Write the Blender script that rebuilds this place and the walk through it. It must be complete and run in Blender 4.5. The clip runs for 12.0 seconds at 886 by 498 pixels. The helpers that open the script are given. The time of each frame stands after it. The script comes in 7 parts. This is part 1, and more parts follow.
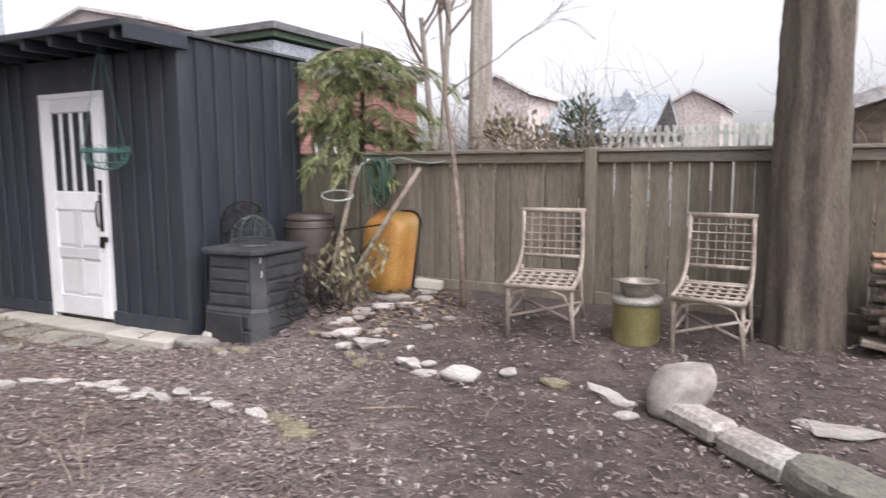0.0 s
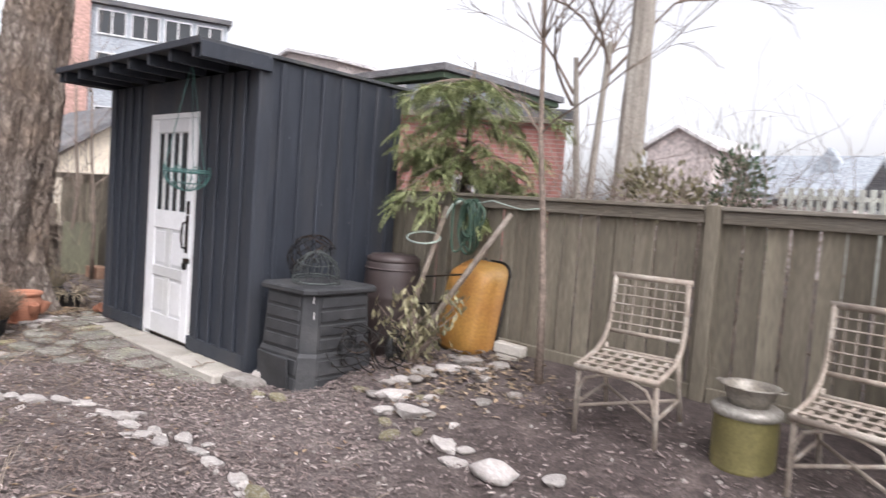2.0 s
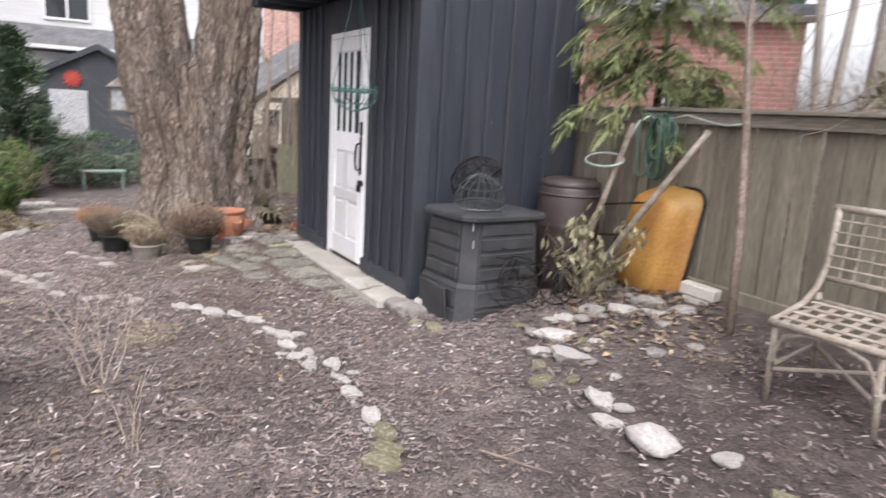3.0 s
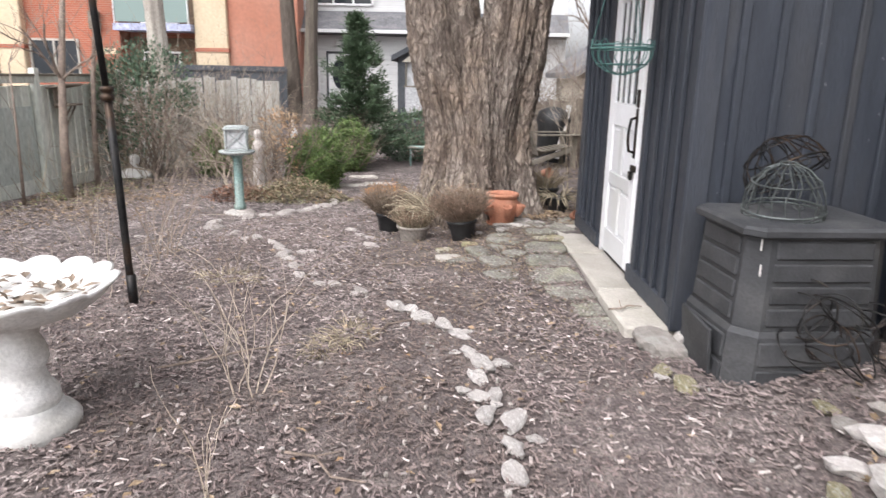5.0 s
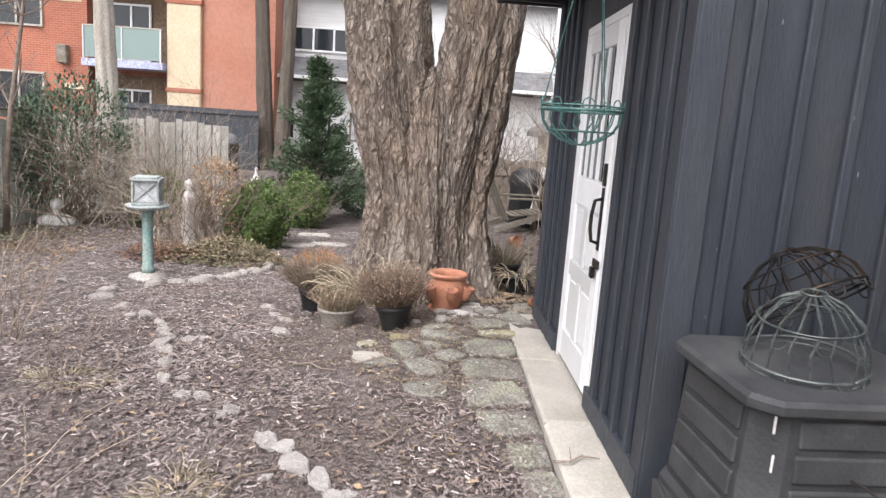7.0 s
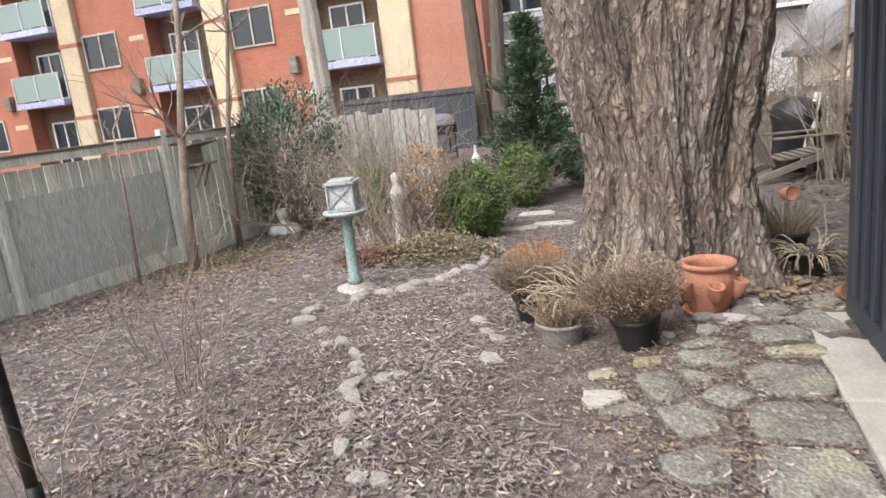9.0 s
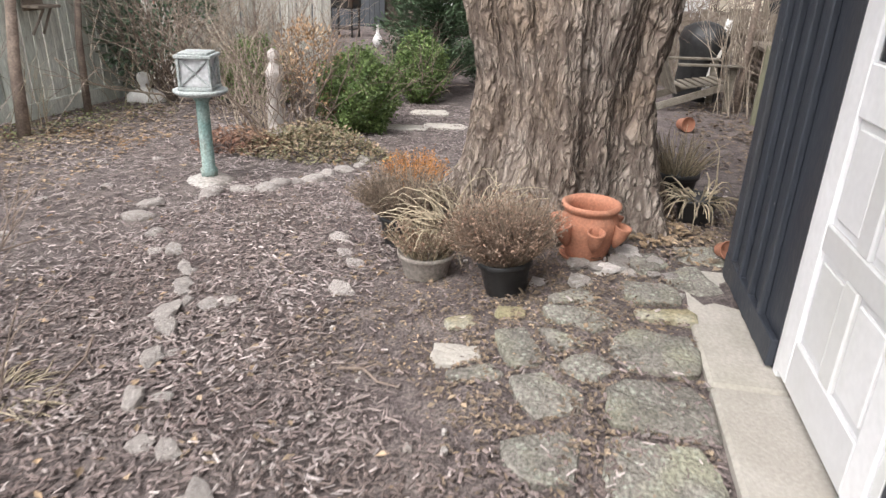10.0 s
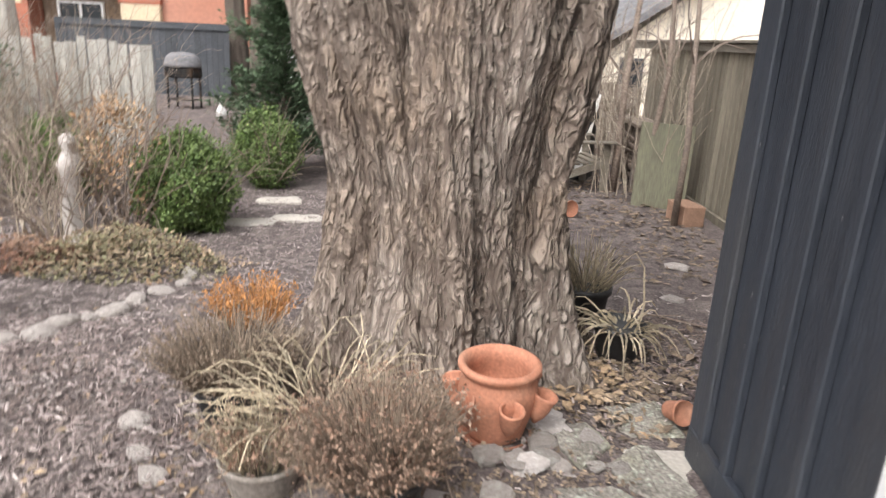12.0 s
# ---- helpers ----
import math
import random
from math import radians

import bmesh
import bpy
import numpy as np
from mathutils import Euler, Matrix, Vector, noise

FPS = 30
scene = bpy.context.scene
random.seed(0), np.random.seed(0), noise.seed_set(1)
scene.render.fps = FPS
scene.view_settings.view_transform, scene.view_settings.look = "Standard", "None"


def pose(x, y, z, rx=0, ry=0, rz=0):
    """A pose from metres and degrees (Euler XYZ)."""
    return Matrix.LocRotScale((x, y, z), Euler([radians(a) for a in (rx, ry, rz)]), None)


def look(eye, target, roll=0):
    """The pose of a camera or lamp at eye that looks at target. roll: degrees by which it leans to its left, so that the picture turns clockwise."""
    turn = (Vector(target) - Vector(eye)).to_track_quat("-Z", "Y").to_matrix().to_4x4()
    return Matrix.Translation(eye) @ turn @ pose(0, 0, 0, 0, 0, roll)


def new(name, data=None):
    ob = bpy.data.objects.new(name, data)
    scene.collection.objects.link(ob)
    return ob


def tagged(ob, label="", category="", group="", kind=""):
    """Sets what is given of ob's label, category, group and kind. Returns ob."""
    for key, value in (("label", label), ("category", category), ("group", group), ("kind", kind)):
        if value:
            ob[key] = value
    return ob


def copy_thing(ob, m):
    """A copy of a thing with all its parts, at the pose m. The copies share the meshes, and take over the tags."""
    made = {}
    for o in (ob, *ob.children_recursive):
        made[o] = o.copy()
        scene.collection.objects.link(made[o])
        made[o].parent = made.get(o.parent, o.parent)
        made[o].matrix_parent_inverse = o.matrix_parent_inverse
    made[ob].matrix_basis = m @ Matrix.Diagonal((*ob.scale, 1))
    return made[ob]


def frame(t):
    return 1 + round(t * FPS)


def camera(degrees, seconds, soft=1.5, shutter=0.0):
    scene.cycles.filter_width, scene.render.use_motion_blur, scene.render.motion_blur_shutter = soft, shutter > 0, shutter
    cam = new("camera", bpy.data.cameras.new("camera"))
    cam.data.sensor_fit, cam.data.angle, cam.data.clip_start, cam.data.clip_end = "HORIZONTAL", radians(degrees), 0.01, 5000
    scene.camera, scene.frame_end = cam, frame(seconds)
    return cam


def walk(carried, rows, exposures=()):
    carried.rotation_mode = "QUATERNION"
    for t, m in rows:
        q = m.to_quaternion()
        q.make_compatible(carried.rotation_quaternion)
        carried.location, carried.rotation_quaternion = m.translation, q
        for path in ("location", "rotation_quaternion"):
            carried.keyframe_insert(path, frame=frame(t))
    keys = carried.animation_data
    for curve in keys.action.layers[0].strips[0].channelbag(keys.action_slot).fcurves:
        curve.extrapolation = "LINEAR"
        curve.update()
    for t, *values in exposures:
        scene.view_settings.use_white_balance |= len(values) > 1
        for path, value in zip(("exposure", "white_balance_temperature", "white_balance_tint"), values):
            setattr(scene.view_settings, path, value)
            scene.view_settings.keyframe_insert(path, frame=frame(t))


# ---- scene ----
cam = camera(66.6, 12.0, 1.4, 0.4)
METRES, EYE, TURN = 7.6, 1.5, 28.8
ROWS = [
    (0.0, 0.0, 0.0, 0.0, -0.03, -6.88, 0.24),
    (0.5, 0.0286, 0.0282, -0.0014, -3.53, -8.46, 0.49),
    (1.0, 0.0661, 0.0508, -0.0025, 0.76, -7.95, 0.69),
    (1.5, 0.0862, 0.0718, -0.0033, 5.68, -7.51, -0.44),
    (2.0, 0.0901, 0.1187, 0.002, 15.26, -3.56, -4.22),
    (2.5, 0.0988, 0.1569, -0.0025, 23.76, -5.82, -2.08),
    (3.0, 0.107, 0.1956, 0.0021, 33.34, -11.38, -3.23),
    (3.5, 0.0954, 0.2369, -0.0052, 41.8, -13.85, -2.36),
    (5.5, 0.0286, 0.3941, -0.0018, 65.38, -13.08, -2.16),
    (6.0, 0.006, 0.4241, -0.0009, 67.18, -10.94, -0.38),
    (6.5, -0.0168, 0.4625, 0.0041, 65.74, -11.74, -1.01),
    (7.0, -0.0478, 0.4876, 0.0038, 61.98, -10.23, -3.96),
    (7.5, -0.0862, 0.5097, -0.0002, 66.35, -13.56, -3.09),
    (9.5, -0.2223, 0.5803, -0.0025, 78.09, -18.78, -2.57),
    (10.0, -0.2671, 0.6057, 0.0034, 73.83, -22.96, -1.84),
    (10.5, -0.3032, 0.6208, 0.0021, 73.57, -21.06, -6.87),
    (11.0, -0.3512, 0.632, 0.0015, 69.07, -20.33, -10.41),
    (11.5, -0.3847, 0.6409, 0.0002, 65.94, -18.64, -11.24),
    (12.0, -0.4205, 0.6642, 0.0039, 62.13, -17.29, -2.71),
]
keyed = [(t, pose(0, 0, EYE, 0, 0, TURN) @ pose(METRES * x, METRES * y, METRES * z, 90 + pitch, roll, yaw)) for t, x, y, z, yaw, pitch, roll in ROWS]
keyed += [
    (3.7, look((-0.350, 2.027, 1.476), (-2.195, 2.621, 0.982), 2.7)),
    (5.3, look((-1.121, 2.728, 1.471), (-3.059, 2.612, 0.990), 1.5)),
    (7.7, look((-2.576, 3.037, 1.491), (-4.486, 2.796, 0.949), 4.0)),
    (9.3, look((-3.515, 3.020, 1.500), (-5.331, 2.300, 1.075), -7.0)),
]
walk(cam, sorted(keyed, key=lambda row: row[0]), [(0.0, 0.42, 6320, 16.5), (3.0, 0.46, 6320, 15), (5.5, 0.59, 6340, 13), (7.5, 0.60, 6390, 13.5), (9.5, 0.53, 6490, 12), (11.0, 0.53, 6490, 12), (12.0, 0.73, 6550, 12)])

# ---- sky and light: a bright overcast afternoon ----
world = bpy.data.worlds.new("sky")
scene.world = world
world.use_nodes = True
wn = world.node_tree.nodes
wl = world.node_tree.links
sky = wn.new("ShaderNodeTexSky")
sky.sky_type = "NISHITA"
sky.sun_disc = False
sky.sun_elevation = radians(48)
sky.sun_rotation = radians(120)
sky.dust_density = 4.0
grey = wn.new("ShaderNodeHueSaturation")
grey.inputs["Saturation"].default_value = 0.1
grey.inputs["Value"].default_value = 1.42
wl.new(sky.outputs[0], grey.inputs["Color"])
wl.new(grey.outputs[0], wn["Background"].inputs[0])
wn["Background"].inputs[1].default_value = 0.15
sun_data = bpy.data.lights.new("sun", "SUN")
sun_data.energy = 1.3
sun_data.angle = radians(40)
sun_data.color = (1.0, 0.975, 0.96)
sun = new("sun", sun_data)
sun.matrix_world = look((0, 0, 20), (-4.9, 1.5, 10))


# ---- materials ----
def mat(name, a, b, scale=6.0, rough=0.8, bump=0.3, c=None, fine=60.0, stretch=(1, 1, 1), metal=0.0, cut=(0.35, 0.65), island=False, fine_amount=0.35, spots=None, spec=0.5):
    """Two broad tones and a third in patches, a fine grain, relief, and a shift from piece to piece."""
    m = bpy.data.materials.new(name)
    m.use_nodes = True
    nt = m.node_tree
    n, l = nt.nodes, nt.links
    bsdf = n["Principled BSDF"]
    co = n.new("ShaderNodeTexCoord")
    info = n.new("ShaderNodeObjectInfo")
    add = n.new("ShaderNodeVectorMath")
    mul = n.new("ShaderNodeVectorMath")
    mul.operation = "MULTIPLY"
    mul.inputs[1].default_value = stretch
    off = n.new("ShaderNodeVectorMath")
    off.operation = "SCALE"
    off.inputs["Scale"].default_value = 31.0
    l.new(info.outputs["Random"], off.inputs[0])
    l.new(co.outputs["Object"], add.inputs[0])
    l.new(off.outputs[0], add.inputs[1])
    l.new(add.outputs[0], mul.inputs[0])

    def nz(sc, detail=4.0):
        t = n.new("ShaderNodeTexNoise")
        t.inputs["Scale"].default_value = sc
        t.inputs["Detail"].default_value = detail
        l.new(mul.outputs[0], t.inputs["Vector"])
        return t

    def ramp(src, lo, hi):
        r = n.new("ShaderNodeMapRange")
        r.inputs["From Min"].default_value = lo
        r.inputs["From Max"].default_value = hi
        l.new(src, r.inputs["Value"])
        return r.outputs[0]

    def mix(fac, x, y, kind="MIX"):
        k = n.new("ShaderNodeMix")
        k.data_type = "RGBA"
        k.blend_type = kind
        for sock, v in ((k.inputs[0], fac), (k.inputs[6], x), (k.inputs[7], y)):
            if isinstance(v, tuple):
                sock.default_value = (*v, 1.0)
            elif isinstance(v, (int, float)):
                sock.default_value = v
            else:
                l.new(v, sock)
        return k.outputs[2]

    broad, grain = nz(scale), nz(fine, 3.0)
    col = mix(ramp(broad.outputs[0], *cut), a, b)
    if c:
        patch = nz(scale * 0.37, 5.0)
        col = mix(ramp(patch.outputs[0], 0.5, 0.68), col, c)
    if spots:
        v = n.new("ShaderNodeTexVoronoi")
        v.inputs["Scale"].default_value = spots[1]
        l.new(mul.outputs[0], v.inputs["Vector"])
        sp = nz(spots[1] * 0.4, 3.0)
        mm = n.new("ShaderNodeMath")
        mm.operation = "MULTIPLY"
        l.new(ramp(v.outputs["Distance"], spots[2], spots[2] * 0.5), mm.inputs[0])
        l.new(ramp(sp.outputs[0], 0.45, 0.6), mm.inputs[1])
        col = mix(mm.outputs[0], col, spots[0])
    g = ramp(grain.outputs[0], 0.3, 0.7)
    shade = n.new("ShaderNodeMapRange")
    shade.inputs["To Min"].default_value = 1.0 - fine_amount
    shade.inputs["To Max"].default_value = 1.0 + fine_amount
    l.new(g, shade.inputs["Value"])
    comb = n.new("ShaderNodeVectorMath")
    comb.operation = "SCALE"
    l.new(col, comb.inputs[0])
    l.new(shade.outputs[0], comb.inputs["Scale"])
    vary = n.new("ShaderNodeMapRange")
    vary.inputs["To Min"].default_value = 0.55 if island else 0.86
    vary.inputs["To Max"].default_value = 1.5 if island else 1.14
    if island:
        geo = n.new("ShaderNodeNewGeometry")
        l.new(geo.outputs["Random Per Island"], vary.inputs["Value"])
    else:
        l.new(info.outputs["Random"], vary.inputs["Value"])
    last = n.new("ShaderNodeVectorMath")
    last.operation = "SCALE"
    l.new(comb.outputs[0], last.inputs[0])
    l.new(vary.outputs[0], last.inputs["Scale"])
    l.new(last.outputs[0], bsdf.inputs["Base Color"])
    bsdf.inputs["Metallic"].default_value = metal
    bsdf.inputs["Specular IOR Level"].default_value = spec
    rr = n.new("ShaderNodeMapRange")
    rr.inputs["To Min"].default_value = max(0.02, rough - 0.12)
    rr.inputs["To Max"].default_value = min(1.0, rough + 0.12)
    l.new(g, rr.inputs["Value"])
    l.new(rr.outputs[0], bsdf.inputs["Roughness"])
    if bump:
        hsum = n.new("ShaderNodeMath")
        l.new(broad.outputs[0], hsum.inputs[0])
        l.new(grain.outputs[0], hsum.inputs[1])
        bp = n.new("ShaderNodeBump")
        bp.inputs["Strength"].default_value = bump
        bp.inputs["Distance"].default_value = 0.01
        l.new(hsum.outputs[0], bp.inputs["Height"])
        l.new(bp.outputs[0], bsdf.inputs["Normal"])
    return m


def glass_mat(name, tint, rough=0.03, alpha_mix=0.0):
    m = bpy.data.materials.new(name)
    m.use_nodes = True
    b = m.node_tree.nodes["Principled BSDF"]
    b.inputs["Base Color"].default_value = (*tint, 1)
    b.inputs["Roughness"].default_value = rough
    b.inputs["Transmission Weight"].default_value = alpha_mix
    b.inputs["IOR"].default_value = 1.45
    return m


def bark_mat(name, plate, crack, grey, scale):
    """Long scaly plates with dark fissures between them, at two sizes."""
    m = bpy.data.materials.new(name)
    m.use_nodes = True
    n, l = m.node_tree.nodes, m.node_tree.links
    bsdf = n["Principled BSDF"]
    co = n.new("ShaderNodeTexCoord")
    warp = n.new("ShaderNodeTexNoise")
    warp.inputs["Scale"].default_value = 3.5
    warp.inputs["Detail"].default_value = 5
    l.new(co.outputs["Object"], warp.inputs["Vector"])
    ws = n.new("ShaderNodeVectorMath")
    ws.operation = "SCALE"
    ws.inputs["Scale"].default_value = 0.17
    l.new(warp.outputs["Color"], ws.inputs[0])
    ad = n.new("ShaderNodeVectorMath")
    l.new(co.outputs["Object"], ad.inputs[0])
    l.new(ws.outputs[0], ad.inputs[1])
    st = n.new("ShaderNodeVectorMath")
    st.operation = "MULTIPLY"
    st.inputs[1].default_value = (1, 1, 0.30)
    l.new(ad.outputs[0], st.inputs[0])

    def fissures(sc, width):
        v = n.new("ShaderNodeTexNoise")
        v.inputs["Scale"].default_value = sc
        v.inputs["Detail"].default_value = 4
        v.inputs["Roughness"].default_value = 0.6
        l.new(st.outputs[0], v.inputs["Vector"])
        off = n.new("ShaderNodeMath")
        off.operation = "SUBTRACT"
        off.inputs[1].default_value = 0.5
        l.new(v.outputs[0], off.inputs[0])
        ab = n.new("ShaderNodeMath")
        ab.operation = "ABSOLUTE"
        l.new(off.outputs[0], ab.inputs[0])
        r = n.new("ShaderNodeMapRange")
        r.inputs["From Max"].default_value = width
        r.interpolation_type = "SMOOTHSTEP"
        l.new(ab.outputs[0], r.inputs["Value"])
        return r.outputs[0]

    def cracks(sc, width):
        v = n.new("ShaderNodeTexVoronoi")
        v.feature = "DISTANCE_TO_EDGE"
        v.inputs["Scale"].default_value = sc
        l.new(st.outputs[0], v.inputs["Vector"])
        r = n.new("ShaderNodeMapRange")
        r.inputs["From Max"].default_value = width
        r.interpolation_type = "SMOOTHSTEP"
        l.new(v.outputs["Distance"], r.inputs["Value"])
        return r.outputs[0]

    big, small = cracks(scale * 0.8, 0.13), cracks(scale * 2.1, 0.22)
    fine = n.new("ShaderNodeTexNoise")
    fine.inputs["Scale"].default_value = scale * 7
    fine.inputs["Detail"].default_value = 6
    l.new(st.outputs[0], fine.inputs["Vector"])
    tone = n.new("ShaderNodeTexNoise")
    tone.inputs["Scale"].default_value = 2.2
    tone.inputs["Detail"].default_value = 5
    l.new(co.outputs["Object"], tone.inputs["Vector"])

    def mix(fac, x, y):
        k = n.new("ShaderNodeMix")
        k.data_type = "RGBA"
        for sock, v in ((k.inputs[0], fac), (k.inputs[6], x), (k.inputs[7], y)):
            if isinstance(v, tuple):
                sock.default_value = (*v, 1.0)
            else:
                l.new(v, sock)
        return k.outputs[2]

    tr = n.new("ShaderNodeMapRange")
    tr.inputs["From Min"].default_value = 0.38
    tr.inputs["From Max"].default_value = 0.66
    l.new(tone.outputs[0], tr.inputs["Value"])
    col = mix(tr.outputs[0], plate, grey)
    half = n.new("ShaderNodeMath")
    half.operation = "MULTIPLY_ADD"
    half.inputs[1].default_value = 0.5
    half.inputs[2].default_value = 0.5
    l.new(small, half.inputs[0])
    huge = fissures(scale * 0.45, 0.05)
    part_deep = n.new("ShaderNodeMath")
    part_deep.operation = "MULTIPLY_ADD"
    part_deep.inputs[1].default_value = 0.6
    part_deep.inputs[2].default_value = 0.4
    l.new(huge, part_deep.inputs[0])
    part_big = n.new("ShaderNodeMath")
    part_big.operation = "MULTIPLY_ADD"
    part_big.inputs[1].default_value = 0.75
    part_big.inputs[2].default_value = 0.25
    l.new(big, part_big.inputs[0])
    deep = n.new("ShaderNodeMath")
    deep.operation = "MULTIPLY"
    l.new(part_deep.outputs[0], deep.inputs[0])
    l.new(part_big.outputs[0], deep.inputs[1])
    both = n.new("ShaderNodeMath")
    both.operation = "MULTIPLY"
    l.new(deep.outputs[0], both.inputs[0])
    l.new(half.outputs[0], both.inputs[1])
    col = mix(both.outputs[0], crack, col)
    fr = n.new("ShaderNodeMapRange")
    fr.inputs["To Min"].default_value = 0.55
    fr.inputs["To Max"].default_value = 1.45
    l.new(fine.outputs[0], fr.inputs["Value"])
    sc2 = n.new("ShaderNodeVectorMath")
    sc2.operation = "SCALE"
    l.new(col, sc2.inputs[0])
    l.new(fr.outputs[0], sc2.inputs["Scale"])
    l.new(sc2.outputs[0], bsdf.inputs["Base Color"])
    bsdf.inputs["Roughness"].default_value = 0.92
    h = n.new("ShaderNodeMath")
    h.operation = "MULTIPLY_ADD"
    h.inputs[1].default_value = 0.45
    l.new(fine.outputs[0], h.inputs[0])
    l.new(both.outputs[0], h.inputs[2])
    b = n.new("ShaderNodeBump")
    b.inputs["Strength"].default_value = 1.0
    b.inputs["Distance"].default_value = 0.022
    l.new(h.outputs[0], b.inputs["Height"])
    l.new(b.outputs[0], bsdf.inputs["Normal"])
    return m


def brick_mat(name, a, b, mortar, scale=1.0):
    m = bpy.data.materials.new(name)
    m.use_nodes = True
    n, l = m.node_tree.nodes, m.node_tree.links
    bsdf = n["Principled BSDF"]
    co = n.new("ShaderNodeTexCoord")
    mp = n.new("ShaderNodeMapping")
    mp.inputs["Rotation"].default_value = (radians(90), 0, 0)
    sep = n.new("ShaderNodeSeparateXYZ")
    cmb = n.new("ShaderNodeCombineXYZ")
    su = n.new("ShaderNodeMath")
    l.new(co.outputs["Object"], sep.inputs[0])
    l.new(sep.outputs[0], su.inputs[0])
    l.new(sep.outputs[1], su.inputs[1])
    l.new(su.outputs[0], cmb.inputs[0])
    l.new(sep.outputs[2], cmb.inputs[1])
    br = n.new("ShaderNodeTexBrick")
    br.inputs["Color1"].default_value = (*a, 1)
    br.inputs["Color2"].default_value = (*b, 1)
    br.inputs["Mortar"].default_value = (*mortar, 1)
    br.inputs["Scale"].default_value = 1.0
    br.inputs["Brick Width"].default_value = 0.22 * scale
    br.inputs["Row Height"].default_value = 0.075 * scale
    br.inputs["Mortar Size"].default_value = 0.009 * scale
    l.new(cmb.outputs[0], br.inputs["Vector"])
    no = n.new("ShaderNodeTexNoise")
    no.inputs["Scale"].default_value = 0.8
    no.inputs["Detail"].default_value = 6
    l.new(co.outputs["Object"], no.inputs["Vector"])
    sh = n.new("ShaderNodeMapRange")
    sh.inputs["To Min"].default_value = 0.65
    sh.inputs["To Max"].default_value = 1.3
    l.new(no.outputs[0], sh.inputs["Value"])
    sc = n.new("ShaderNodeVectorMath")
    sc.operation = "SCALE"
    l.new(br.outputs["Color"], sc.inputs[0])
    l.new(sh.outputs[0], sc.inputs["Scale"])
    l.new(sc.outputs[0], bsdf.inputs["Base Color"])
    bsdf.inputs["Roughness"].default_value = 0.9
    return m


M_GROUND = mat("mulch soil", (0.080, 0.063, 0.059), (0.138, 0.114, 0.107), 14, 0.95, 0.9, (0.175, 0.146, 0.133), 70, fine_amount=0.6)


def bare_soil(m, colour):
    """Where the mulch thins out towards the chairs the bare damp soil shows, with a ragged edge."""
    n, l = m.node_tree.nodes, m.node_tree.links
    sock = n["Principled BSDF"].inputs["Base Color"]
    under = sock.links[0].from_socket
    co = n.new("ShaderNodeTexCoord")
    dot = n.new("ShaderNodeVectorMath")
    dot.operation = "DOT_PRODUCT"
    dot.inputs[1].default_value = (1.0, 0.7, 0.0)
    l.new(co.outputs["Object"], dot.inputs[0])
    no = n.new("ShaderNodeTexNoise")
    no.inputs["Scale"].default_value = 2.6
    no.inputs["Detail"].default_value = 6
    l.new(co.outputs["Object"], no.inputs["Vector"])
    add = n.new("ShaderNodeMath")
    add.operation = "MULTIPLY_ADD"
    add.inputs[1].default_value = 1.6
    l.new(no.outputs[0], add.inputs[0])
    l.new(dot.outputs["Value"], add.inputs[2])
    edge = n.new("ShaderNodeMapRange")
    edge.inputs["From Min"].default_value = 0.35
    edge.inputs["From Max"].default_value = 1.5
    edge.inputs["To Max"].default_value = 0.85
    l.new(add.outputs[0], edge.inputs["Value"])
    k = n.new("ShaderNodeMix")
    k.data_type = "RGBA"
    k.blend_type = "MULTIPLY"
    k.inputs[7].default_value = (*colour, 1)
    l.new(edge.outputs[0], k.inputs[0])
    l.new(under, k.inputs[6])
    l.new(k.outputs[2], sock)


bare_soil(M_GROUND, (0.50, 0.46, 0.45))
M_CHIP = mat("wood chips", (0.142, 0.109, 0.102), (0.245, 0.201, 0.188), 3, 0.9, 0.3, (0.138, 0.105, 0.091), 80, island=True)
M_CHIPGREY = mat("weathered grey chips", (0.19, 0.155, 0.145), (0.31, 0.27, 0.255), 3, 0.9, 0.3, (0.24, 0.195, 0.175), 80, island=True)
M_PALECHIP = mat("pale splinters", (0.40, 0.355, 0.33), (0.30, 0.255, 0.235), 3, 0.85, 0.2, None, 80, island=True)
M_LEAF = mat("fallen leaves", (0.26, 0.185, 0.115), (0.34, 0.265, 0.185), 3, 0.8, 0.2, (0.2, 0.12, 0.06), 60, island=True)
M_SHED = mat("dark slate paint", (0.026, 0.031, 0.0415), (0.036, 0.042, 0.054), 3.5, 0.55, 0.25, (0.044, 0.046, 0.052), 45, (3, 3, 0.5), fine_amount=0.22, spots=((0.42, 0.42, 0.42), 9.0, 0.055))
M_SHEDROOF = mat("dark roofing felt", (0.045, 0.048, 0.052), (0.07, 0.072, 0.075), 5, 0.9, 0.6, (0.10, 0.10, 0.09), 120)
M_WHITE = mat("white door paint", (0.74, 0.74, 0.75), (0.69, 0.69, 0.695), 3, 0.42, 0.06, (0.66, 0.66, 0.64), 30, fine_amount=0.05)
M_GLASS = glass_mat("dark window glass", (0.03, 0.035, 0.04), 0.06)
M_IRON = mat("black iron", (0.012, 0.012, 0.013), (0.03, 0.028, 0.026), 12, 0.5, 0.2, (0.06, 0.035, 0.02), 90, metal=0.6)
M_CONC = mat("worn concrete", (0.47, 0.44, 0.39), (0.40, 0.37, 0.325), 4, 0.9, 0.4, (0.31, 0.29, 0.24), 60, fine_amount=0.12)
M_STONE = mat("pale limestone", (0.70, 0.655, 0.62), (0.55, 0.50, 0.465), 9, 0.9, 0.9, (0.78, 0.745, 0.715), 50, fine_amount=0.14)
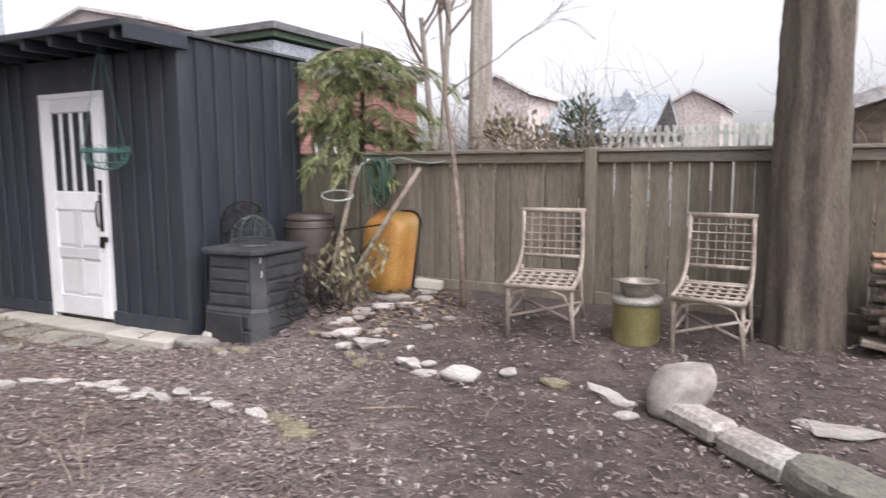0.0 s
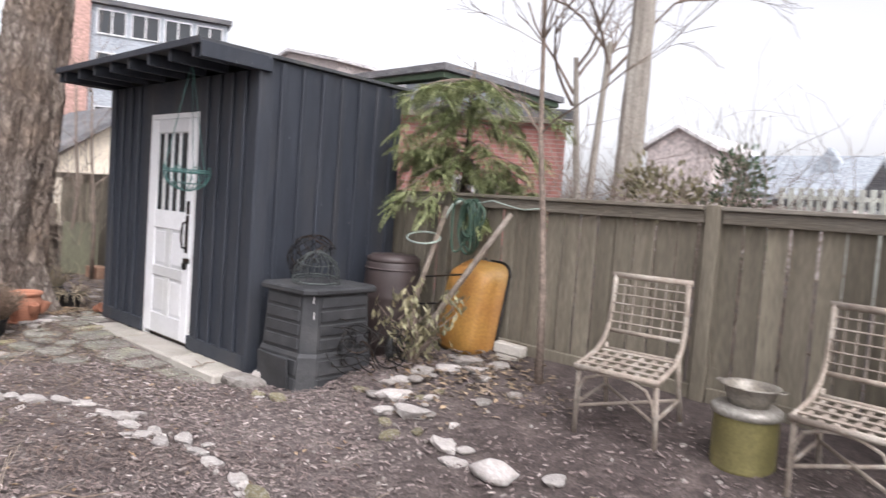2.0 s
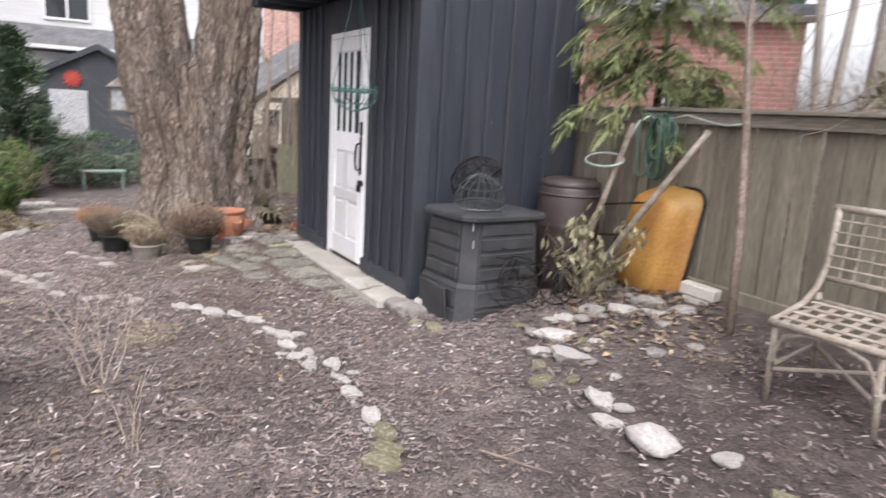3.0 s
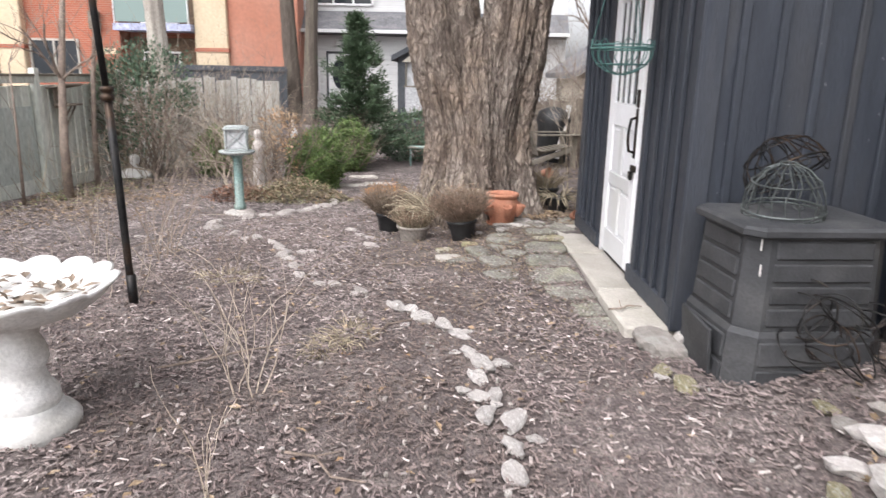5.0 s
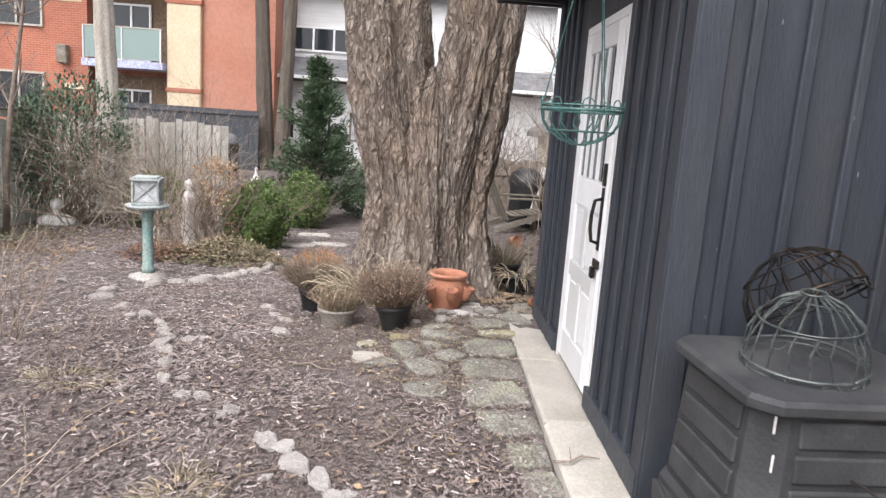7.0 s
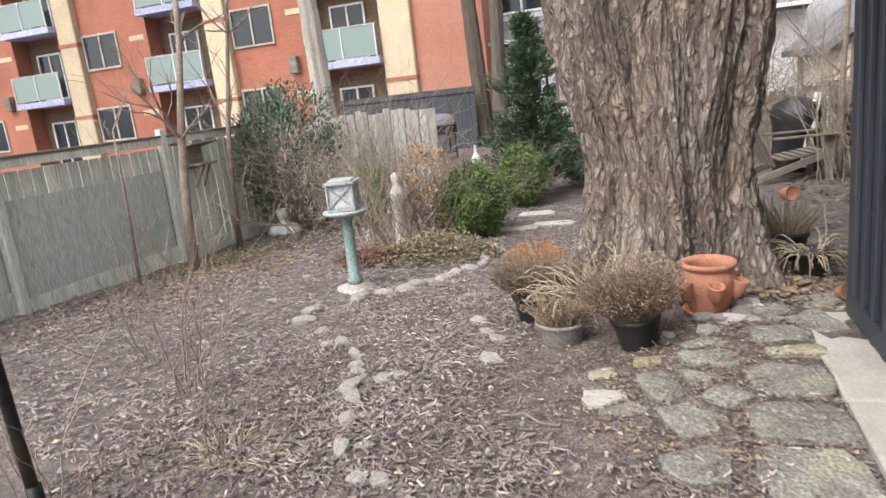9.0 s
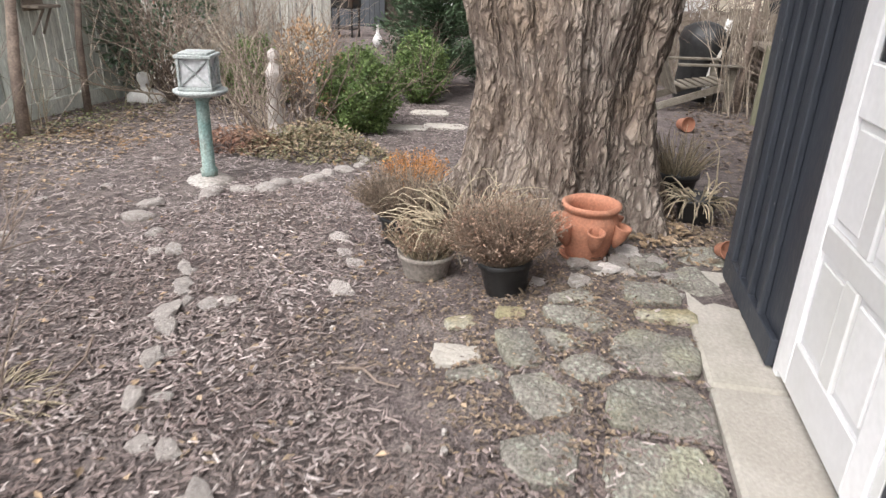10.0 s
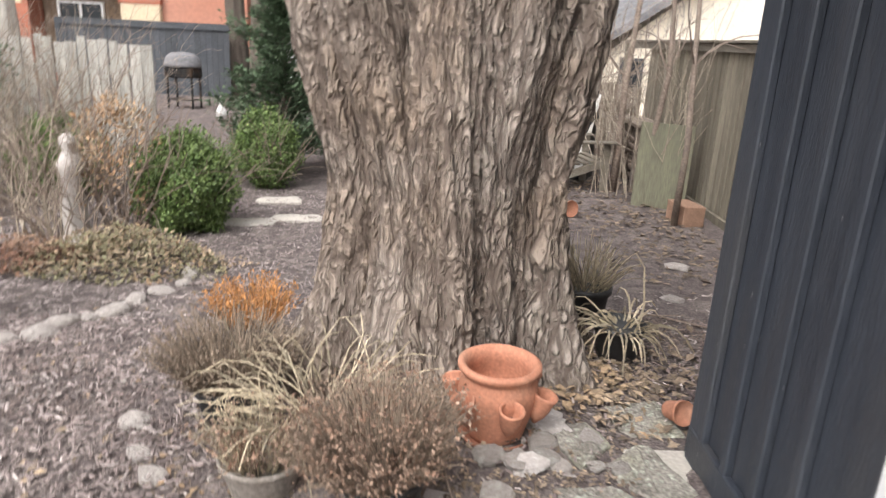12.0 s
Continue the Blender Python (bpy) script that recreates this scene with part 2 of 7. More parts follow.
M_STONEDULL = mat("weathered dull limestone", (0.50, 0.455, 0.42), (0.39, 0.35, 0.32), 9, 0.9, 0.9, (0.57, 0.53, 0.495), 50, fine_amount=0.2)
M_STONEY = mat("mossy yellow stone", (0.30, 0.255, 0.155), (0.215, 0.20, 0.115), 9, 0.95, 0.8, (0.42, 0.40, 0.33), 60)
M_BOULDER = mat("grey boulder", (0.36, 0.33, 0.30), (0.28, 0.25, 0.225), 4, 0.9, 0.8, (0.44, 0.42, 0.39), 40)
M_FLAG = mat("lichened flagstone", (0.235, 0.22, 0.19), (0.155, 0.142, 0.122), 9, 0.95, 0.9, (0.255, 0.25, 0.185), 70, fine_amount=0.45, spots=((0.31, 0.32, 0.265), 38.0, 0.5))
M_FENCE = mat("weathered brown fence wood", (0.195, 0.171, 0.130), (0.138, 0.120, 0.090), 3, 0.9, 0.5, (0.240, 0.212, 0.160), 30, (4, 4, 0.35), fine_amount=0.3)
M_FENCETOP = mat("grey weathered rail wood", (0.21, 0.185, 0.15), (0.15, 0.13, 0.10), 3, 0.9, 0.5, (0.26, 0.235, 0.20), 30, (0.35, 4, 4), fine_amount=0.3)
M_GREENFENCE = mat("faded green fence wood", (0.60, 0.62, 0.56), (0.48, 0.50, 0.445), 3, 0.9, 0.5, (0.66, 0.665, 0.61), 26, (4, 4, 0.35), fine_amount=0.3)
M_PICKET = mat("bleached grey pickets", (0.44, 0.425, 0.385), (0.33, 0.315, 0.28), 3, 0.9, 0.5, (0.52, 0.50, 0.46), 26, (4, 4, 0.35), fine_amount=0.3)
M_OLDPANEL = mat("old greenish board", (0.17, 0.165, 0.11), (0.12, 0.118, 0.08), 3, 0.85, 0.4, (0.22, 0.20, 0.15), 26, (4, 4, 0.35))
M_GREENPANEL = mat("green painted panel", (0.52, 0.57, 0.53), (0.44, 0.49, 0.45), 3, 0.8, 0.4, (0.50, 0.53, 0.49), 26, (4, 4, 0.35))
M_BARK = bark_mat("maple bark", (0.275, 0.212, 0.162), (0.085, 0.062, 0.049), (0.352, 0.302, 0.258), 13.0)
M_BARK2 = mat("dark smooth bark", (0.13, 0.105, 0.085), (0.095, 0.076, 0.062), 5, 0.95, 1.0, (0.15, 0.13, 0.10), 45, (3, 3, 0.5), fine_amount=0.4)
M_BARKPALE = mat("smooth pale grey bark", (0.37, 0.335, 0.29), (0.29, 0.26, 0.225), 4, 0.9, 0.5, (0.43, 0.40, 0.35), 35, (2, 2, 0.6), fine_amount=0.3)
M_TWIG = mat("bare twigs", (0.26, 0.205, 0.165), (0.17, 0.13, 0.105), 9, 0.9, 0.3, None, 50)
M_TWIGPALE = mat("pale bare twigs", (0.40, 0.34, 0.27), (0.28, 0.23, 0.18), 9, 0.9, 0.3, None, 50)
M_COMPOST = mat("black recycled plastic", (0.030, 0.031, 0.033), (0.046, 0.047, 0.05), 8, 0.6, 0.25, (0.07, 0.07, 0.07), 70, fine_amount=0.25)
M_BARREL = mat("brown plastic", (0.055, 0.040, 0.038), (0.075, 0.057, 0.053), 5, 0.45, 0.1, None, 50, fine_amount=0.15)
M_BARROW = mat("orange yellow tray", (0.36, 0.190, 0.046), (0.30, 0.140, 0.035), 4, 0.55, 0.15, (0.25, 0.165, 0.05), 50, fine_amount=0.2)
M_RATTAN = mat("bleached rattan", (0.33, 0.28, 0.23), (0.25, 0.205, 0.17), 14, 0.75, 0.3, (0.40, 0.36, 0.31), 70, fine_amount=0.25)
M_CAN = mat("olive metal can", (0.215, 0.19, 0.075), (0.165, 0.145, 0.06), 7, 0.5, 0.15, (0.28, 0.24, 0.12), 60, fine_amount=0.2)
M_TIN = mat("dull galvanised tin", (0.40, 0.38, 0.34), (0.30, 0.28, 0.25), 8, 0.5, 0.1, (0.22, 0.19, 0.15), 60, metal=0.4)
M_TERRA = mat("terracotta", (0.41, 0.185, 0.115), (0.34, 0.148, 0.09), 7, 0.85, 0.25, (0.44, 0.25, 0.17), 60, fine_amount=0.2)
M_POTBLACK = mat("black plastic pot", (0.014, 0.014, 0.015), (0.03, 0.03, 0.03), 8, 0.5, 0.1, None, 60)
M_POTGREY = mat("stone grey pot", (0.24, 0.21, 0.18), (0.30, 0.27, 0.24), 9, 0.85, 0.3, None, 60)
M_DRY = mat("dried brown stems", (0.225, 0.175, 0.13), (0.165, 0.125, 0.092), 9, 0.9, 0.2, None, 50, island=True)
M_SEED = mat("withered seed heads", (0.19, 0.112, 0.075), (0.245, 0.175, 0.13), 9, 0.9, 0.2, None, 50, island=True)
M_LITTER = mat("crumbled brown leaves", (0.19, 0.145, 0.105), (0.13, 0.098, 0.075), 9, 0.95, 0.3, (0.24, 0.185, 0.13), 50, island=True)
M_TANLEAF = mat("withered orange leaves", (0.42, 0.28, 0.175), (0.35, 0.225, 0.13), 9, 0.85, 0.2, (0.50, 0.39, 0.27), 50, island=True)
M_RUSSET = mat("russet low plants", (0.205, 0.11, 0.075), (0.155, 0.085, 0.058), 9, 0.85, 0.2, (0.26, 0.17, 0.115), 50, island=True)
M_STRAW = mat("straw stems", (0.37, 0.315, 0.225), (0.28, 0.23, 0.155), 9, 0.85, 0.2, None, 50, island=True)
M_RUST = mat("rusty dried flowers", (0.42, 0.20, 0.07), (0.33, 0.16, 0.06), 9, 0.9, 0.2, None, 50, island=True)
M_GREEN = mat("evergreen leaves", (0.085, 0.14, 0.038), (0.15, 0.21, 0.065), 9, 0.55, 0.1, None, 60, island=True)
M_SPRUCE = mat("spruce needles", (0.055, 0.092, 0.048), (0.085, 0.13, 0.068), 9, 0.7, 0.1, None, 60, island=True)
M_CEDAR = mat("cedar foliage", (0.20, 0.24, 0.10), (0.29, 0.31, 0.15), 9, 0.7, 0.1, None, 60, island=True)
M_JUNIPER = mat("blue green juniper", (0.075, 0.12, 0.075), (0.11, 0.16, 0.10), 9, 0.7, 0.1, None, 60, island=True)
M_RHODO = mat("pale drooping leaves", (0.235, 0.225, 0.135), (0.18, 0.155, 0.085), 9, 0.7, 0.1, None, 60, island=True)
M_CASTWHITE = mat("chalky white cast stone", (0.76, 0.75, 0.73), (0.62, 0.61, 0.58), 9, 0.8, 0.4, (0.50, 0.48, 0.44), 60, fine_amount=0.12)
M_VERD = mat("verdigris paint", (0.20, 0.34, 0.31), (0.30, 0.40, 0.37), 9, 0.75, 0.3, (0.33, 0.30, 0.25), 60)
M_LANTERN = mat("grey weathered feeder", (0.40, 0.43, 0.42), (0.30, 0.33, 0.32), 9, 0.8, 0.3, (0.48, 0.50, 0.49), 60)
M_HOSE = mat("green hose", (0.045, 0.085, 0.06), (0.06, 0.11, 0.075), 9, 0.4, 0.05, None, 60, fine_amount=0.1)
M_HOSEPALE = mat("pale hose", (0.42, 0.50, 0.44), (0.36, 0.42, 0.37), 9, 0.45, 0.05, None, 60)
M_GREENWIRE = mat("green coated wire", (0.05, 0.13, 0.12), (0.075, 0.17, 0.155), 9, 0.5, 0.1, None, 60)
M_WIRE = mat("dull grey wire", (0.13, 0.145, 0.14), (0.09, 0.10, 0.095), 9, 0.4, 0.1, None, 60, metal=0.5)
M_OLDWOOD = mat("old grey lumber", (0.23, 0.19, 0.15), (0.15, 0.12, 0.095), 4, 0.9, 0.5, (0.30, 0.26, 0.22), 40, (1, 4, 4))
M_CUTWOOD = mat("reddish boards", (0.36, 0.22, 0.15), (0.28, 0.17, 0.115), 4, 0.9, 0.4, None, 40, (0.5, 4, 4))
M_BRICKAPT = brick_mat("orange brick", (0.39, 0.122, 0.068), (0.325, 0.096, 0.055), (0.36, 0.21, 0.155))
M_ORANGE = mat("plain orange brick wall", (0.455, 0.20, 0.135), (0.405, 0.175, 0.115), 0.6, 0.9, 0.1, (0.45, 0.225, 0.16), 9, fine_amount=0.1)
M_CREAM = mat("cream block column", (0.58, 0.475, 0.335), (0.515, 0.415, 0.285), 1.2, 0.9, 0.1, None, 12, fine_amount=0.1)
M_BALC = mat("balcony slab", (0.42, 0.45, 0.62), (0.36, 0.38, 0.52), 1.2, 0.8, 0.1, None, 12)
M_BALCGLASS = glass_mat("green tinted balcony glass", (0.21, 0.28, 0.26), 0.12)
# Shade inside the balcony recesses is put into this dark brown.
M_SHADEDIN = mat("balcony recess wall with painted shade", (0.17, 0.12, 0.08), (0.13, 0.09, 0.06), 1.2, 0.9, 0.1, None, 12)
M_BRICKRED = brick_mat("old red brick", (0.43, 0.195, 0.165), (0.36, 0.155, 0.13), (0.40, 0.29, 0.26))
M_SIDING = mat("white siding", (0.68, 0.68, 0.67), (0.62, 0.62, 0.61), 1.2, 0.7, 0.1, None, 8, (0.3, 0.3, 8), fine_amount=0.1)
M_SHINGLE = mat("grey shingles", (0.16, 0.16, 0.165), (0.115, 0.115, 0.12), 2.5, 0.9, 0.4, (0.20, 0.19, 0.19), 14, (1, 1, 3))
M_SLATE = mat("blue grey slate roof", (0.36, 0.39, 0.42), (0.31, 0.34, 0.37), 1.5, 0.8, 0.2, None, 10)
M_DARKWALL = mat("dark painted siding", (0.045, 0.05, 0.058), (0.06, 0.065, 0.072), 2, 0.8, 0.2, None, 20)
M_CREAMWALL = mat("cream stucco", (0.78, 0.71, 0.58), (0.70, 0.63, 0.51), 1.2, 0.9, 0.1, None, 14, fine_amount=0.1)
M_BLUEPANEL = mat("pale grey panel", (0.42, 0.425, 0.43), (0.36, 0.365, 0.37), 2, 0.8, 0.1, None, 20)
M_RED = mat("red painted clay", (0.45, 0.06, 0.04), (0.36, 0.05, 0.035), 8, 0.7, 0.2, None, 40)
# Haze over the far roofs and brick is put into these pale colours.
M_HAZEDROOF = mat("distant roofing paled for haze", (0.56, 0.54, 0.535), (0.50, 0.48, 0.475), 1, 0.9, 0.0, None, 8)
M_HAZEBRICK = mat("pink distant brick paled for haze", (0.55, 0.35, 0.30), (0.49, 0.31, 0.265), 1, 0.9, 0.0, None, 8)
M_HAZEDBROWN = mat("brown brick paled for haze", (0.62, 0.55, 0.525), (0.56, 0.49, 0.465), 1, 0.9, 0.0, None, 8)


# ---- mesh building ----
class Shape:
    """A mesh in the making: lists of points and faces."""

    def __init__(self):
        self.v, self.f = [], []

    def put(self, verts, faces, m=None):
        k = len(self.v)
        self.v += [tuple(m @ Vector(p)) for p in verts] if m is not None else [tuple(p) for p in verts]
        self.f += [tuple(k + i for i in fc) for fc in faces]
        return self

    def box(self, c, s, m=None, ch=0.004):
        hx, hy, hz = s[0] / 2, s[1] / 2, s[2] / 2
        ch = min(ch, hx * 0.6, hy * 0.6, hz * 0.6)
        vs, idx = [], {}
        for a in (-1, 1):
            for b in (-1, 1):
                for d in (-1, 1):
                    for ax in range(3):
                        h = [hx - ch, hy - ch, hz - ch]
                        h[ax] += ch
                        idx[a, b, d, ax] = len(vs)
                        vs.append((c[0] + a * h[0], c[1] + b * h[1], c[2] + d * h[2]))
        fs = []
        q = ((-1, -1), (1, -1), (1, 1), (-1, 1))
        for s1 in (-1, 1):
            fs.append(tuple(idx[s1, u, w, 0] for u, w in q)[::s1])
            fs.append(tuple(idx[w, s1, u, 1] for u, w in q)[::s1])
            fs.append(tuple(idx[u, w, s1, 2] for u, w in q)[::s1])
        for u in (-1, 1):
            for w in (-1, 1):
                fs.append((idx[-1, u, w, 1], idx[1, u, w, 1], idx[1, u, w, 2], idx[-1, u, w, 2])[::-u * w])
                fs.append((idx[u, -1, w, 2], idx[u, 1, w, 2], idx[u, 1, w, 0], idx[u, -1, w, 0])[::-u * w])
                fs.append((idx[u, w, -1, 0], idx[u, w, 1, 0], idx[u, w, 1, 1], idx[u, w, -1, 1])[::-u * w])
                for d in (-1, 1):
                    fs.append((idx[u, w, d, 0], idx[u, w, d, 1], idx[u, w, d, 2])[::u * w * d])
        return self.put(vs, fs, m)

    def tube(self, pts, r, seg=6, m=None, cap=True):
        pts = [Vector(p) for p in pts]
        rs = list(r) if isinstance(r, (list, tuple)) else [r] * len(pts)
        vs, fs = [], []
        side = None
        for i, p in enumerate(pts):
            d = (pts[min(i + 1, len(pts) - 1)] - pts[max(i - 1, 0)]).normalized()
            if side is None:
                side = d.orthogonal().normalized()
            else:
                side = side - d * side.dot(d)
                side = side.normalized() if side.length > 1e-5 else d.orthogonal().normalized()
            up = d.cross(side)
            for k in range(seg):
                a = 2 * math.pi * k / seg
                vs.append(p + (side * math.cos(a) + up * math.sin(a)) * rs[i])
        for i in range(len(pts) - 1):
            for k in range(seg):
                a, b = i * seg + k, i * seg + (k + 1) % seg
                fs.append((a, b, b + seg, a + seg))
        if cap:
            fs.append(tuple(range(seg))[::-1])
            fs.append(tuple((len(pts) - 1) * seg + k for k in range(seg)))
        return self.put(vs, fs, m)

    def ring(self, c, r, thick, seg=24, m=None, start=0.0, end=360.0, rx=None):
        n = seg + 1
        pts = [(c[0] + r * math.cos(radians(start + (end - start) * i / seg)), c[1] + (rx or r) * math.sin(radians(start + (end - start) * i / seg)), c[2]) for i in range(n)]
        return self.tube(pts, thick, 5, m)

    def lathe(self, profile, seg=24, m=None, wave=None):
        vs, fs = [], []
        for r, z in profile:
            for k in range(seg):
                a = 2 * math.pi * k / seg
                rr, zz = wave(r, z, a) if wave else (r, z)
                vs.append((rr * math.cos(a), rr * math.sin(a), zz))
        for i in range(len(profile) - 1):
            for k in range(seg):
                a, b = i * seg + k, i * seg + (k + 1) % seg
                fs.append((a, b, b + seg, a + seg))
        fs.append(tuple(range(seg))[::-1])
        fs.append(tuple((len(profile) - 1) * seg + k for k in range(seg)))
        return self.put(vs, fs, m)

    def leaf(self, p, d, n, length, width):
        p, d, n = Vector(p), Vector(d).normalized(), Vector(n)
        s = d.cross(n)
        s = s.normalized() if s.length > 1e-4 else d.orthogonal().normalized()
        up = s.cross(d)
        k = len(self.v)
        mid = p + d * length * 0.5
        self.v += [tuple(p), tuple(mid + s * width / 2 + up * width * 0.18), tuple(p + d * length), tuple(mid - s * width / 2 + up * width * 0.18)]
        self.f += [(k, k + 1, k + 2), (k, k + 2, k + 3)]
        return self

    def mesh(self, name, material, smooth=False):
        me = bpy.data.meshes.new(name)
        me.from_pydata(self.v, [], self.f)
        me.materials.append(material)
        if smooth:
            me.polygons.foreach_set("use_smooth", [True] * len(me.polygons))
        me.update()
        return me


def part(name, shape, material, parent=None, label="", smooth=False, kind=""):
    ob = new(name, shape.mesh(name, material, smooth))
    if parent is not None:
        ob.parent = parent
    return tagged(ob, label=label, kind=kind)


def thing(name, label, category, m=None, group="", kind=""):
    ob = new(name)
    ob.empty_display_size = 0.1
    if m is not None:
        ob.matrix_world = m
    return tagged(ob, label, category, group, kind)


def share(name, mesh, parent, m):
    ob = new(name, mesh)
    ob.parent = parent
    ob.matrix_basis = m
    return ob


rnd = random.Random(7)


def smooth_step(a, b, v):
    u = np.clip((v - a) / (b - a), 0, 1)
    return u * u * (3 - 2 * u)


def ground_z(x, y):
    """The lie of the garden: it climbs towards the back fence and falls away to the west."""
    x, y = np.asarray(x, float), np.asarray(y, float)
    rise = np.interp(y, [3.0, 4.0, 4.6, 5.2, 5.7, 7], [0, .09, .22, .30, .38, .40]) * smooth_step(-5.0, -3.6, x)
    fall = -0.27 * np.clip((-5 - x) / 5.5, 0, 1)
    mound = 0.17 * smooth_step(2.2, 3.3, y) * np.clip((-5 - x) / 2.2, 0, 1)
    return rise + fall + mound


def gz(x, y):
    return float(ground_z(x, y))


# ---- ground ----
def build_ground():
    xs = np.concatenate([[-900, -400, -150, -70, -40, -28, -20, -16], np.arange(-14, 3.01, 0.09), [4, 6, 10, 20, 50, 150, 400, 900]])
    ys = np.concatenate([[-900, -400, -150, -60, -25, -12, -7, -5], np.arange(-3.6, 6.01, 0.09), [7, 9, 13, 20, 40, 100, 300, 900]])
    gx, gy = np.meshgrid(xs, ys, indexing="ij")
    zz = ground_z(gx, gy)
    near = (gx > -14) & (gx < 3) & (gy > -3.6) & (gy < 6)
    bumps = np.zeros_like(zz)
    for i, j in zip(*np.nonzero(near)):
        bumps[i, j] = noise.noise((gx[i, j] * 1.3, gy[i, j] * 1.3, 0)) * 0.022 + noise.noise((gx[i, j] * 6, gy[i, j] * 6, 3)) * 0.012
    zz = zz + bumps
    nx, ny = gx.shape
    verts = np.stack([gx, gy, zz], -1).reshape(-1, 3)
    ii = np.arange(nx * ny).reshape(nx, ny)
    quads = np.stack([ii[:-1, :-1], ii[1:, :-1], ii[1:, 1:], ii[:-1, 1:]], -1).reshape(-1, 4)
    me = bpy.data.meshes.new("ground")
    me.from_pydata(verts.tolist(), [], quads.tolist())
    me.materials.append(M_GROUND)
    me.polygons.foreach_set("use_smooth", [True] * len(me.polygons))
    return tagged(new("ground", me), "dark brown wood-chip mulch over sloping garden soil", "ground", kind="structure")


build_ground()


# ---- fences ----
FENCE_Y = 5.62


def back_fence():
    f = thing("fence", "weathered brown board fence with a grey cap rail", "fence", kind="structure")
    x = -15.0
    while x < 4.6:
        w = rnd.uniform(0.125, 0.15)
        hi = 1.56 if x < 0.3 else 1.74
        lo = gz(x, FENCE_Y) + rnd.uniform(0.02, 0.05)
        board = Shape().box((x + w / 2, FENCE_Y + rnd.uniform(-0.006, 0.006), (lo + hi) / 2), (w, 0.02, hi - lo))
        part("board", board, M_FENCE, f)
        x += w + rnd.choice((0.004, 0.006, 0.014, 0.018) if x < -2.6 else (0.010, 0.016, 0.020))
    for k in range(-6, 3):
        px = -1.65 + 2.42 * k
        hi = 1.66 if px < 0.3 else 1.84
        part("post", Shape().box((px, FENCE_Y - 0.035, hi / 2 - 0.05), (0.10, 0.085, hi + 0.1), None, 0.008), M_FENCE, f)
        if k < 2:
            z = 1.58 if px + 1.2 < 0.3 else 1.76
            mid = px + 1.21
            part("cap_rail", Shape().box((mid, FENCE_Y - 0.03, z), (2.30, 0.05, 0.085)), M_FENCETOP, f)
            part("cap", Shape().box((mid, FENCE_Y - 0.02, z + 0.058), (2.30, 0.13, 0.028)), M_FENCETOP, f)
            low = gz(mid, FENCE_Y)
            part("lower_rail", Shape().box((mid, FENCE_Y - 0.04, low + 0.03), (2.30, 0.04, 0.10)), M_FENCE, f)
    return f


def side_fence():
    f = thing("fence", "faded grey-green board fence with a top rail", "fence", kind="structure")
    y0 = -3.15
    x = -12.6
    while x < 4.6:
        w = rnd.uniform(0.125, 0.145)
        base = gz(x, y0) - 0.02
        part("board", Shape().box((x + w / 2, y0 + rnd.uniform(-0.005, 0.005), (base + 0.12 + 1.22) / 2), (w, 0.02, 1.10 - base)), M_GREENFENCE, f)
        x += w + 0.012
    for k in range(8):
        px = -12.5 + 2.3 * k
        part("post", Shape().box((px, y0 + 0.06, 0.55), (0.10, 0.09, 1.8), None, 0.008), M_GREENFENCE, f)
        mid = px + 1.15
        part("top_rail", Shape().box((mid, y0 + 0.05, 1.30), (2.3, 0.05, 0.09)), M_GREENFENCE, f)
        part("cap", Shape().box((mid, y0 + 0.03, 1.36), (2.3, 0.14, 0.03)), M_FENCETOP, f)
        part("kick_board", Shape().box((mid, y0 + 0.03, gz(mid, y0) + 0.08), (2.3, 0.035, 0.20)), M_GREENFENCE, f)
        if k in (1, 2, 3):
            part("green_panel", Shape().box((mid, y0 + 0.035, 0.40), (2.12, 0.02, 1.1)), M_GREENPANEL, f, "green painted panel")
    return f


def west_fence():
    f = thing("fence", "pale weathered picket fence behind bare shrubs", "fence", kind="structure")
    y = -3.5
    while y < -0.55:
        w = rnd.uniform(0.09, 0.13)
        top = 1.33 + rnd.uniform(-0.05, 0.05)
        part("picket", Shape().box((-13.2, y + w / 2, (top - 0.3) / 2), (0.018, w, top + 0.3), pose(0, 0, 0, rnd.uniform(-0.5, 0.5))), M_PICKET, f)
        y += w + rnd.uniform(0.006, 0.018)
    part("rail", Shape().box((-13.23, -2.1, 1.0), (0.04, 2.8, 0.09)), M_PICKET, f)
    part("rail", Shape().box((-13.23, -2.1, 0.1), (0.04, 2.8, 0.09)), M_PICKET, f)


back_fence()
side_fence()
west_fence()


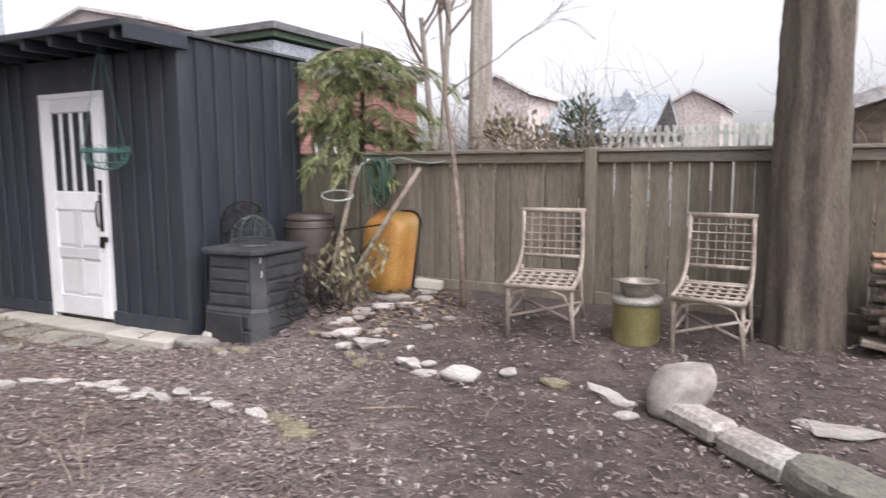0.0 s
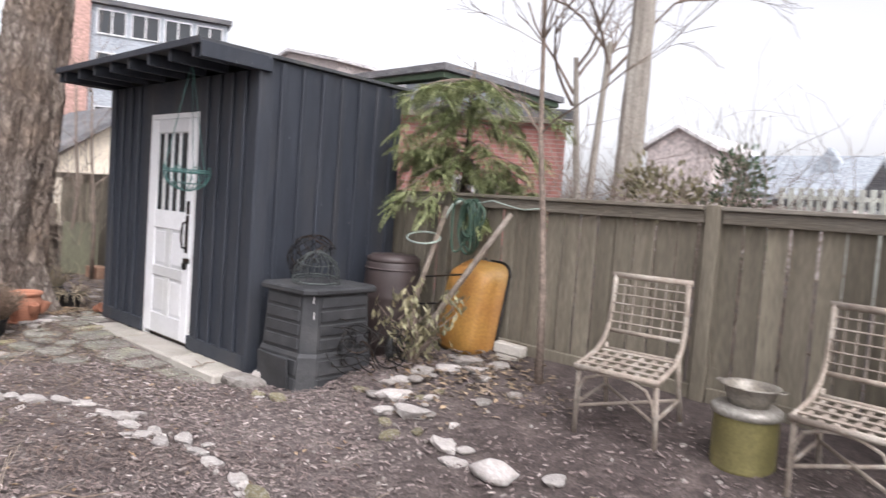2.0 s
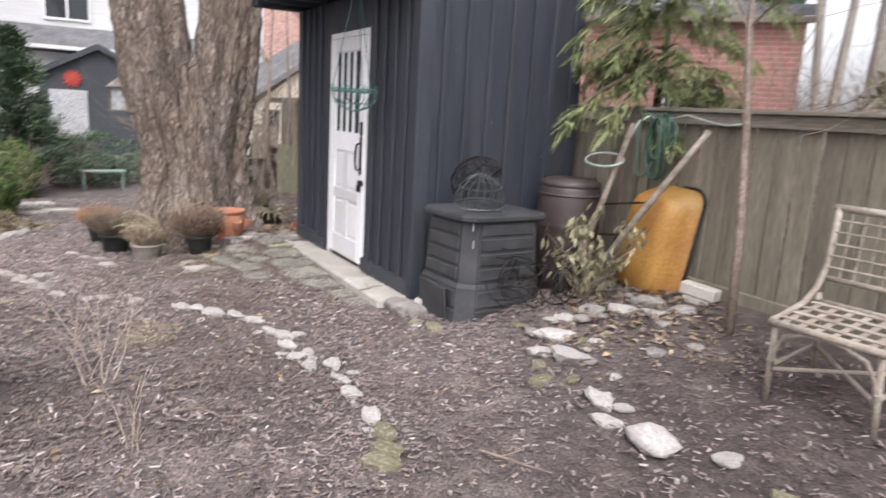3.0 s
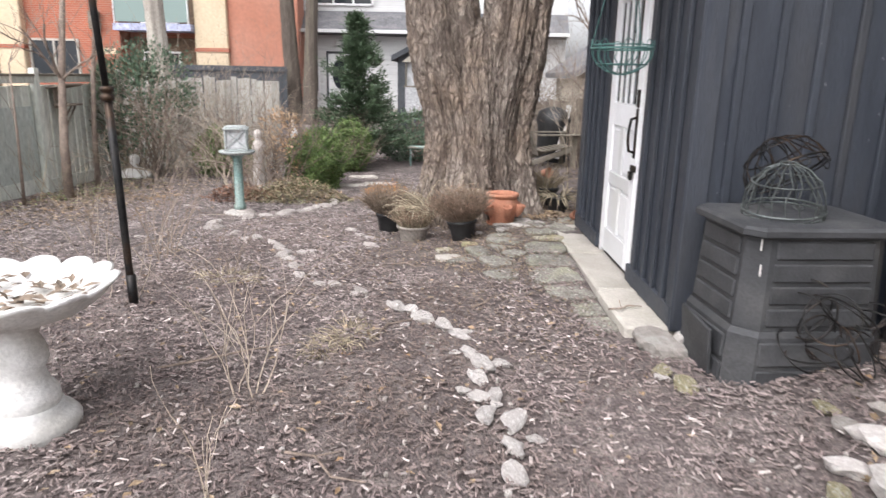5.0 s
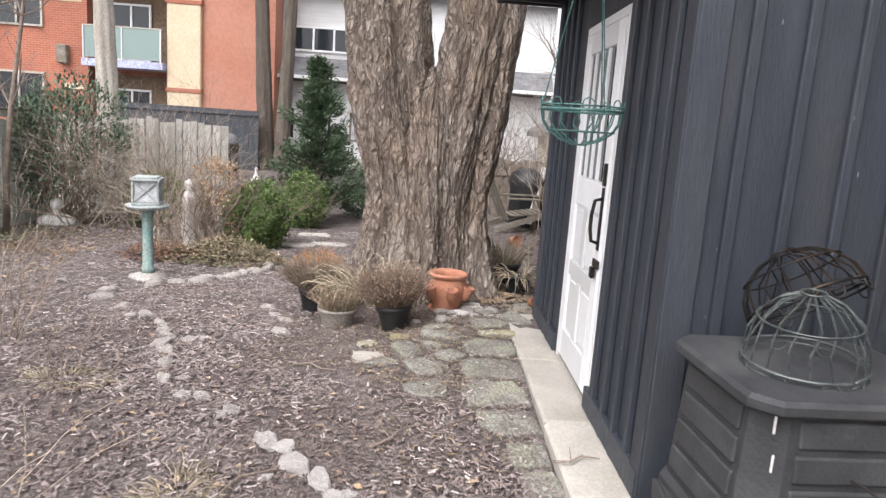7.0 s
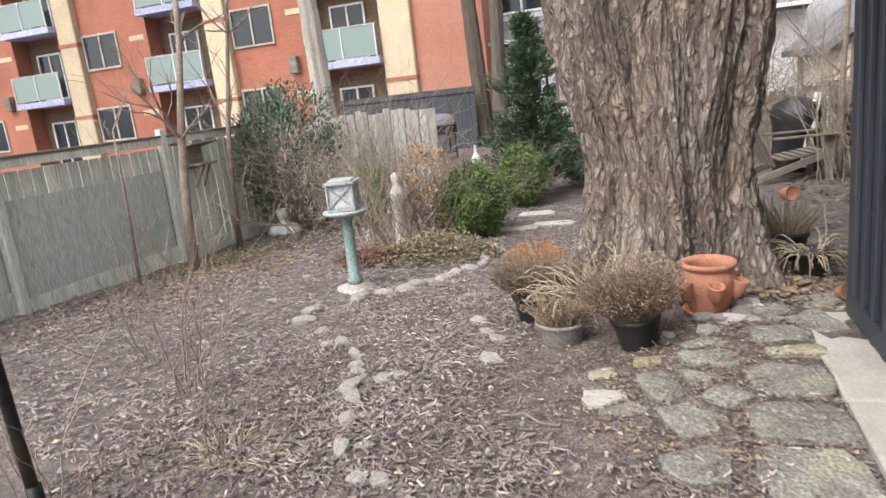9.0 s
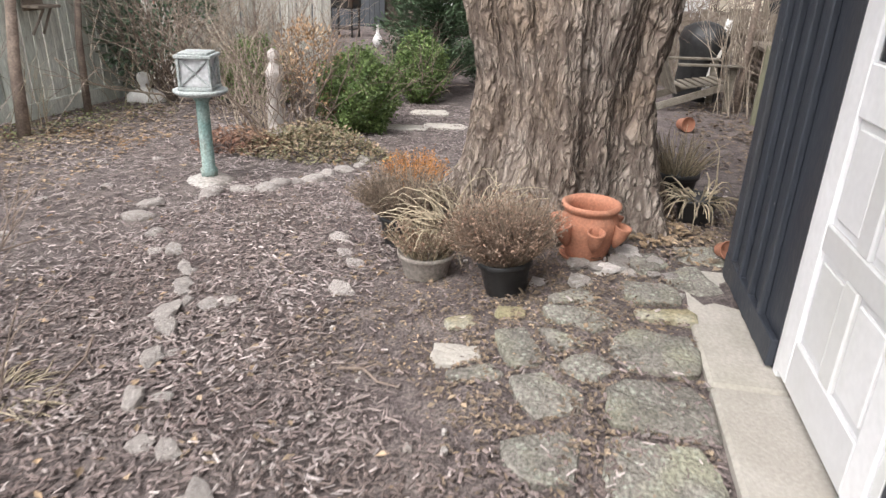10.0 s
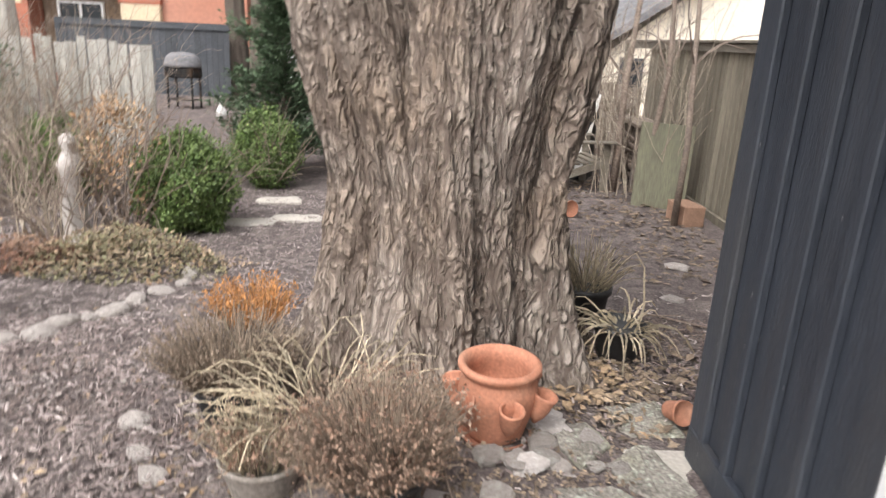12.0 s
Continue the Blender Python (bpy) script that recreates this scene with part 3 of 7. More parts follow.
# ---- the shed ----
def shed():
    s = thing("shed", "dark slate board-and-batten garden shed with flat roof", "shed", pose(-4.66, 3.945, 0, 0, 0, 1.75))
    L, D, Z0, Z1 = 2.80, 1.55, 0.06, 2.50
    dx0, dx1, dtop = -1.885, -0.945, 2.20
    t = 0.06
    # walls, the front one with a doorway through it
    front = Shape()
    front.box(((-L + dx0) / 2, t / 2, (Z0 + Z1) / 2), (dx0 + L, t, Z1 - Z0))
    front.box((dx1 / 2, t / 2, (Z0 + Z1) / 2), (-dx1, t, Z1 - Z0))
    front.box(((dx0 + dx1) / 2, t / 2, (dtop + Z1) / 2), (dx1 - dx0, t, Z1 - dtop))
    part("front_wall", front, M_SHED, s)
    part("side_wall", Shape().box((-t / 2, D / 2 + t / 2, (Z0 + 2.588) / 2), (t, D - t, 2.588 - Z0)), M_SHED, s)
    part("side_wall", Shape().box((-L + t / 2, D / 2 + t / 2, (Z0 + Z1) / 2), (t, D - t, Z1 - Z0)), M_SHED, s)
    part("rear_wall", Shape().box((-L / 2, D - t / 2, (Z0 + Z1) / 2), (L - 2 * t, t - 0.006, Z1 - Z0)), M_SHED, s)
    part("shed_floor", Shape().box((-L / 2, D / 2, Z0 + 0.02), (L - 2 * t - 0.01, D - 2 * t - 0.01, 0.04)), M_OLDWOOD, s)
    # battens
    bat = Shape().box((0, 0, (Z0 + Z1) / 2), (0.045, 0.030, Z1 - Z0 - 0.02), None, 0.005).mesh("batten", M_SHED)
    x = -0.19
    while x > -L + 0.05:
        if not dx0 - 0.06 < x < dx1 + 0.06:
            share("batten", bat, s, pose(x, -0.014, 0))
        x -= 0.20 if x > -0.9 else 0.19
    tall = Shape().box((0, 0, (Z0 + 2.58) / 2), (0.045, 0.030, 2.58 - Z0 - 0.02), None, 0.005).mesh("batten", M_SHED)
    y = 0.20
    while y < D:
        share("batten", tall, s, pose(0.014, y, 0, 0, 0, 90))
        y += 0.205
    part("corner_board", Shape().box((-0.035, -0.013, (Z0 + Z1) / 2), (0.11, 0.025, Z1 - Z0)), M_SHED, s)
    part("corner_board", Shape().box((0.013, 0.045, (Z0 + Z1) / 2), (0.025, 0.12, Z1 - Z0)), M_SHED, s)
    part("corner_board", Shape().box((-L + 0.04, -0.013, (Z0 + Z1) / 2), (0.09, 0.025, Z1 - Z0)), M_SHED, s)
    part("sill_board", Shape().box((dx1 / 2, -0.016, Z0 + 0.08), (-dx1, 0.03, 0.12)), M_SHED, s)
    part("sill_board", Shape().box(((-L + dx0) / 2, -0.016, Z0 + 0.08), (dx0 + L, 0.03, 0.12)), M_SHED, s)
    # roof, its edge boards and rafter tails
    part("roof", Shape().box((-L / 2 - 0.03, D / 2 - 0.22, 2.605), (L + 0.14, D + 0.62, 0.03)), M_SHEDROOF, s, "dark felt roofing")
    part("fascia", Shape().box((0.045, -0.235, 2.535), (0.03, 0.60, 0.12)), M_SHED, s)
    part("fascia", Shape().box((-L - 0.085, D / 2 - 0.22, 2.545), (0.03, D + 0.58, 0.10)), M_SHED, s)
    part("drip_edge", Shape().box((-L / 2 - 0.03, -0.54, 2.60), (L + 0.14, 0.02, 0.055)), M_SHED, s)
    raf = Shape().box((0, -0.26, 2.54), (0.045, 0.50, 0.095)).mesh("rafter", M_SHED)
    for i in range(8):
        share("rafter", raf, s, pose(-0.12 - i * 0.375, 0, 0))
    # the panelled door
    d = part("door", Shape().box(((dx0 + dx1) / 2, 0.028, (0.10 + dtop) / 2), (dx1 - dx0 - 0.11, 0.036, dtop - 0.16)), M_WHITE, s, "white panelled door, closed, with four tall panes")
    fr = Shape()
    fr.box((dx0 + 0.025, 0.028, (Z0 + dtop) / 2), (0.05, 0.056, dtop - Z0))
    fr.box((dx1 - 0.025, 0.028, (Z0 + dtop) / 2), (0.05, 0.056, dtop - Z0))
    fr.box(((dx0 + dx1) / 2, 0.028, dtop - 0.025), (dx1 - dx0 - 0.1, 0.056, 0.05))
    part("door_frame", fr, M_WHITE, s)
    dl, dr = dx0 + 0.055, dx1 - 0.055
    w = dr - dl
    for a, b in ((0.11, 0.30), (0.66, 0.76), (1.12, 1.29), (2.02, 2.145)):
        part("rail", Shape().box(((dl + dr) / 2, 0.002, (a + b) / 2), (w - 0.24, 0.022, b - a), None, 0.006), M_WHITE, d)
    for xx in (dl + 0.06, dr - 0.06):
        part("stile", Shape().box((xx, 0.002, 1.127), (0.12, 0.022, 2.035), None, 0.006), M_WHITE, d)
    for a, b in ((0.30, 0.66), (0.76, 1.12)):
        part("mullion", Shape().box(((dl + dr) / 2, 0.002, (a + b) / 2), (0.10, 0.0218, b - a), None, 0.006), M_WHITE, d)
    pw = (w - 0.24) / 4
    for i in range(4):
        part("pane", Shape().box((dl + 0.12 + pw * (i + 0.5), -0.0005 + 0.008, 1.655), (pw - 0.03, 0.006, 0.72), None, 0.001), M_GLASS, d, "dark glass pane")
        if i:
            part("muntin", Shape().box((dl + 0.12 + pw * i, 0.0, 1.655), (0.035, 0.02, 0.728), None, 0.005), M_WHITE, d)
    for xx in (dl + 0.12 + (w - 0.24) * 0.22, dr - 0.12 - (w - 0.24) * 0.22):
        for a, b in ((0.33, 0.63), (0.79, 1.09)):
            part("panel", Shape().box((xx, 0.006, (a + b) / 2), (0.20, 0.014, b - a), None, 0.006), M_WHITE, d)
    hx = dr - 0.055
    h = Shape().tube([(hx, -0.012, 1.21), (hx, -0.05, 1.20), (hx, -0.062, 1.12), (hx, -0.062, 1.05), (hx, -0.05, 0.98), (hx, -0.012, 0.97)], 0.010, 6)
    h.box((hx, -0.011, 1.10), (0.05, 0.006, 0.34))
    part("handle", h, M_IRON, d, "black iron pull handle", True)
    part("latch", Shape().box((hx + 0.02, -0.016, 0.86), (0.10, 0.016, 0.045)).box((hx + 0.01, -0.03, 0.81), (0.045, 0.022, 0.06)), M_IRON, d, "black hasp and padlock")
    part("upper_latch", Shape().box((hx + 0.01, -0.014, 1.34), (0.05, 0.012, 0.12)), M_IRON, d)
    return s


shed()

step = thing("doorstep", "long worn concrete doorstep along the shed front", "step", pose(-6.08, 3.785, 0.0, 0, -0.3, 1.4))
for mid, ln, tip in ((-0.86, 1.13, 0.3), (0.20, 0.97, -0.35), (1.06, 0.73, 0.5)):
    part("slab", Shape().box((0, 0, 0), (ln, 0.30, 0.14), pose(mid, 0, 0, tip, 0, 0), 0.014), M_CONC, step)


# ---- trees ----
def stem_surface(sh, axis, radius, z0, z1, seed, ridge=0.05, seg=90, dz=0.035, flare=0.45, freq=5.0, fold=0.0, foot=0.22):
    """A barked stem: rings along a leaning axis, with long plaited ridges and a flared foot."""
    n = int((z1 - z0) / dz) + 1
    vs = []
    for i in range(n + 1):
        z = z0 + (z1 - z0) * i / n
        cx, cy = axis(z)
        for k in range(seg):
            a = 2 * math.pi * k / seg
            ca, sa = math.cos(a), math.sin(a)
            r = radius(z)
            lobes = 1 + flare * math.exp(-max(z, 0) / foot) * (0.55 + 0.45 * math.sin(a * 5 + seed)) + 0.06 * math.sin(a * 3 + z * 0.8 + seed) + 0.065 * math.sin(a * 8 + z * 0.6 + 1.5 * noise.noise((z * 1.2, seed, 0)) - seed)
            if fold:
                lobes += fold * (abs(math.sin(a * 3.5 + z * 0.25 + seed + 0.9 * noise.noise((z * 0.9, seed, 2.0)) + 0.5 * noise.noise((ca, sa, seed)))) - 0.62)
            twist = noise.noise((ca * 1.5, sa * 1.5, z * 1.1 + seed)) * 1.1
            q = noise.noise((math.cos(a + twist * 0.25) * freq, math.sin(a + twist * 0.25) * freq, z * 0.7 + seed * 3))
            q2 = noise.noise((ca * freq * 2.3, sa * freq * 2.3, z * 2.6 + seed))
            q3 = noise.noise((ca * freq * 5, sa * freq * 5, z * 9 + seed))
            bend = twist * 0.25 + 0.12 * noise.noise((ca * 3, sa * 3, z * 3.5 + seed))
            q4 = noise.noise((math.cos(a + bend) * freq * 1.9, math.sin(a + bend) * freq * 1.9, z * 1.5 + seed * 5))
            rr = r * lobes + ridge * (1.3 * min(0.35, abs(q) * 2.4) + 0.9 * min(0.28, abs(q4) * 2.2) - 0.55 + q2 * 0.5 + q3 * 0.4)
            vs.append((cx + rr * ca, cy + rr * sa, z))
    fs = []
    for i in range(n):
        for k in range(seg):
            a, b = i * seg + k, i * seg + (k + 1) % seg
            fs.append((a, b, b + seg, a + seg))
    fs.append(tuple(n * seg + k for k in range(seg)))
    return sh.put(vs, fs)


def limbs(sh, p, d, length, r, depth, rr, droop=0.0, spread=0.6, tip=0.004, wob=0.24):
    """Branches that fork and taper."""
    p, d = Vector(p), Vector(d).normalized()
    pts, rad = [p.copy()], [r]
    n = 5
    for i in range(n):
        d = (d + Vector((rr.uniform(-1, 1), rr.uniform(-1, 1), rr.uniform(-1, 1) - droop)) * wob).normalized()
        p = p + d * length / n
        pts.append(p.copy())
        rad.append(max(tip, r * (1 - 0.5 * (i + 1) / n)))
    sh.tube(pts, rad, 7 if r > 0.05 else (5 if r > 0.012 else 3), cap=False)
    if depth:
        for i in range(rr.choice((2, 3, 3))):
            k = rr.randint(2, n)
            e = (d + Vector((rr.uniform(-1, 1), rr.uniform(-1, 1), rr.uniform(-0.4, 0.9))) * spread).normalized()
            limbs(sh, pts[k], e, length * rr.uniform(0.55, 0.8), rad[k] * 0.72, depth - 1, rr, droop, spread, tip, wob)


def twin_maple():
    t = thing("maple_tree", "huge twin-stemmed maple with deeply furrowed grey-brown bark", "tree")
    rr = random.Random(3)
    sh = Shape()
    def waist(z):
        return 0.045 * math.exp(-((z - 0.85) / 0.5) ** 2)

    stem_surface(sh, lambda z: (-8.38 - 0.02 * z, 2.70 - 0.03 * z - 0.20 * max(0, min(z, 1.75) - 0.9) - 0.09 * max(0, z - 1.75)), lambda z: (0.40 - 0.022 * z if z < 3 else 0.334 - 0.04 * (z - 3)) - waist(z), -0.25, 4.2, 1.3, 0.05, 270, 0.022, 0.75, fold=0.30, foot=0.36)
    stem_surface(sh, lambda z: (-8.42 + 0.02 * z, 3.10 + 0.02 * z + 0.13 * max(0, min(z, 1.75) - 0.9) + 0.08 * max(0, z - 1.75)), lambda z: (0.38 - 0.026 * z if z < 3 else 0.302 - 0.04 * (z - 3)) - waist(z), -0.25, 4.2, 4.1, 0.05, 270, 0.022, 0.75, fold=0.30, foot=0.36)
    stem_surface(sh, lambda z: (-8.18 - 0.05 * z, 2.90), lambda z: 0.30 * max(0.05, 1 - (max(z, 0) / 2.1) ** 4), -0.2, 2.05, 7.7, 0.05, 190, 0.022, 0.4, fold=0.22, foot=0.25)
    part("trunk", sh, M_BARK, t, "furrowed grey-brown bark", True)
    cr = Shape()
    for base, d in (((-8.46, 2.20, 4.0), (0.1, -0.6, 1)), ((-8.46, 2.18, 4.1), (-0.6, -0.3, 1)), ((-8.34, 3.48, 4.0), (0.2, 0.7, 1)), ((-8.34, 3.50, 4.1), (0.5, 0.2, 1))):
        limbs(cr, base, d, 3.2, 0.17, 4, rr)
    part("crown", cr, M_TWIG, t, "bare winter branches", True)


def plain_tree(x, y, r, height, seed, lean=(0, 0), bark=M_BARK2, label="", depth=4, seg=60):
    t = thing("tree", label, "tree")
    rr = random.Random(seed)
    z0 = gz(x, y) - 0.2
    sh = Shape()
    stem_surface(sh, lambda z: (x + lean[0] * z, y + lean[1] * z), lambda z: r * (1 - 0.45 * max(0, z) / height), z0, height, seed, r * 0.09, seg, 0.05, 0.28, 6.0)
    part("trunk", sh, bark, t, "", True)
    cr = Shape()
    tx, ty = x + lean[0] * height, y + lean[1] * height
    for i in range(4):
        a = i * 1.6 + seed
        limbs(cr, (tx, ty, height - 0.2 - i * 0.2), (math.cos(a) * 0.7, math.sin(a) * 0.7, 1), height * 0.45, r * 0.4, depth, rr)
    part("crown", cr, M_TWIG, t, "bare winter branches", True)
    return t


twin_maple()
plain_tree(-0.03, 5.24, 0.25, 6.0, 2, (0, 0), M_BARK2, "stout brown-barked tree beside the board fence")


# ---- neighbouring buildings ----
def window_at(parent, y0, y1, z0, z1, x, frame_mat, name="window", sashes=2, depth=0.08, axis="x", sign=1):
    """A framed window in a wall: a frame with glass panes set back in it."""
    fr = Shape()
    w = 0.07

    def bx(a0, a1, b0, b1, d0, d1):
        c = ((a0 + a1) / 2, (b0 + b1) / 2)
        if axis == "x":
            return ((x + sign * (d0 + d1) / 2, c[0], c[1]), (abs(d1 - d0), a1 - a0, b1 - b0))
        return ((c[0], x + sign * (d0 + d1) / 2, c[1]), (a1 - a0, abs(d1 - d0), b1 - b0))

    fr.box(*bx(y0, y1, z0, z0 + w, 0, depth))
    fr.box(*bx(y0, y1, z1 - w, z1, 0, depth))
    fr.box(*bx(y0, y0 + w, z0 + w, z1 - w, 0, depth))
    fr.box(*bx(y1 - w, y1, z0 + w, z1 - w, 0, depth))
    step = (y1 - y0) / sashes
    for i in range(1, sashes):
        fr.box(*bx(y0 + i * step - w / 2, y0 + i * step + w / 2, z0 + w, z1 - w, 0, depth * 0.95))
    win = part(name, fr, frame_mat, parent)
    for i in range(sashes):
        part("pane", Shape().box(*bx(y0 + i * step + w * 0.45, y0 + (i + 1) * step - w * 0.45, z0 + w * 0.9, z1 - w * 0.9, 0.005, 0.025), ch=0.001), M_GLASS, win)
    return win


def apartment():
    a = thing("apartment_building", "orange brick apartment block with cream columns and glazed balconies", "building")
    X, top = -26.0, 12.4
    part("wall", Shape().box((X - 5.0, -21.5, top / 2 - 0.3), (8.6, 36.0, top + 0.6)), M_BRICKAPT, a)
    part("roof", Shape().box((X - 4.8, -21.5, top + 0.1), (9.6, 36.6, 0.2)), M_CONC, a)
    part("end_wall", Shape().box((X - 0.3, -4.38, top / 2 - 0.3 + 0.6), (1.0, 2.5, top - 0.6)), M_ORANGE, a, "plain orange wall")
    # bays: piers of brick in front, recessed balconies between cream columns
    for k in range(4):
        y = -13.43 - 0.0 - k * 7.25
        for yc in ((y, y + 7.25) if k == 0 else (y,)):
            part("column", Shape().box((X - 0.2, yc, top / 2 + 0.2), (1.15, 0.95 if yc < -8 else 1.15, top), None, 0.03), M_CREAM, a, "cream block column")
            for z in (2.15, 5.05, 7.95, 10.85):
                part("band", Shape().box((X - 0.2, yc, z), (1.20, 1.02 if yc < -8 else 1.22, 0.14)), M_BRICKAPT, a)
        part("brick_bay", Shape().box((X - 0.45, y + 2.15, top / 2 - 0.2), (1.1, 3.40, top + 0.4)), M_BRICKAPT, a)
        for z in (1.05, 3.95, 6.85, 9.75):
            window_at(a, y + 0.55, y + 2.35, z, z + 1.4, X + 0.09, M_CONC)
            part("sign_block", Shape().box((X + 0.105, y + 3.3, z - 0.2 + 1.2), (0.02, 0.75, 0.2)), M_CREAM, a)
        part("vent_box", Shape().box((X + 0.22, y + 3.05, 3.1), (0.25, 0.35, 0.62), None, 0.03), M_FENCETOP, a)
        for z in (0.0, 2.9, 5.8, 8.7):
            yc = y + 5.25
            # Sheet over the brick, coloured dark for the shade in the recess.
            part("recess", Shape().box((X - 0.66, yc, z + 1.3), (0.08, 2.75, 2.55)), M_SHADEDIN, a)
            window_at(a, yc - 0.9, yc + 0.5, z + 0.15, z + 2.1, X - 0.61, M_WHITE, "balcony_door")
            if z:
                b = part("balcony_slab", Shape().box((X - 0.05, yc, z - 0.02), (1.3, 2.75, 0.24)), M_BALC, a, "pale lavender slab edge")
                part("glass_panel", Shape().box((X + 0.55, yc, z + 0.65), (0.03, 2.65, 1.0)), M_BALCGLASS, b, "green tinted glass")
                part("handrail", Shape().box((X + 0.55, yc, z + 1.18), (0.05, 2.68, 0.05)), M_CONC, b)
                for yy in (-1.3, 0, 1.3):
                    part("baluster", Shape().box((X + 0.585, yc + yy, z + 0.62), (0.03, 0.04, 1.08)), M_WHITE, b)


def gable(parent, x0, x1, y0, y1, z0, z1, over, material, along="y"):
    """A pitched roof with real thickness over a rectangle."""
    th = 0.16
    if along == "y":
        xm = (x0 + x1) / 2
        prof = [(x0 - over, z0), (xm, z1), (x1 + over, z0), (x1 + over, z0 - th), (xm, z1 - th), (x0 - over, z0 - th)]
        vs = [(p, y0 - over, q) for p, q in prof] + [(p, y1 + over, q) for p, q in prof]
    else:
        ym = (y0 + y1) / 2
        prof = [(y0 - over, z0), (ym, z1), (y1 + over, z0), (y1 + over, z0 - th), (ym, z1 - th), (y0 - over, z0 - th)]
        vs = [(x0 - over, p, q) for p, q in prof] + [(x1 + over, p, q) for p, q in prof]
    fs = [(0, 1, 7, 6), (1, 2, 8, 7), (2, 3, 9, 8), (3, 4, 10, 9), (4, 5, 11, 10), (5, 0, 6, 11), (0, 5, 4, 1), (1, 4, 3, 2), (6, 7, 10, 11), (7, 8, 9, 10)]
    return part("roof", Shape().put(vs, fs), material, parent)


def gable_wall(sh, x0, x1, y0, y1, z0, zs, zr, along="y"):
    if along == "y":
        xm = (x0 + x1) / 2
        prof = [(x0, z0), (x1, z0), (x1, zs), (xm, zr), (x0, zs)]
        vs = [(p, y0, q) for p, q in prof] + [(p, y1, q) for p, q in prof]
    else:
        ym = (y0 + y1) / 2
        prof = [(y0, z0), (y1, z0), (y1, zs), (ym, zr), (y0, zs)]
        vs = [(x0, p, q) for p, q in prof] + [(x1, p, q) for p, q in prof]
    return sh.put(vs, [(0, 1, 2, 3, 4), (9, 8, 7, 6, 5), (0, 5, 6, 1), (1, 6, 7, 2), (2, 7, 8, 3), (3, 8, 9, 4), (4, 9, 5, 0)])


def white_house():
    h = thing("house", "white sided two-storey house with a grey shingle skirt roof", "house")
    X = -27.0
    part("wall", Shape().box((X - 3.5, 1.6, 2.9), (7.0, 9.8, 6.2)), M_SIDING, h)
    gable(h, X - 7, X, -3.3, 6.5, 6.0, 8.6, 0.4, M_SHINGLE)
    sk = Shape().put([(X, -3.3, 3.66), (X, 6.5, 3.66), (X + 0.75, 6.5, 2.95), (X + 0.75, -3.3, 2.95), (X, -3.3, 2.80), (X, 6.5, 2.80)], [(3, 2, 1, 0), (0, 1, 5, 4), (3, 4, 5, 2), (0, 4, 3), (1, 2, 5)])
    part("skirt_roof", sk, M_SHINGLE, h, "grey shingle skirt roof")
    part("gutter", Shape().box((X + 0.78, 1.6, 2.92), (0.10, 9.8, 0.12)), M_SIDING, h)
    window_at(h, -2.8, -0.6, 3.85, 4.72, X, M_WHITE, sashes=3)
    window_at(h, 0.8, 2.2, 3.85, 4.9, X, M_WHITE)
    window_at(h, -3.15, -2.62, 0.72, 1.92, X, M_WHITE, sashes=1)
    window_at(h, 1.2, 2.6, 0.8, 2.0, X, M_WHITE)
    d = part("door", Shape().box((X + 0.04, -1.87, 1.1), (0.08, 0.84, 2.04)), M_WHITE, h, "white door with an oval pane")
    part("door_frame", Shape().box((X + 0.02, -2.34, 1.14), (0.08, 0.07, 2.16)).box((X + 0.02, -1.40, 1.14), (0.08, 0.07, 2.16)).box((X + 0.02, -1.87, 2.19), (0.08, 1.0, 0.08)), M_DARKWALL, h)
    part("oval_pane", Shape().lathe([(0.02, 0.0), (0.27, 0.0), (0.27, 0.02), (0.02, 0.02)], 24, pose(X + 0.075, -1.87, 1.42, 0, 90) @ Matrix.Diagonal((2.0, 1, 1, 1))), M_GLASS, d)
    part("porch_lamp", Shape().lathe([(0.03, 0), (0.12, 0.05), (0.13, 0.18), (0.05, 0.25)], 12, pose(X + 0.2, -1.9, 2.4)), M_CASTWHITE, h, "", True)
    part("plinth", Shape().box((X + 0.03, 1.6, -0.05), (0.1, 9.8, 0.45)), M_CONC, h)


def dark_garage():
    g = thing("garage", "small dark gabled garage with a pale panel and red sun", "garage")
    x1 = -22.0
    sh = gable_wall(Shape(), x1 - 5, x1, 0.75, 3.75, -0.3, 1.95, 2.75, "x")
    part("wall", sh, M_DARKWALL, g)
    gable(g, x1 - 5, x1, 0.75, 3.75, 2.0, 2.88, 0.18, M_DARKWALL, "x")
    part("panel", Shape().box((x1 + 0.03, 1.46, 0.9), (0.05, 0.95, 1.35)), M_BLUEPANEL, g, "pale grey panel")
    sun_orn = Shape().lathe([(0.02, 0), (0.16, 0.0), (0.15, 0.04), (0.02, 0.06)], 20, pose(x1 + 0.02, 1.58, 1.88, 0, 90))
    for i in range(12):
        a = i * math.pi / 6
        sun_orn.box((0, 0, 0), (0.03, 0.07, 0.10), pose(x1 + 0.03, 1.58 + 0.19 * math.sin(a), 1.88 + 0.19 * math.cos(a)) @ pose(0, 0, 0, -math.degrees(a)))
    part("sun_ornament", sun_orn, M_RED, g, "red clay sun")


def brick_house():
    h = thing("house", "old red brick house with a low dark roof behind the fence", "house", pose(-7.75, 10.35, 0, 0, 0, 40))
    part("wall", gable_wall(Shape(), -2.1, 1.35, 0, 5, -0.2, 3.2, 3.6, "x"), M_BRICKRED, h)
    gable(h, -2.1, 1.35, 0, 5, 3.36, 3.78, 0.16, M_SHINGLE, "x")
    window_at(h, -0.6, 0.2, 1.2, 2.1, 0.0, M_WHITE, axis="y", sign=-1)
    part("gutter", Shape().box((-0.375, -0.2, 3.14), (3.7, 0.08, 0.09)), M_FENCETOP, h)


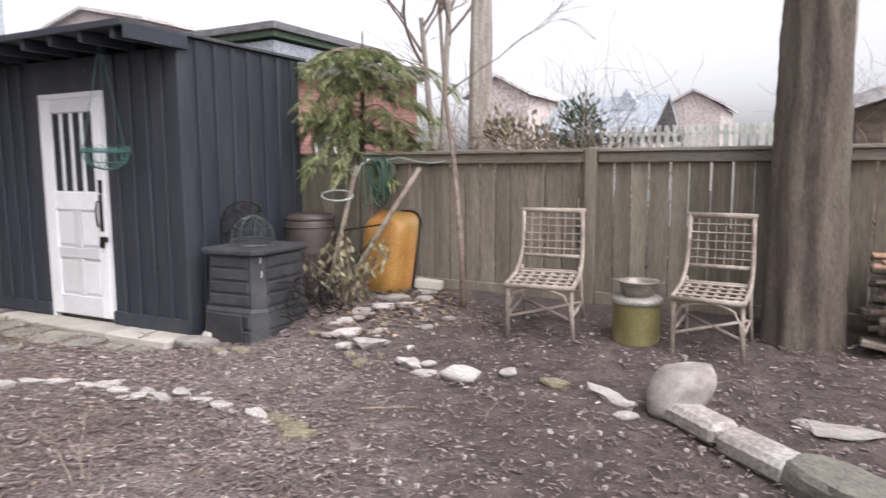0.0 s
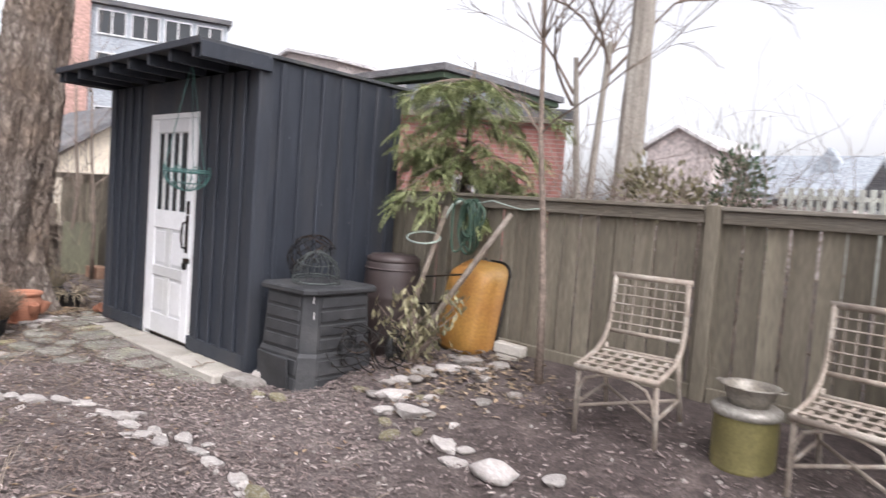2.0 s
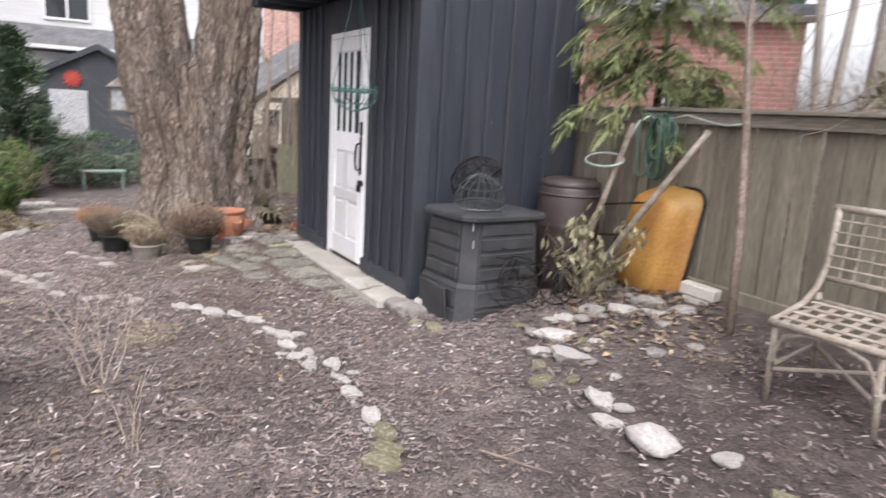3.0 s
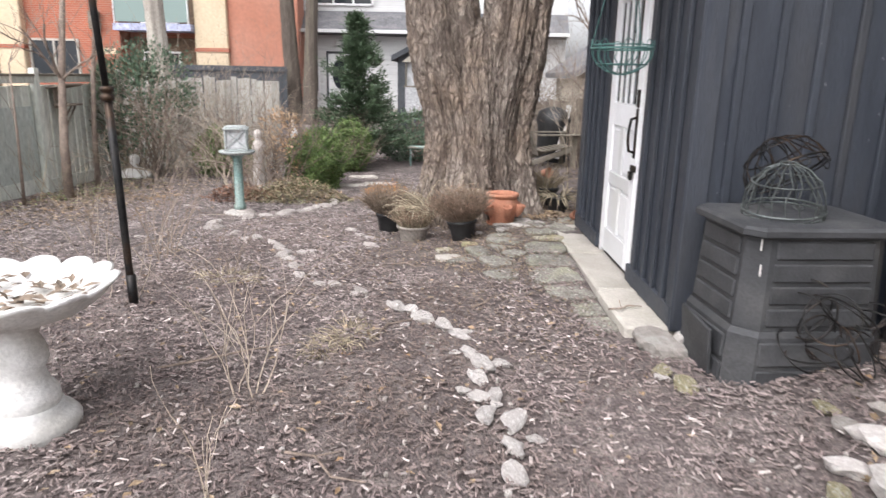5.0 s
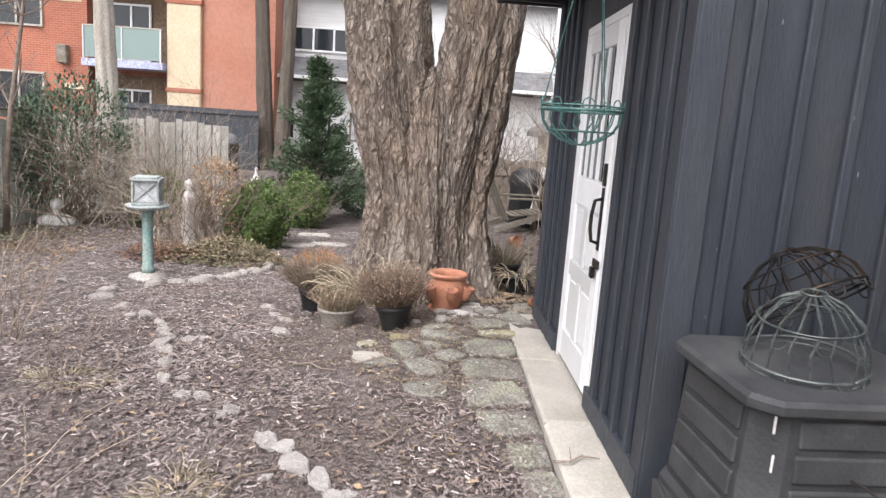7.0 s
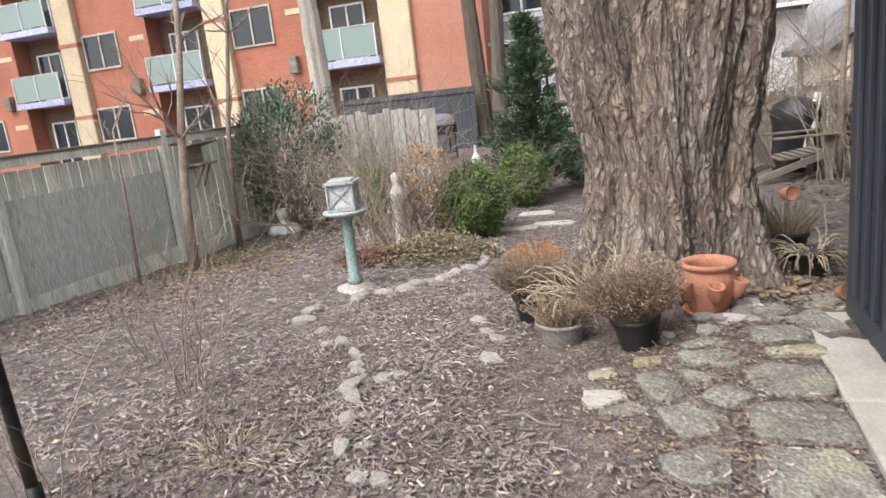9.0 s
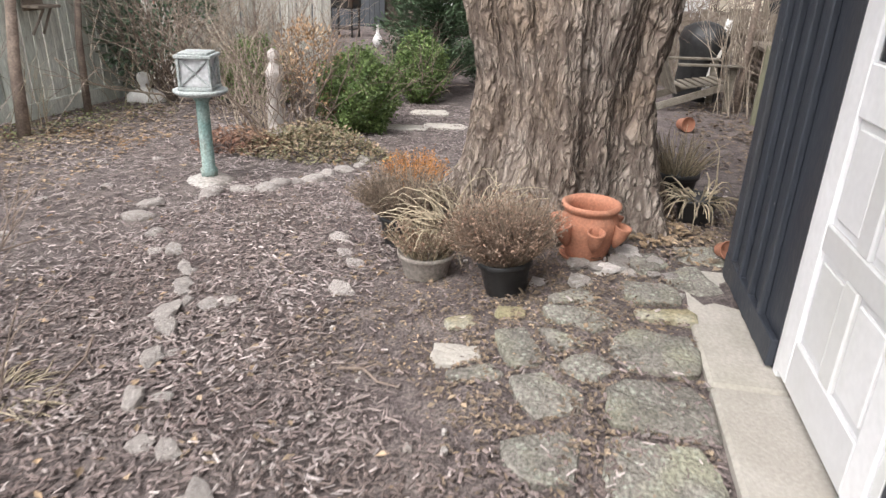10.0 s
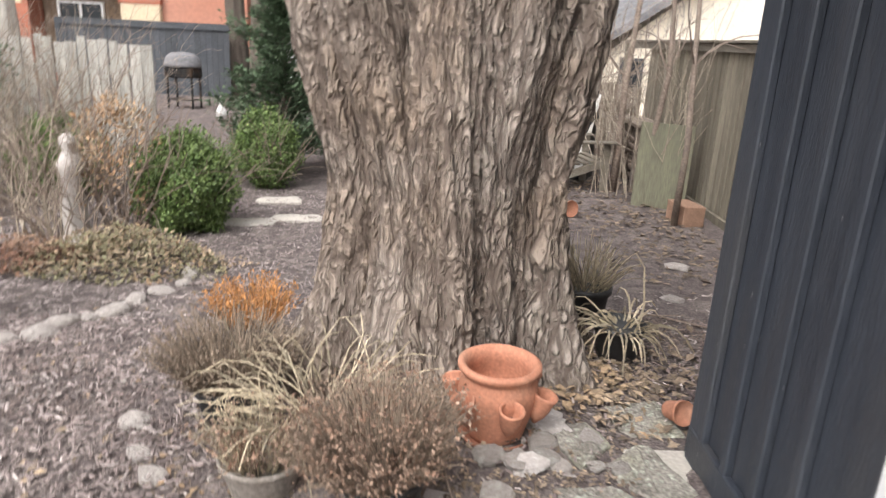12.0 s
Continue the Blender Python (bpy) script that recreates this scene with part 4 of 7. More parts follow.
def far_block():
    b = thing("apartment_building", "distant orange brick and glass apartment block", "building", pose(-38.8, 11.0, 0, 0, 0, 69))
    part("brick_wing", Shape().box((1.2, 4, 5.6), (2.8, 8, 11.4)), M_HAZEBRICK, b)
    part("glazed_wing", Shape().box((6.0, 4.2, 5.3), (6.8, 7.6, 10.8)), M_SLATE, b)
    part("roof_edge", Shape().box((6.0, 4.2, 10.85), (7.2, 8.2, 0.25)), M_SHINGLE, b)
    for k in range(4):
        for z in (1.4, 4.2, 7.0, 9.2):
            window_at(b, 2.9 + 1.62 * k, 4.3 + 1.62 * k, z, z + 1.3, 0.4, M_WHITE, axis="y", sign=-1)


def grey_house():
    h = thing("house", "flat-roofed grey house seen above the shed", "house")
    part("wall", Shape().box((-17.6, 19.5, 2.7), (5.0, 6.0, 5.6)), M_SLATE, h)
    part("roof", Shape().box((-17.6, 19.5, 5.9), (5.6, 6.6, 0.22)), M_SHINGLE, h)
    part("roof_edge", Shape().box((-17.6, 19.5, 5.68), (5.3, 6.3, 0.18)), M_JUNIPER, h)
    window_at(h, -18.6, -16.8, 4.6, 5.5, 16.5, M_WHITE, axis="y", sign=-1)


def slate_house():
    h = thing("house", "low house with a pale blue-grey slate roof", "house")
    part("wall", Shape().box((-7.4, 28, 1.1), (3.7, 5.2, 2.6)), M_HAZEDBROWN, h)
    gable(h, -9.3, -5.5, 25.2, 30.8, 2.75, 4.35, 0.3, M_SLATE, "x")
    part("dormer", gable_wall(Shape(), -6.9, -6.2, 26.6, 27.4, 3.0, 4.0, 4.5, "y"), M_SLATE, h)


# A house beyond the fence; its paled roof colour stands for haze.
def hazy_house(x, y, w, z, material, label):
    h = thing("house", label, "house")
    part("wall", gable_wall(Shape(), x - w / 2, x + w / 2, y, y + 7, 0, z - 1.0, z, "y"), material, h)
    gable(h, x - w / 2, x + w / 2, y, y + 7, z - 0.9, z + 0.12, 0.3, M_HAZEDROOF)


def cream_house():
    h = thing("house", "cream stucco house with a shingled roof behind the fence", "house")
    part("wall", gable_wall(Shape(), -24.5, -19.0, 5.9, 11.5, -0.2, 1.45, 3.6, "x"), M_CREAMWALL, h)
    gable(h, -24.5, -19.0, 5.9, 11.5, 1.6, 3.75, 0.35, M_SHINGLE, "x")
    window_at(h, 6.15, 6.6, 0.7, 1.35, -19.0, M_DARKWALL, sashes=1)


apartment()
white_house()
dark_garage()
brick_house()
far_block()
grey_house()
slate_house()
hazy_house(-14.4, 32, 3.2, 6.1, M_HAZEDBROWN, "hazy brown brick house in the distance")
hazy_house(-6.9, 45, 3.2, 6.2, M_HAZEDBROWN, "distant brick house beyond the fence")
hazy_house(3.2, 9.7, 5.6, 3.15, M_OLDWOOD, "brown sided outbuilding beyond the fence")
hazy_house(-34, 23, 9.0, 9.8, M_HAZEDBROWN, "tall brick house paled by haze in the distance")
cream_house()


# ---- furniture and tools ----
def rattan_chair():
    c = thing("rattan_chair", "bleached rattan garden chair with open lattice back and seat", "chair", group="rattan chairs by the fence")
    w = 0.26
    for s in (-1, 1):
        part("side_rail", Shape().tube([(s * 0.25, 0.30, 0.91), (s * 0.255, 0.275, 0.74), (s * 0.26, 0.245, 0.60), (s * 0.265, 0.18, 0.50), (s * 0.27, 0.06, 0.435), (s * 0.27, -0.12, 0.415), (s * 0.27, -0.25, 0.41)], 0.018, 8), M_RATTAN, c, "", True)
        part("front_leg", Shape().tube([(s * 0.255, -0.23, 0.41), (s * 0.262, -0.235, 0.2), (s * 0.27, -0.245, -0.03)], 0.017, 8).ring((s * 0.258, -0.232, 0.20), 0.019, 0.006, 10).ring((s * 0.256, -0.231, 0.385), 0.019, 0.006, 10), M_RATTAN, c, "", True)
        part("rear_leg", Shape().tube([(s * 0.25, 0.17, 0.47), (s * 0.255, 0.20, 0.25), (s * 0.265, 0.26, -0.03)], 0.017, 8), M_RATTAN, c, "", True)
        part("side_stretcher", Shape().tube([(s * 0.26, -0.235, 0.17), (s * 0.26, 0.215, 0.17)], 0.012, 6), M_RATTAN, c, "", True)
        part("arch_brace", Shape().tube([(s * 0.255, -0.24, 0.14), (s * 0.245, -0.245, 0.26), (s * 0.20, -0.25, 0.345), (s * 0.10, -0.25, 0.382), (0, -0.25, 0.392)], 0.011, 6), M_RATTAN, c, "", True)
    part("top_rail", Shape().tube([(-0.275, 0.302, 0.905), (0.275, 0.302, 0.905)], 0.02, 8), M_RATTAN, c, "", True)
    part("lower_back_rail", Shape().tube([(-0.26, 0.225, 0.545), (0.26, 0.225, 0.545)], 0.015, 8), M_RATTAN, c, "", True)
    part("seat_front_rail", Shape().tube([(-0.28, -0.25, 0.405), (0.28, -0.25, 0.405)], 0.019, 8), M_RATTAN, c, "", True)
    part("seat_back_rail", Shape().tube([(-0.26, 0.17, 0.43), (0.26, 0.17, 0.43)], 0.015, 8), M_RATTAN, c, "", True)
    part("cross_stretcher", Shape().tube([(-0.26, -0.23, 0.15), (0.255, 0.21, 0.17)], 0.012, 6), M_RATTAN, c, "", True)
    part("cross_stretcher", Shape().tube([(0.26, -0.23, 0.15), (-0.255, 0.21, 0.17)], 0.012, 6), M_RATTAN, c, "", True)
    for i in range(1, 7):
        x = -0.25 + 0.5 * i / 7
        part("back_cane", Shape().tube([(x, 0.222, 0.545), (x, 0.262, 0.72), (x, 0.30, 0.90)], 0.0055, 5), M_RATTAN, c)
    for i in range(1, 6):
        z = 0.545 + 0.36 * i / 6
        y = 0.218 + 0.080 * i / 6
        part("back_cane", Shape().tube([(-0.25, y, z), (0.25, y, z)], 0.0055, 5), M_RATTAN, c)
    for i in range(6):
        x = -0.21 + 0.42 * i / 5
        part("seat_strap", Shape().box((x, -0.04, 0.424), (0.034, 0.42, 0.006), pose(0, 0, 0, 2), 0.002), M_RATTAN, c)
    for i in range(4):
        y = -0.19 + 0.30 * i / 3
        part("seat_strap", Shape().box((0, y, 0.431 + (y + 0.04) * 0.035), (0.50, 0.032, 0.006), None, 0.002), M_RATTAN, c)
    return c


chair_a = rattan_chair()
SMALLER = Matrix.Diagonal((0.92, 0.92, 0.97, 1))
chair_a.matrix_world = pose(-1.77, 4.88, 0.262, 6, 0, 7) @ SMALLER
copy_thing(chair_a, pose(-0.56, 4.86, 0.262, 6, 0, -3) @ Matrix.Diagonal((0.90, 0.92, 1.0, 1)))


def can_and_basin():
    x, y = -1.08, 4.86
    z = gz(x, y) - 0.02
    c = thing("storage_can", "olive-green round metal can with a dented lid", "can", pose(x, y, z) @ Matrix.Diagonal((0.95, 0.95, 0.93, 1)))
    part("drum", Shape().lathe([(0.165, 0.0), (0.175, 0.01), (0.172, 0.03), (0.174, 0.06), (0.174, 0.30), (0.178, 0.315), (0.172, 0.33)], 32), M_CAN, c, "", True)
    part("lid", Shape().lathe([(0.185, 0.318), (0.192, 0.325), (0.192, 0.355), (0.17, 0.372), (0.12, 0.378), (0.02, 0.378)], 32), M_TIN, c, "dull tin lid", True)
    b = thing("basin", "shallow dull tin basin with two loop handles", "basin", pose(x + 0.01, y - 0.01, z + 0.3515) @ Matrix.Diagonal((0.95, 0.95, 0.85, 1)))
    part("bowl", Shape().lathe([(0.05, 0.0), (0.105, 0.0), (0.125, 0.05), (0.14, 0.11), (0.158, 0.118), (0.160, 0.125), (0.15, 0.127), (0.132, 0.118), (0.12, 0.07), (0.10, 0.035), (0.02, 0.03)], 32), M_TIN, b, "", True)
    for s in (-1, 1):
        part("loop_handle", Shape().tube([(s * 0.15, -0.035, 0.115), (s * 0.185, -0.025, 0.12), (s * 0.185, 0.025, 0.12), (s * 0.15, 0.035, 0.115)], 0.006, 6), M_TIN, b, "", True)


can_and_basin()


def compost_bin():
    b = thing("compost_bin", "black slatted plastic compost bin with a grey lid", "compost bin", pose(-4.235, 4.325, 0.04, 0, 0, 5))

    def octa(hw, hd, ch):
        return [(-hw + ch, -hd), (hw - ch, -hd), (hw, -hd + ch), (hw, hd - ch), (hw - ch, hd), (-hw + ch, hd), (-hw, hd - ch), (-hw, -hd + ch)]

    def loft(levels):
        vs, fs = [], []
        for hw, hd, ch, z in levels:
            vs += [(p, q, z) for p, q in octa(hw, hd, ch)]
        for i in range(len(levels) - 1):
            for k in range(8):
                a, c = i * 8 + k, i * 8 + (k + 1) % 8
                fs.append((a, c, c + 8, a + 8))
        fs.append(tuple(range(8))[::-1])
        fs.append(tuple((len(levels) - 1) * 8 + k for k in range(8)))
        return Shape().put(vs, fs)

    part("upper_body", loft([(0.312, 0.357, 0.09, 0.30), (0.288, 0.333, 0.08, 0.76)]), M_COMPOST, b)
    part("lower_body", loft([(0.345, 0.395, 0.10, -0.04), (0.33, 0.378, 0.10, 0.285), (0.318, 0.363, 0.09, 0.312)]), M_COMPOST, b)
    part("lid", loft([(0.315, 0.365, 0.07, 0.752), (0.325, 0.375, 0.07, 0.762), (0.325, 0.375, 0.07, 0.787), (0.31, 0.36, 0.065, 0.80), (0.02, 0.02, 0.006, 0.812)]), M_COMPOST, b, "dusty dark grey lid")
    # boards standing proud of the bin's four sides, with grooves between them
    for lo, hi, count, w0, d0, w1, d1, z0, z1 in ((0.325, 0.745, 4, 0.312, 0.357, 0.288, 0.333, 0.30, 0.76), (0.0, 0.275, 2, 0.345, 0.395, 0.33, 0.378, -0.04, 0.285)):
        for i in range(count):
            h = (hi - lo) / count
            z = lo + h * (i + 0.5)
            u = (z - z0) / (z1 - z0)
            hw, hd = w0 + (w1 - w0) * u, d0 + (d1 - d0) * u
            for s in (-1, 1):
                lean = 3.0 * s
                part("slat", Shape().box((0, 0, 0), (hw * 2 - 0.22, 0.022, h - 0.022), pose(0, s * hd, z, lean), 0.006), M_COMPOST, b)
                part("slat", Shape().box((0, 0, 0), (0.022, hd * 2 - 0.22, h - 0.022), pose(s * hw, 0, z, 0, -lean), 0.006), M_COMPOST, b)
    hatch = Shape().box((0, 0, 0), (0.40, 0.02, 0.27), pose(-0.02, -0.405, 0.14, 5, 0, -5), 0.006)
    part("hatch", hatch, M_COMPOST, b, "loose lower hatch, slightly ajar")
    for s, z in ((-0.19, 0.72), (0.18, 0.60)):
        part("white_scuff", Shape().box((0.287, -0.30 if s < 0 else -0.29, z), (0.006, 0.007, 0.055), None, 0.002), M_CASTWHITE, b, "white paint scuff")


compost_bin()


def wire_basket(x, y, z, r, material, label, upside=True, tilt=(0, 0), chains=0.0, n=18, tall=0.82):
    b = thing("wire_basket", label, "hanging basket", pose(x, y, z, tilt[0], tilt[1], 20))
    f = -1 if upside else 1
    part("rim", Shape().ring((0, 0, 0), r, 0.006, 32).ring((0, 0, f * 0.02), r * 0.99, 0.004, 32), material, b, "", True)
    part("middle_ring", Shape().ring((0, 0, -f * r * tall * 0.6), r * 0.83, 0.0035, 28), material, b, "", True)
    part("end_ring", Shape().ring((0, 0, -f * r * tall), r * 0.2, 0.004, 14), material, b, "", True)
    for i in range(n):
        a = 2 * math.pi * i / n
        a += rnd.uniform(-0.07, 0.07)
        pts = [(r * math.cos(a + w) * math.cos(u), r * math.sin(a + w) * math.cos(u), -f * r * tall * math.sin(u)) for u, w in ((0, 0), (0.35, rnd.uniform(-0.1, 0.1)), (0.7, rnd.uniform(-0.14, 0.14)), (1.05, rnd.uniform(-0.14, 0.14)), (1.38, 0))]
        part("wire", Shape().tube(pts, 0.0034, 4), material, b)
    for i in range(8):
        a = 2 * math.pi * (i + 0.5) / 8
        part("scroll", Shape().ring((0, 0, 0), 0.026, 0.003, 10, pose(r * math.cos(a), r * math.sin(a), f * 0.025, 90, 0, math.degrees(a) + 90)), material, b)
    if chains:
        for i in range(3):
            a = 2 * math.pi * i / 3
            part("chain", Shape().tube([(r * math.cos(a), r * math.sin(a), 0), (0, 0, chains)], 0.003, 4), material, b)
    return b


wire_basket(-4.19, 4.25, 0.880, 0.185, M_WIRE, "upturned black wire hanging basket on the compost bin", True, (5, 4), tall=1.2)
wire_basket(-4.38, 4.33, 1.03, 0.20, M_IRON, "dark wire basket tipped up behind another", True, (8, -36), tall=0.9)
wire_basket(-5.24, 3.655, 1.645, 0.185, M_GREENWIRE, "green wire hanging basket hung from the shed eave", False, (0, 0), 0.90)


def rain_barrel():
    b = thing("rain_barrel", "brown plastic barrel with a flat lid", "barrel", pose(-4.385, 5.23, 0.10) @ Matrix.Diagonal((0.84, 0.84, 0.965, 1)))
    part("drum", Shape().lathe([(0.24, 0.0), (0.26, 0.02), (0.285, 0.25), (0.30, 0.45), (0.306, 0.58), (0.312, 0.60), (0.306, 0.62), (0.303, 0.75), (0.29, 0.90), (0.272, 0.94)], 40), M_BARREL, b, "", True)
    part("lid", Shape().lathe([(0.283, 0.925), (0.287, 0.935), (0.285, 0.965), (0.25, 0.975), (0.245, 0.99), (0.02, 0.995)], 40), M_BARREL, b, "", True)
    part("hoop", Shape().ring((0, 0, 0.86), 0.298, 0.010, 40), M_BARREL, b, "", True)


rain_barrel()


def wheelbarrow():
    w = thing("wheelbarrow", "orange-yellow wheelbarrow upended against the fence, wooden handles up", "wheelbarrow", pose(-3.665, 5.42, 0.19, -7, 4, -4))

    def rrect(hw, hh, r, n=6):
        pts = []
        for cx, cz, a0 in ((hw - r, hh - r, 0), (-hw + r, hh - r, 90), (-hw + r, -hh + r, 180), (hw - r, -hh + r, 270)):
            for i in range(n):
                a = radians(a0 + 90 * i / (n - 1))
                pts.append((cx + r * math.cos(a), cz + r * math.sin(a)))
        return pts

    levels = [(0.275, 0.46, 0.11, 0.10, 0.46), (0.275, 0.46, 0.11, 0.085, 0.46), (0.26, 0.445, 0.11, 0.085, 0.46), (0.24, 0.405, 0.13, -0.03, 0.46), (0.225, 0.36, 0.13, -0.12, 0.46), (0.20, 0.33, 0.12, -0.150, 0.46), (0.09, 0.16, 0.05, -0.157, 0.46)]
    vs, fs = [], []
    for hw, hh, r, y, zc in levels:
        vs += [(p, y, zc + q) for p, q in rrect(hw, hh, r)]
    n = 24
    for i in range(len(levels) - 1):
        for k in range(n):
            a, b = i * n + k, i * n + (k + 1) % n
            fs.append((a, b, b + n, a + n))
    fs.append(tuple((len(levels) - 1) * n + k for k in range(n)))
    part("tray", Shape().put(vs, fs), M_BARROW, w, "orange-yellow moulded tray", True)
    part("tray_rim", Shape().tube([(p, 0.093, 0.46 + q) for p, q in rrect(0.275, 0.46, 0.11)] + [(0.275, 0.093, 0.81)], 0.013, 6), M_IRON, w, "", True)
    inv = w.matrix_world.inverted()

    def at(*p):
        return tuple(inv @ Vector(p))

    part("handle", Shape().tube([at(-3.92, 5.00, 0.18), at(-3.60, 5.20, 0.82), at(-3.215, 5.41, 1.50)], [0.026, 0.026, 0.021], 8), M_OLDWOOD, w, "weathered wooden handle", True)
    part("handle", Shape().tube([at(-4.05, 5.02, 0.22), at(-4.00, 5.22, 0.85), at(-3.93, 5.41, 1.52)], [0.026, 0.026, 0.021], 8), M_OLDWOOD, w, "weathered wooden handle", True)
    part("brace", Shape().tube([at(-4.02, 5.17, 0.66), at(-3.66, 5.18, 0.72)], 0.008, 6), M_IRON, w)
    part("brace", Shape().tube([at(-3.99, 5.24, 0.90), at(-3.50, 5.27, 0.98)], 0.008, 6), M_IRON, w)
    part("leg", Shape().tube([at(-3.56, 5.22, 0.90), at(-3.72, 5.16, 0.70), at(-3.84, 5.22, 0.52)], 0.010, 6), M_IRON, w)
    wh = part("wheel", Shape().lathe([(0.10, -0.03), (0.15, -0.035), (0.165, -0.015), (0.165, 0.015), (0.15, 0.035), (0.10, 0.03)], 24, inv @ pose(-3.99, 4.99, 0.285, 0, 80, 20)), M_POTBLACK, w, "black rubber wheel", True)
    part("hub", Shape().lathe([(0.02, -0.045), (0.035, -0.03), (0.035, 0.03), (0.02, 0.045)], 12, inv @ pose(-3.99, 4.99, 0.285, 0, 80, 20)), M_IRON, wh)


wheelbarrow()


def hose():
    h = thing("garden_hose", "coiled green garden hose hung over the wheelbarrow handles", "hose")
    rr = random.Random(5)
    for i in range(9):
        cx, wd, top, low = -3.72 + rr.uniform(-0.05, 0.07), rr.uniform(0.08, 0.13), 1.585 + rr.uniform(-0.03, 0.02), 1.16 + rr.uniform(-0.06, 0.12)
        y = 5.43 + rr.uniform(-0.07, 0.05)
        pts = []
        for k in range(21):
            a = 2 * math.pi * k / 20
            pts.append((cx + wd * math.sin(a) + 0.02 * math.sin(2 * a + i), y + 0.025 * math.cos(a + i), (top + low) / 2 + (top - low) / 2 * math.cos(a)))
        part("coil", Shape().tube(pts, 0.0095, 6), M_HOSE, h, "", True)
    part("pale_loop", Shape().ring((0, 0, 0), 0.165, 0.009, 28, pose(-4.09, 5.30, 1.235, 18, 8), rx=0.13), M_HOSEPALE, h, "pale green loose loop", True)
    part("pale_tail", Shape().tube([(-3.96, 5.36, 1.30), (-3.93, 5.39, 1.42), (-3.88, 5.42, 1.54), (-3.80, 5.45, 1.59)], 0.009, 6), M_HOSEPALE, h, "", True)
    part("tail", Shape().tube([(-3.70, 5.44, 1.55), (-3.50, 5.50, 1.60), (-3.32, 5.53, 1.56), (-3.18, 5.53, 1.54), (-3.02, 5.53, 1.56)], 0.006, 6), M_HOSEPALE, h, "", True)


hose()

brick_ob = part("brick", Shape().box((0, 0, 0), (0.26, 0.10, 0.085), None, 0.008).box((0.0, 0.0, -0.085), (0.20, 0.09, 0.085), None, 0.008), M_CONC)
brick_ob.matrix_world = pose(-3.14, 5.44, 0.37 + 0.04, 0, 4, 12)
tagged(brick_ob, "pale concrete block lying by the fence foot", "brick")


def woodpile():
    rr = random.Random(11)
    w = thing("woodpile", "untidy pile of grey branches and reddish boards", "woodpile")
    for i in range(46):
        x0 = 0.30 + rr.uniform(0, 0.3)
        y = 5.28 + rr.uniform(-0.22, 0.18)
        z = gz(1.0, y) + 0.03 + (i / 46) * 0.46
        ln = rr.uniform(0.6, 1.5)
        yaw, tilt = rr.uniform(-14, 14), rr.uniform(-9, 9)
        if rr.random() < 0.45:
            part("board", Shape().box((ln / 2, 0, 0), (ln, rr.uniform(0.07, 0.14), rr.uniform(0.02, 0.045)), pose(x0, y, z, rr.uniform(-14, 14), tilt, yaw)), M_OLDWOOD, w)
        else:
            r = rr.uniform(0.016, 0.036)
            m = pose(x0, y, z, 0, tilt, yaw)
            part("branch", Shape().tube([(0, 0, 0), (ln * 0.4, rr.uniform(-0.05, 0.05), 0.01), (ln, 0, 0)], [r, r * 0.9, r * 0.7], 7, m), rr.choice((M_TWIG, M_OLDWOOD)), w, "", True)
    for i in range(7):
        part("board", Shape().box((0.75, 0, 0), (1.5, 0.13, 0.022), pose(0.36 + 0.05 * (i % 3), 5.10 + 0.10 * (i % 4), 0.86 + 0.024 * (i // 3), 0, -1.5 + i * 0.3, rr.uniform(-4, 4))), M_CUTWOOD, w, "reddish board")


woodpile()


# ---- ornaments ----
def bird_bath():
    b = thing("bird_bath", "white cast-stone bird bath with a scalloped shell bowl", "bird bath", pose(-3.46, 0.91, gz(-3.46, 0.91) - 0.02) @ Matrix.Diagonal((1.08, 1.08, 0.87, 1)))

    def scallop(r, z, a):
        k = max(0.0, (z - 0.56) / 0.18) * max(0.0, min(1.0, (r - 0.05) / 0.25))
        lobe = abs(math.sin(a * 7)) ** 0.6 - 0.5
        return r * (1 + 0.10 * k * lobe), z + 0.035 * k * lobe

    part("plinth", Shape().lathe([(0.17, 0), (0.185, 0.02), (0.185, 0.07), (0.165, 0.10), (0.13, 0.12), (0.13, 0.15)], 32), M_CASTWHITE, b, "", True)
    part("pedestal", Shape().lathe([(0.11, 0.13), (0.122, 0.17), (0.118, 0.22), (0.09, 0.27), (0.078, 0.33), (0.098, 0.38), (0.092, 0.44), (0.072, 0.50), (0.085, 0.55), (0.13, 0.59)], 32), M_CASTWHITE, b, "", True)
    part("bowl", Shape().lathe([(0.10, 0.57), (0.20, 0.60), (0.26, 0.63), (0.31, 0.675), (0.345, 0.725), (0.355, 0.745), (0.34, 0.75), (0.30, 0.71), (0.24, 0.675), (0.14, 0.65), (0.02, 0.645)], 120, None, scallop), M_CASTWHITE, b, "", True)
    lv = Shape()
    rr = random.Random(4)
    for i in range(90):
        a, r = rr.uniform(0, 6.28), 0.24 * math.sqrt(rr.random())
        lv.leaf((r * math.cos(a), r * math.sin(a), 0.662 + r * 0.14 + rr.uniform(0, 0.02)), (rr.uniform(-1, 1), rr.uniform(-1, 1), 0.15), (0, 0, 1), rr.uniform(0.04, 0.09), rr.uniform(0.02, 0.05))
    tagged(part("leaf_litter", lv, M_DRY, b, "brown leaves lying in the bowl"), kind="stuff")


bird_bath()


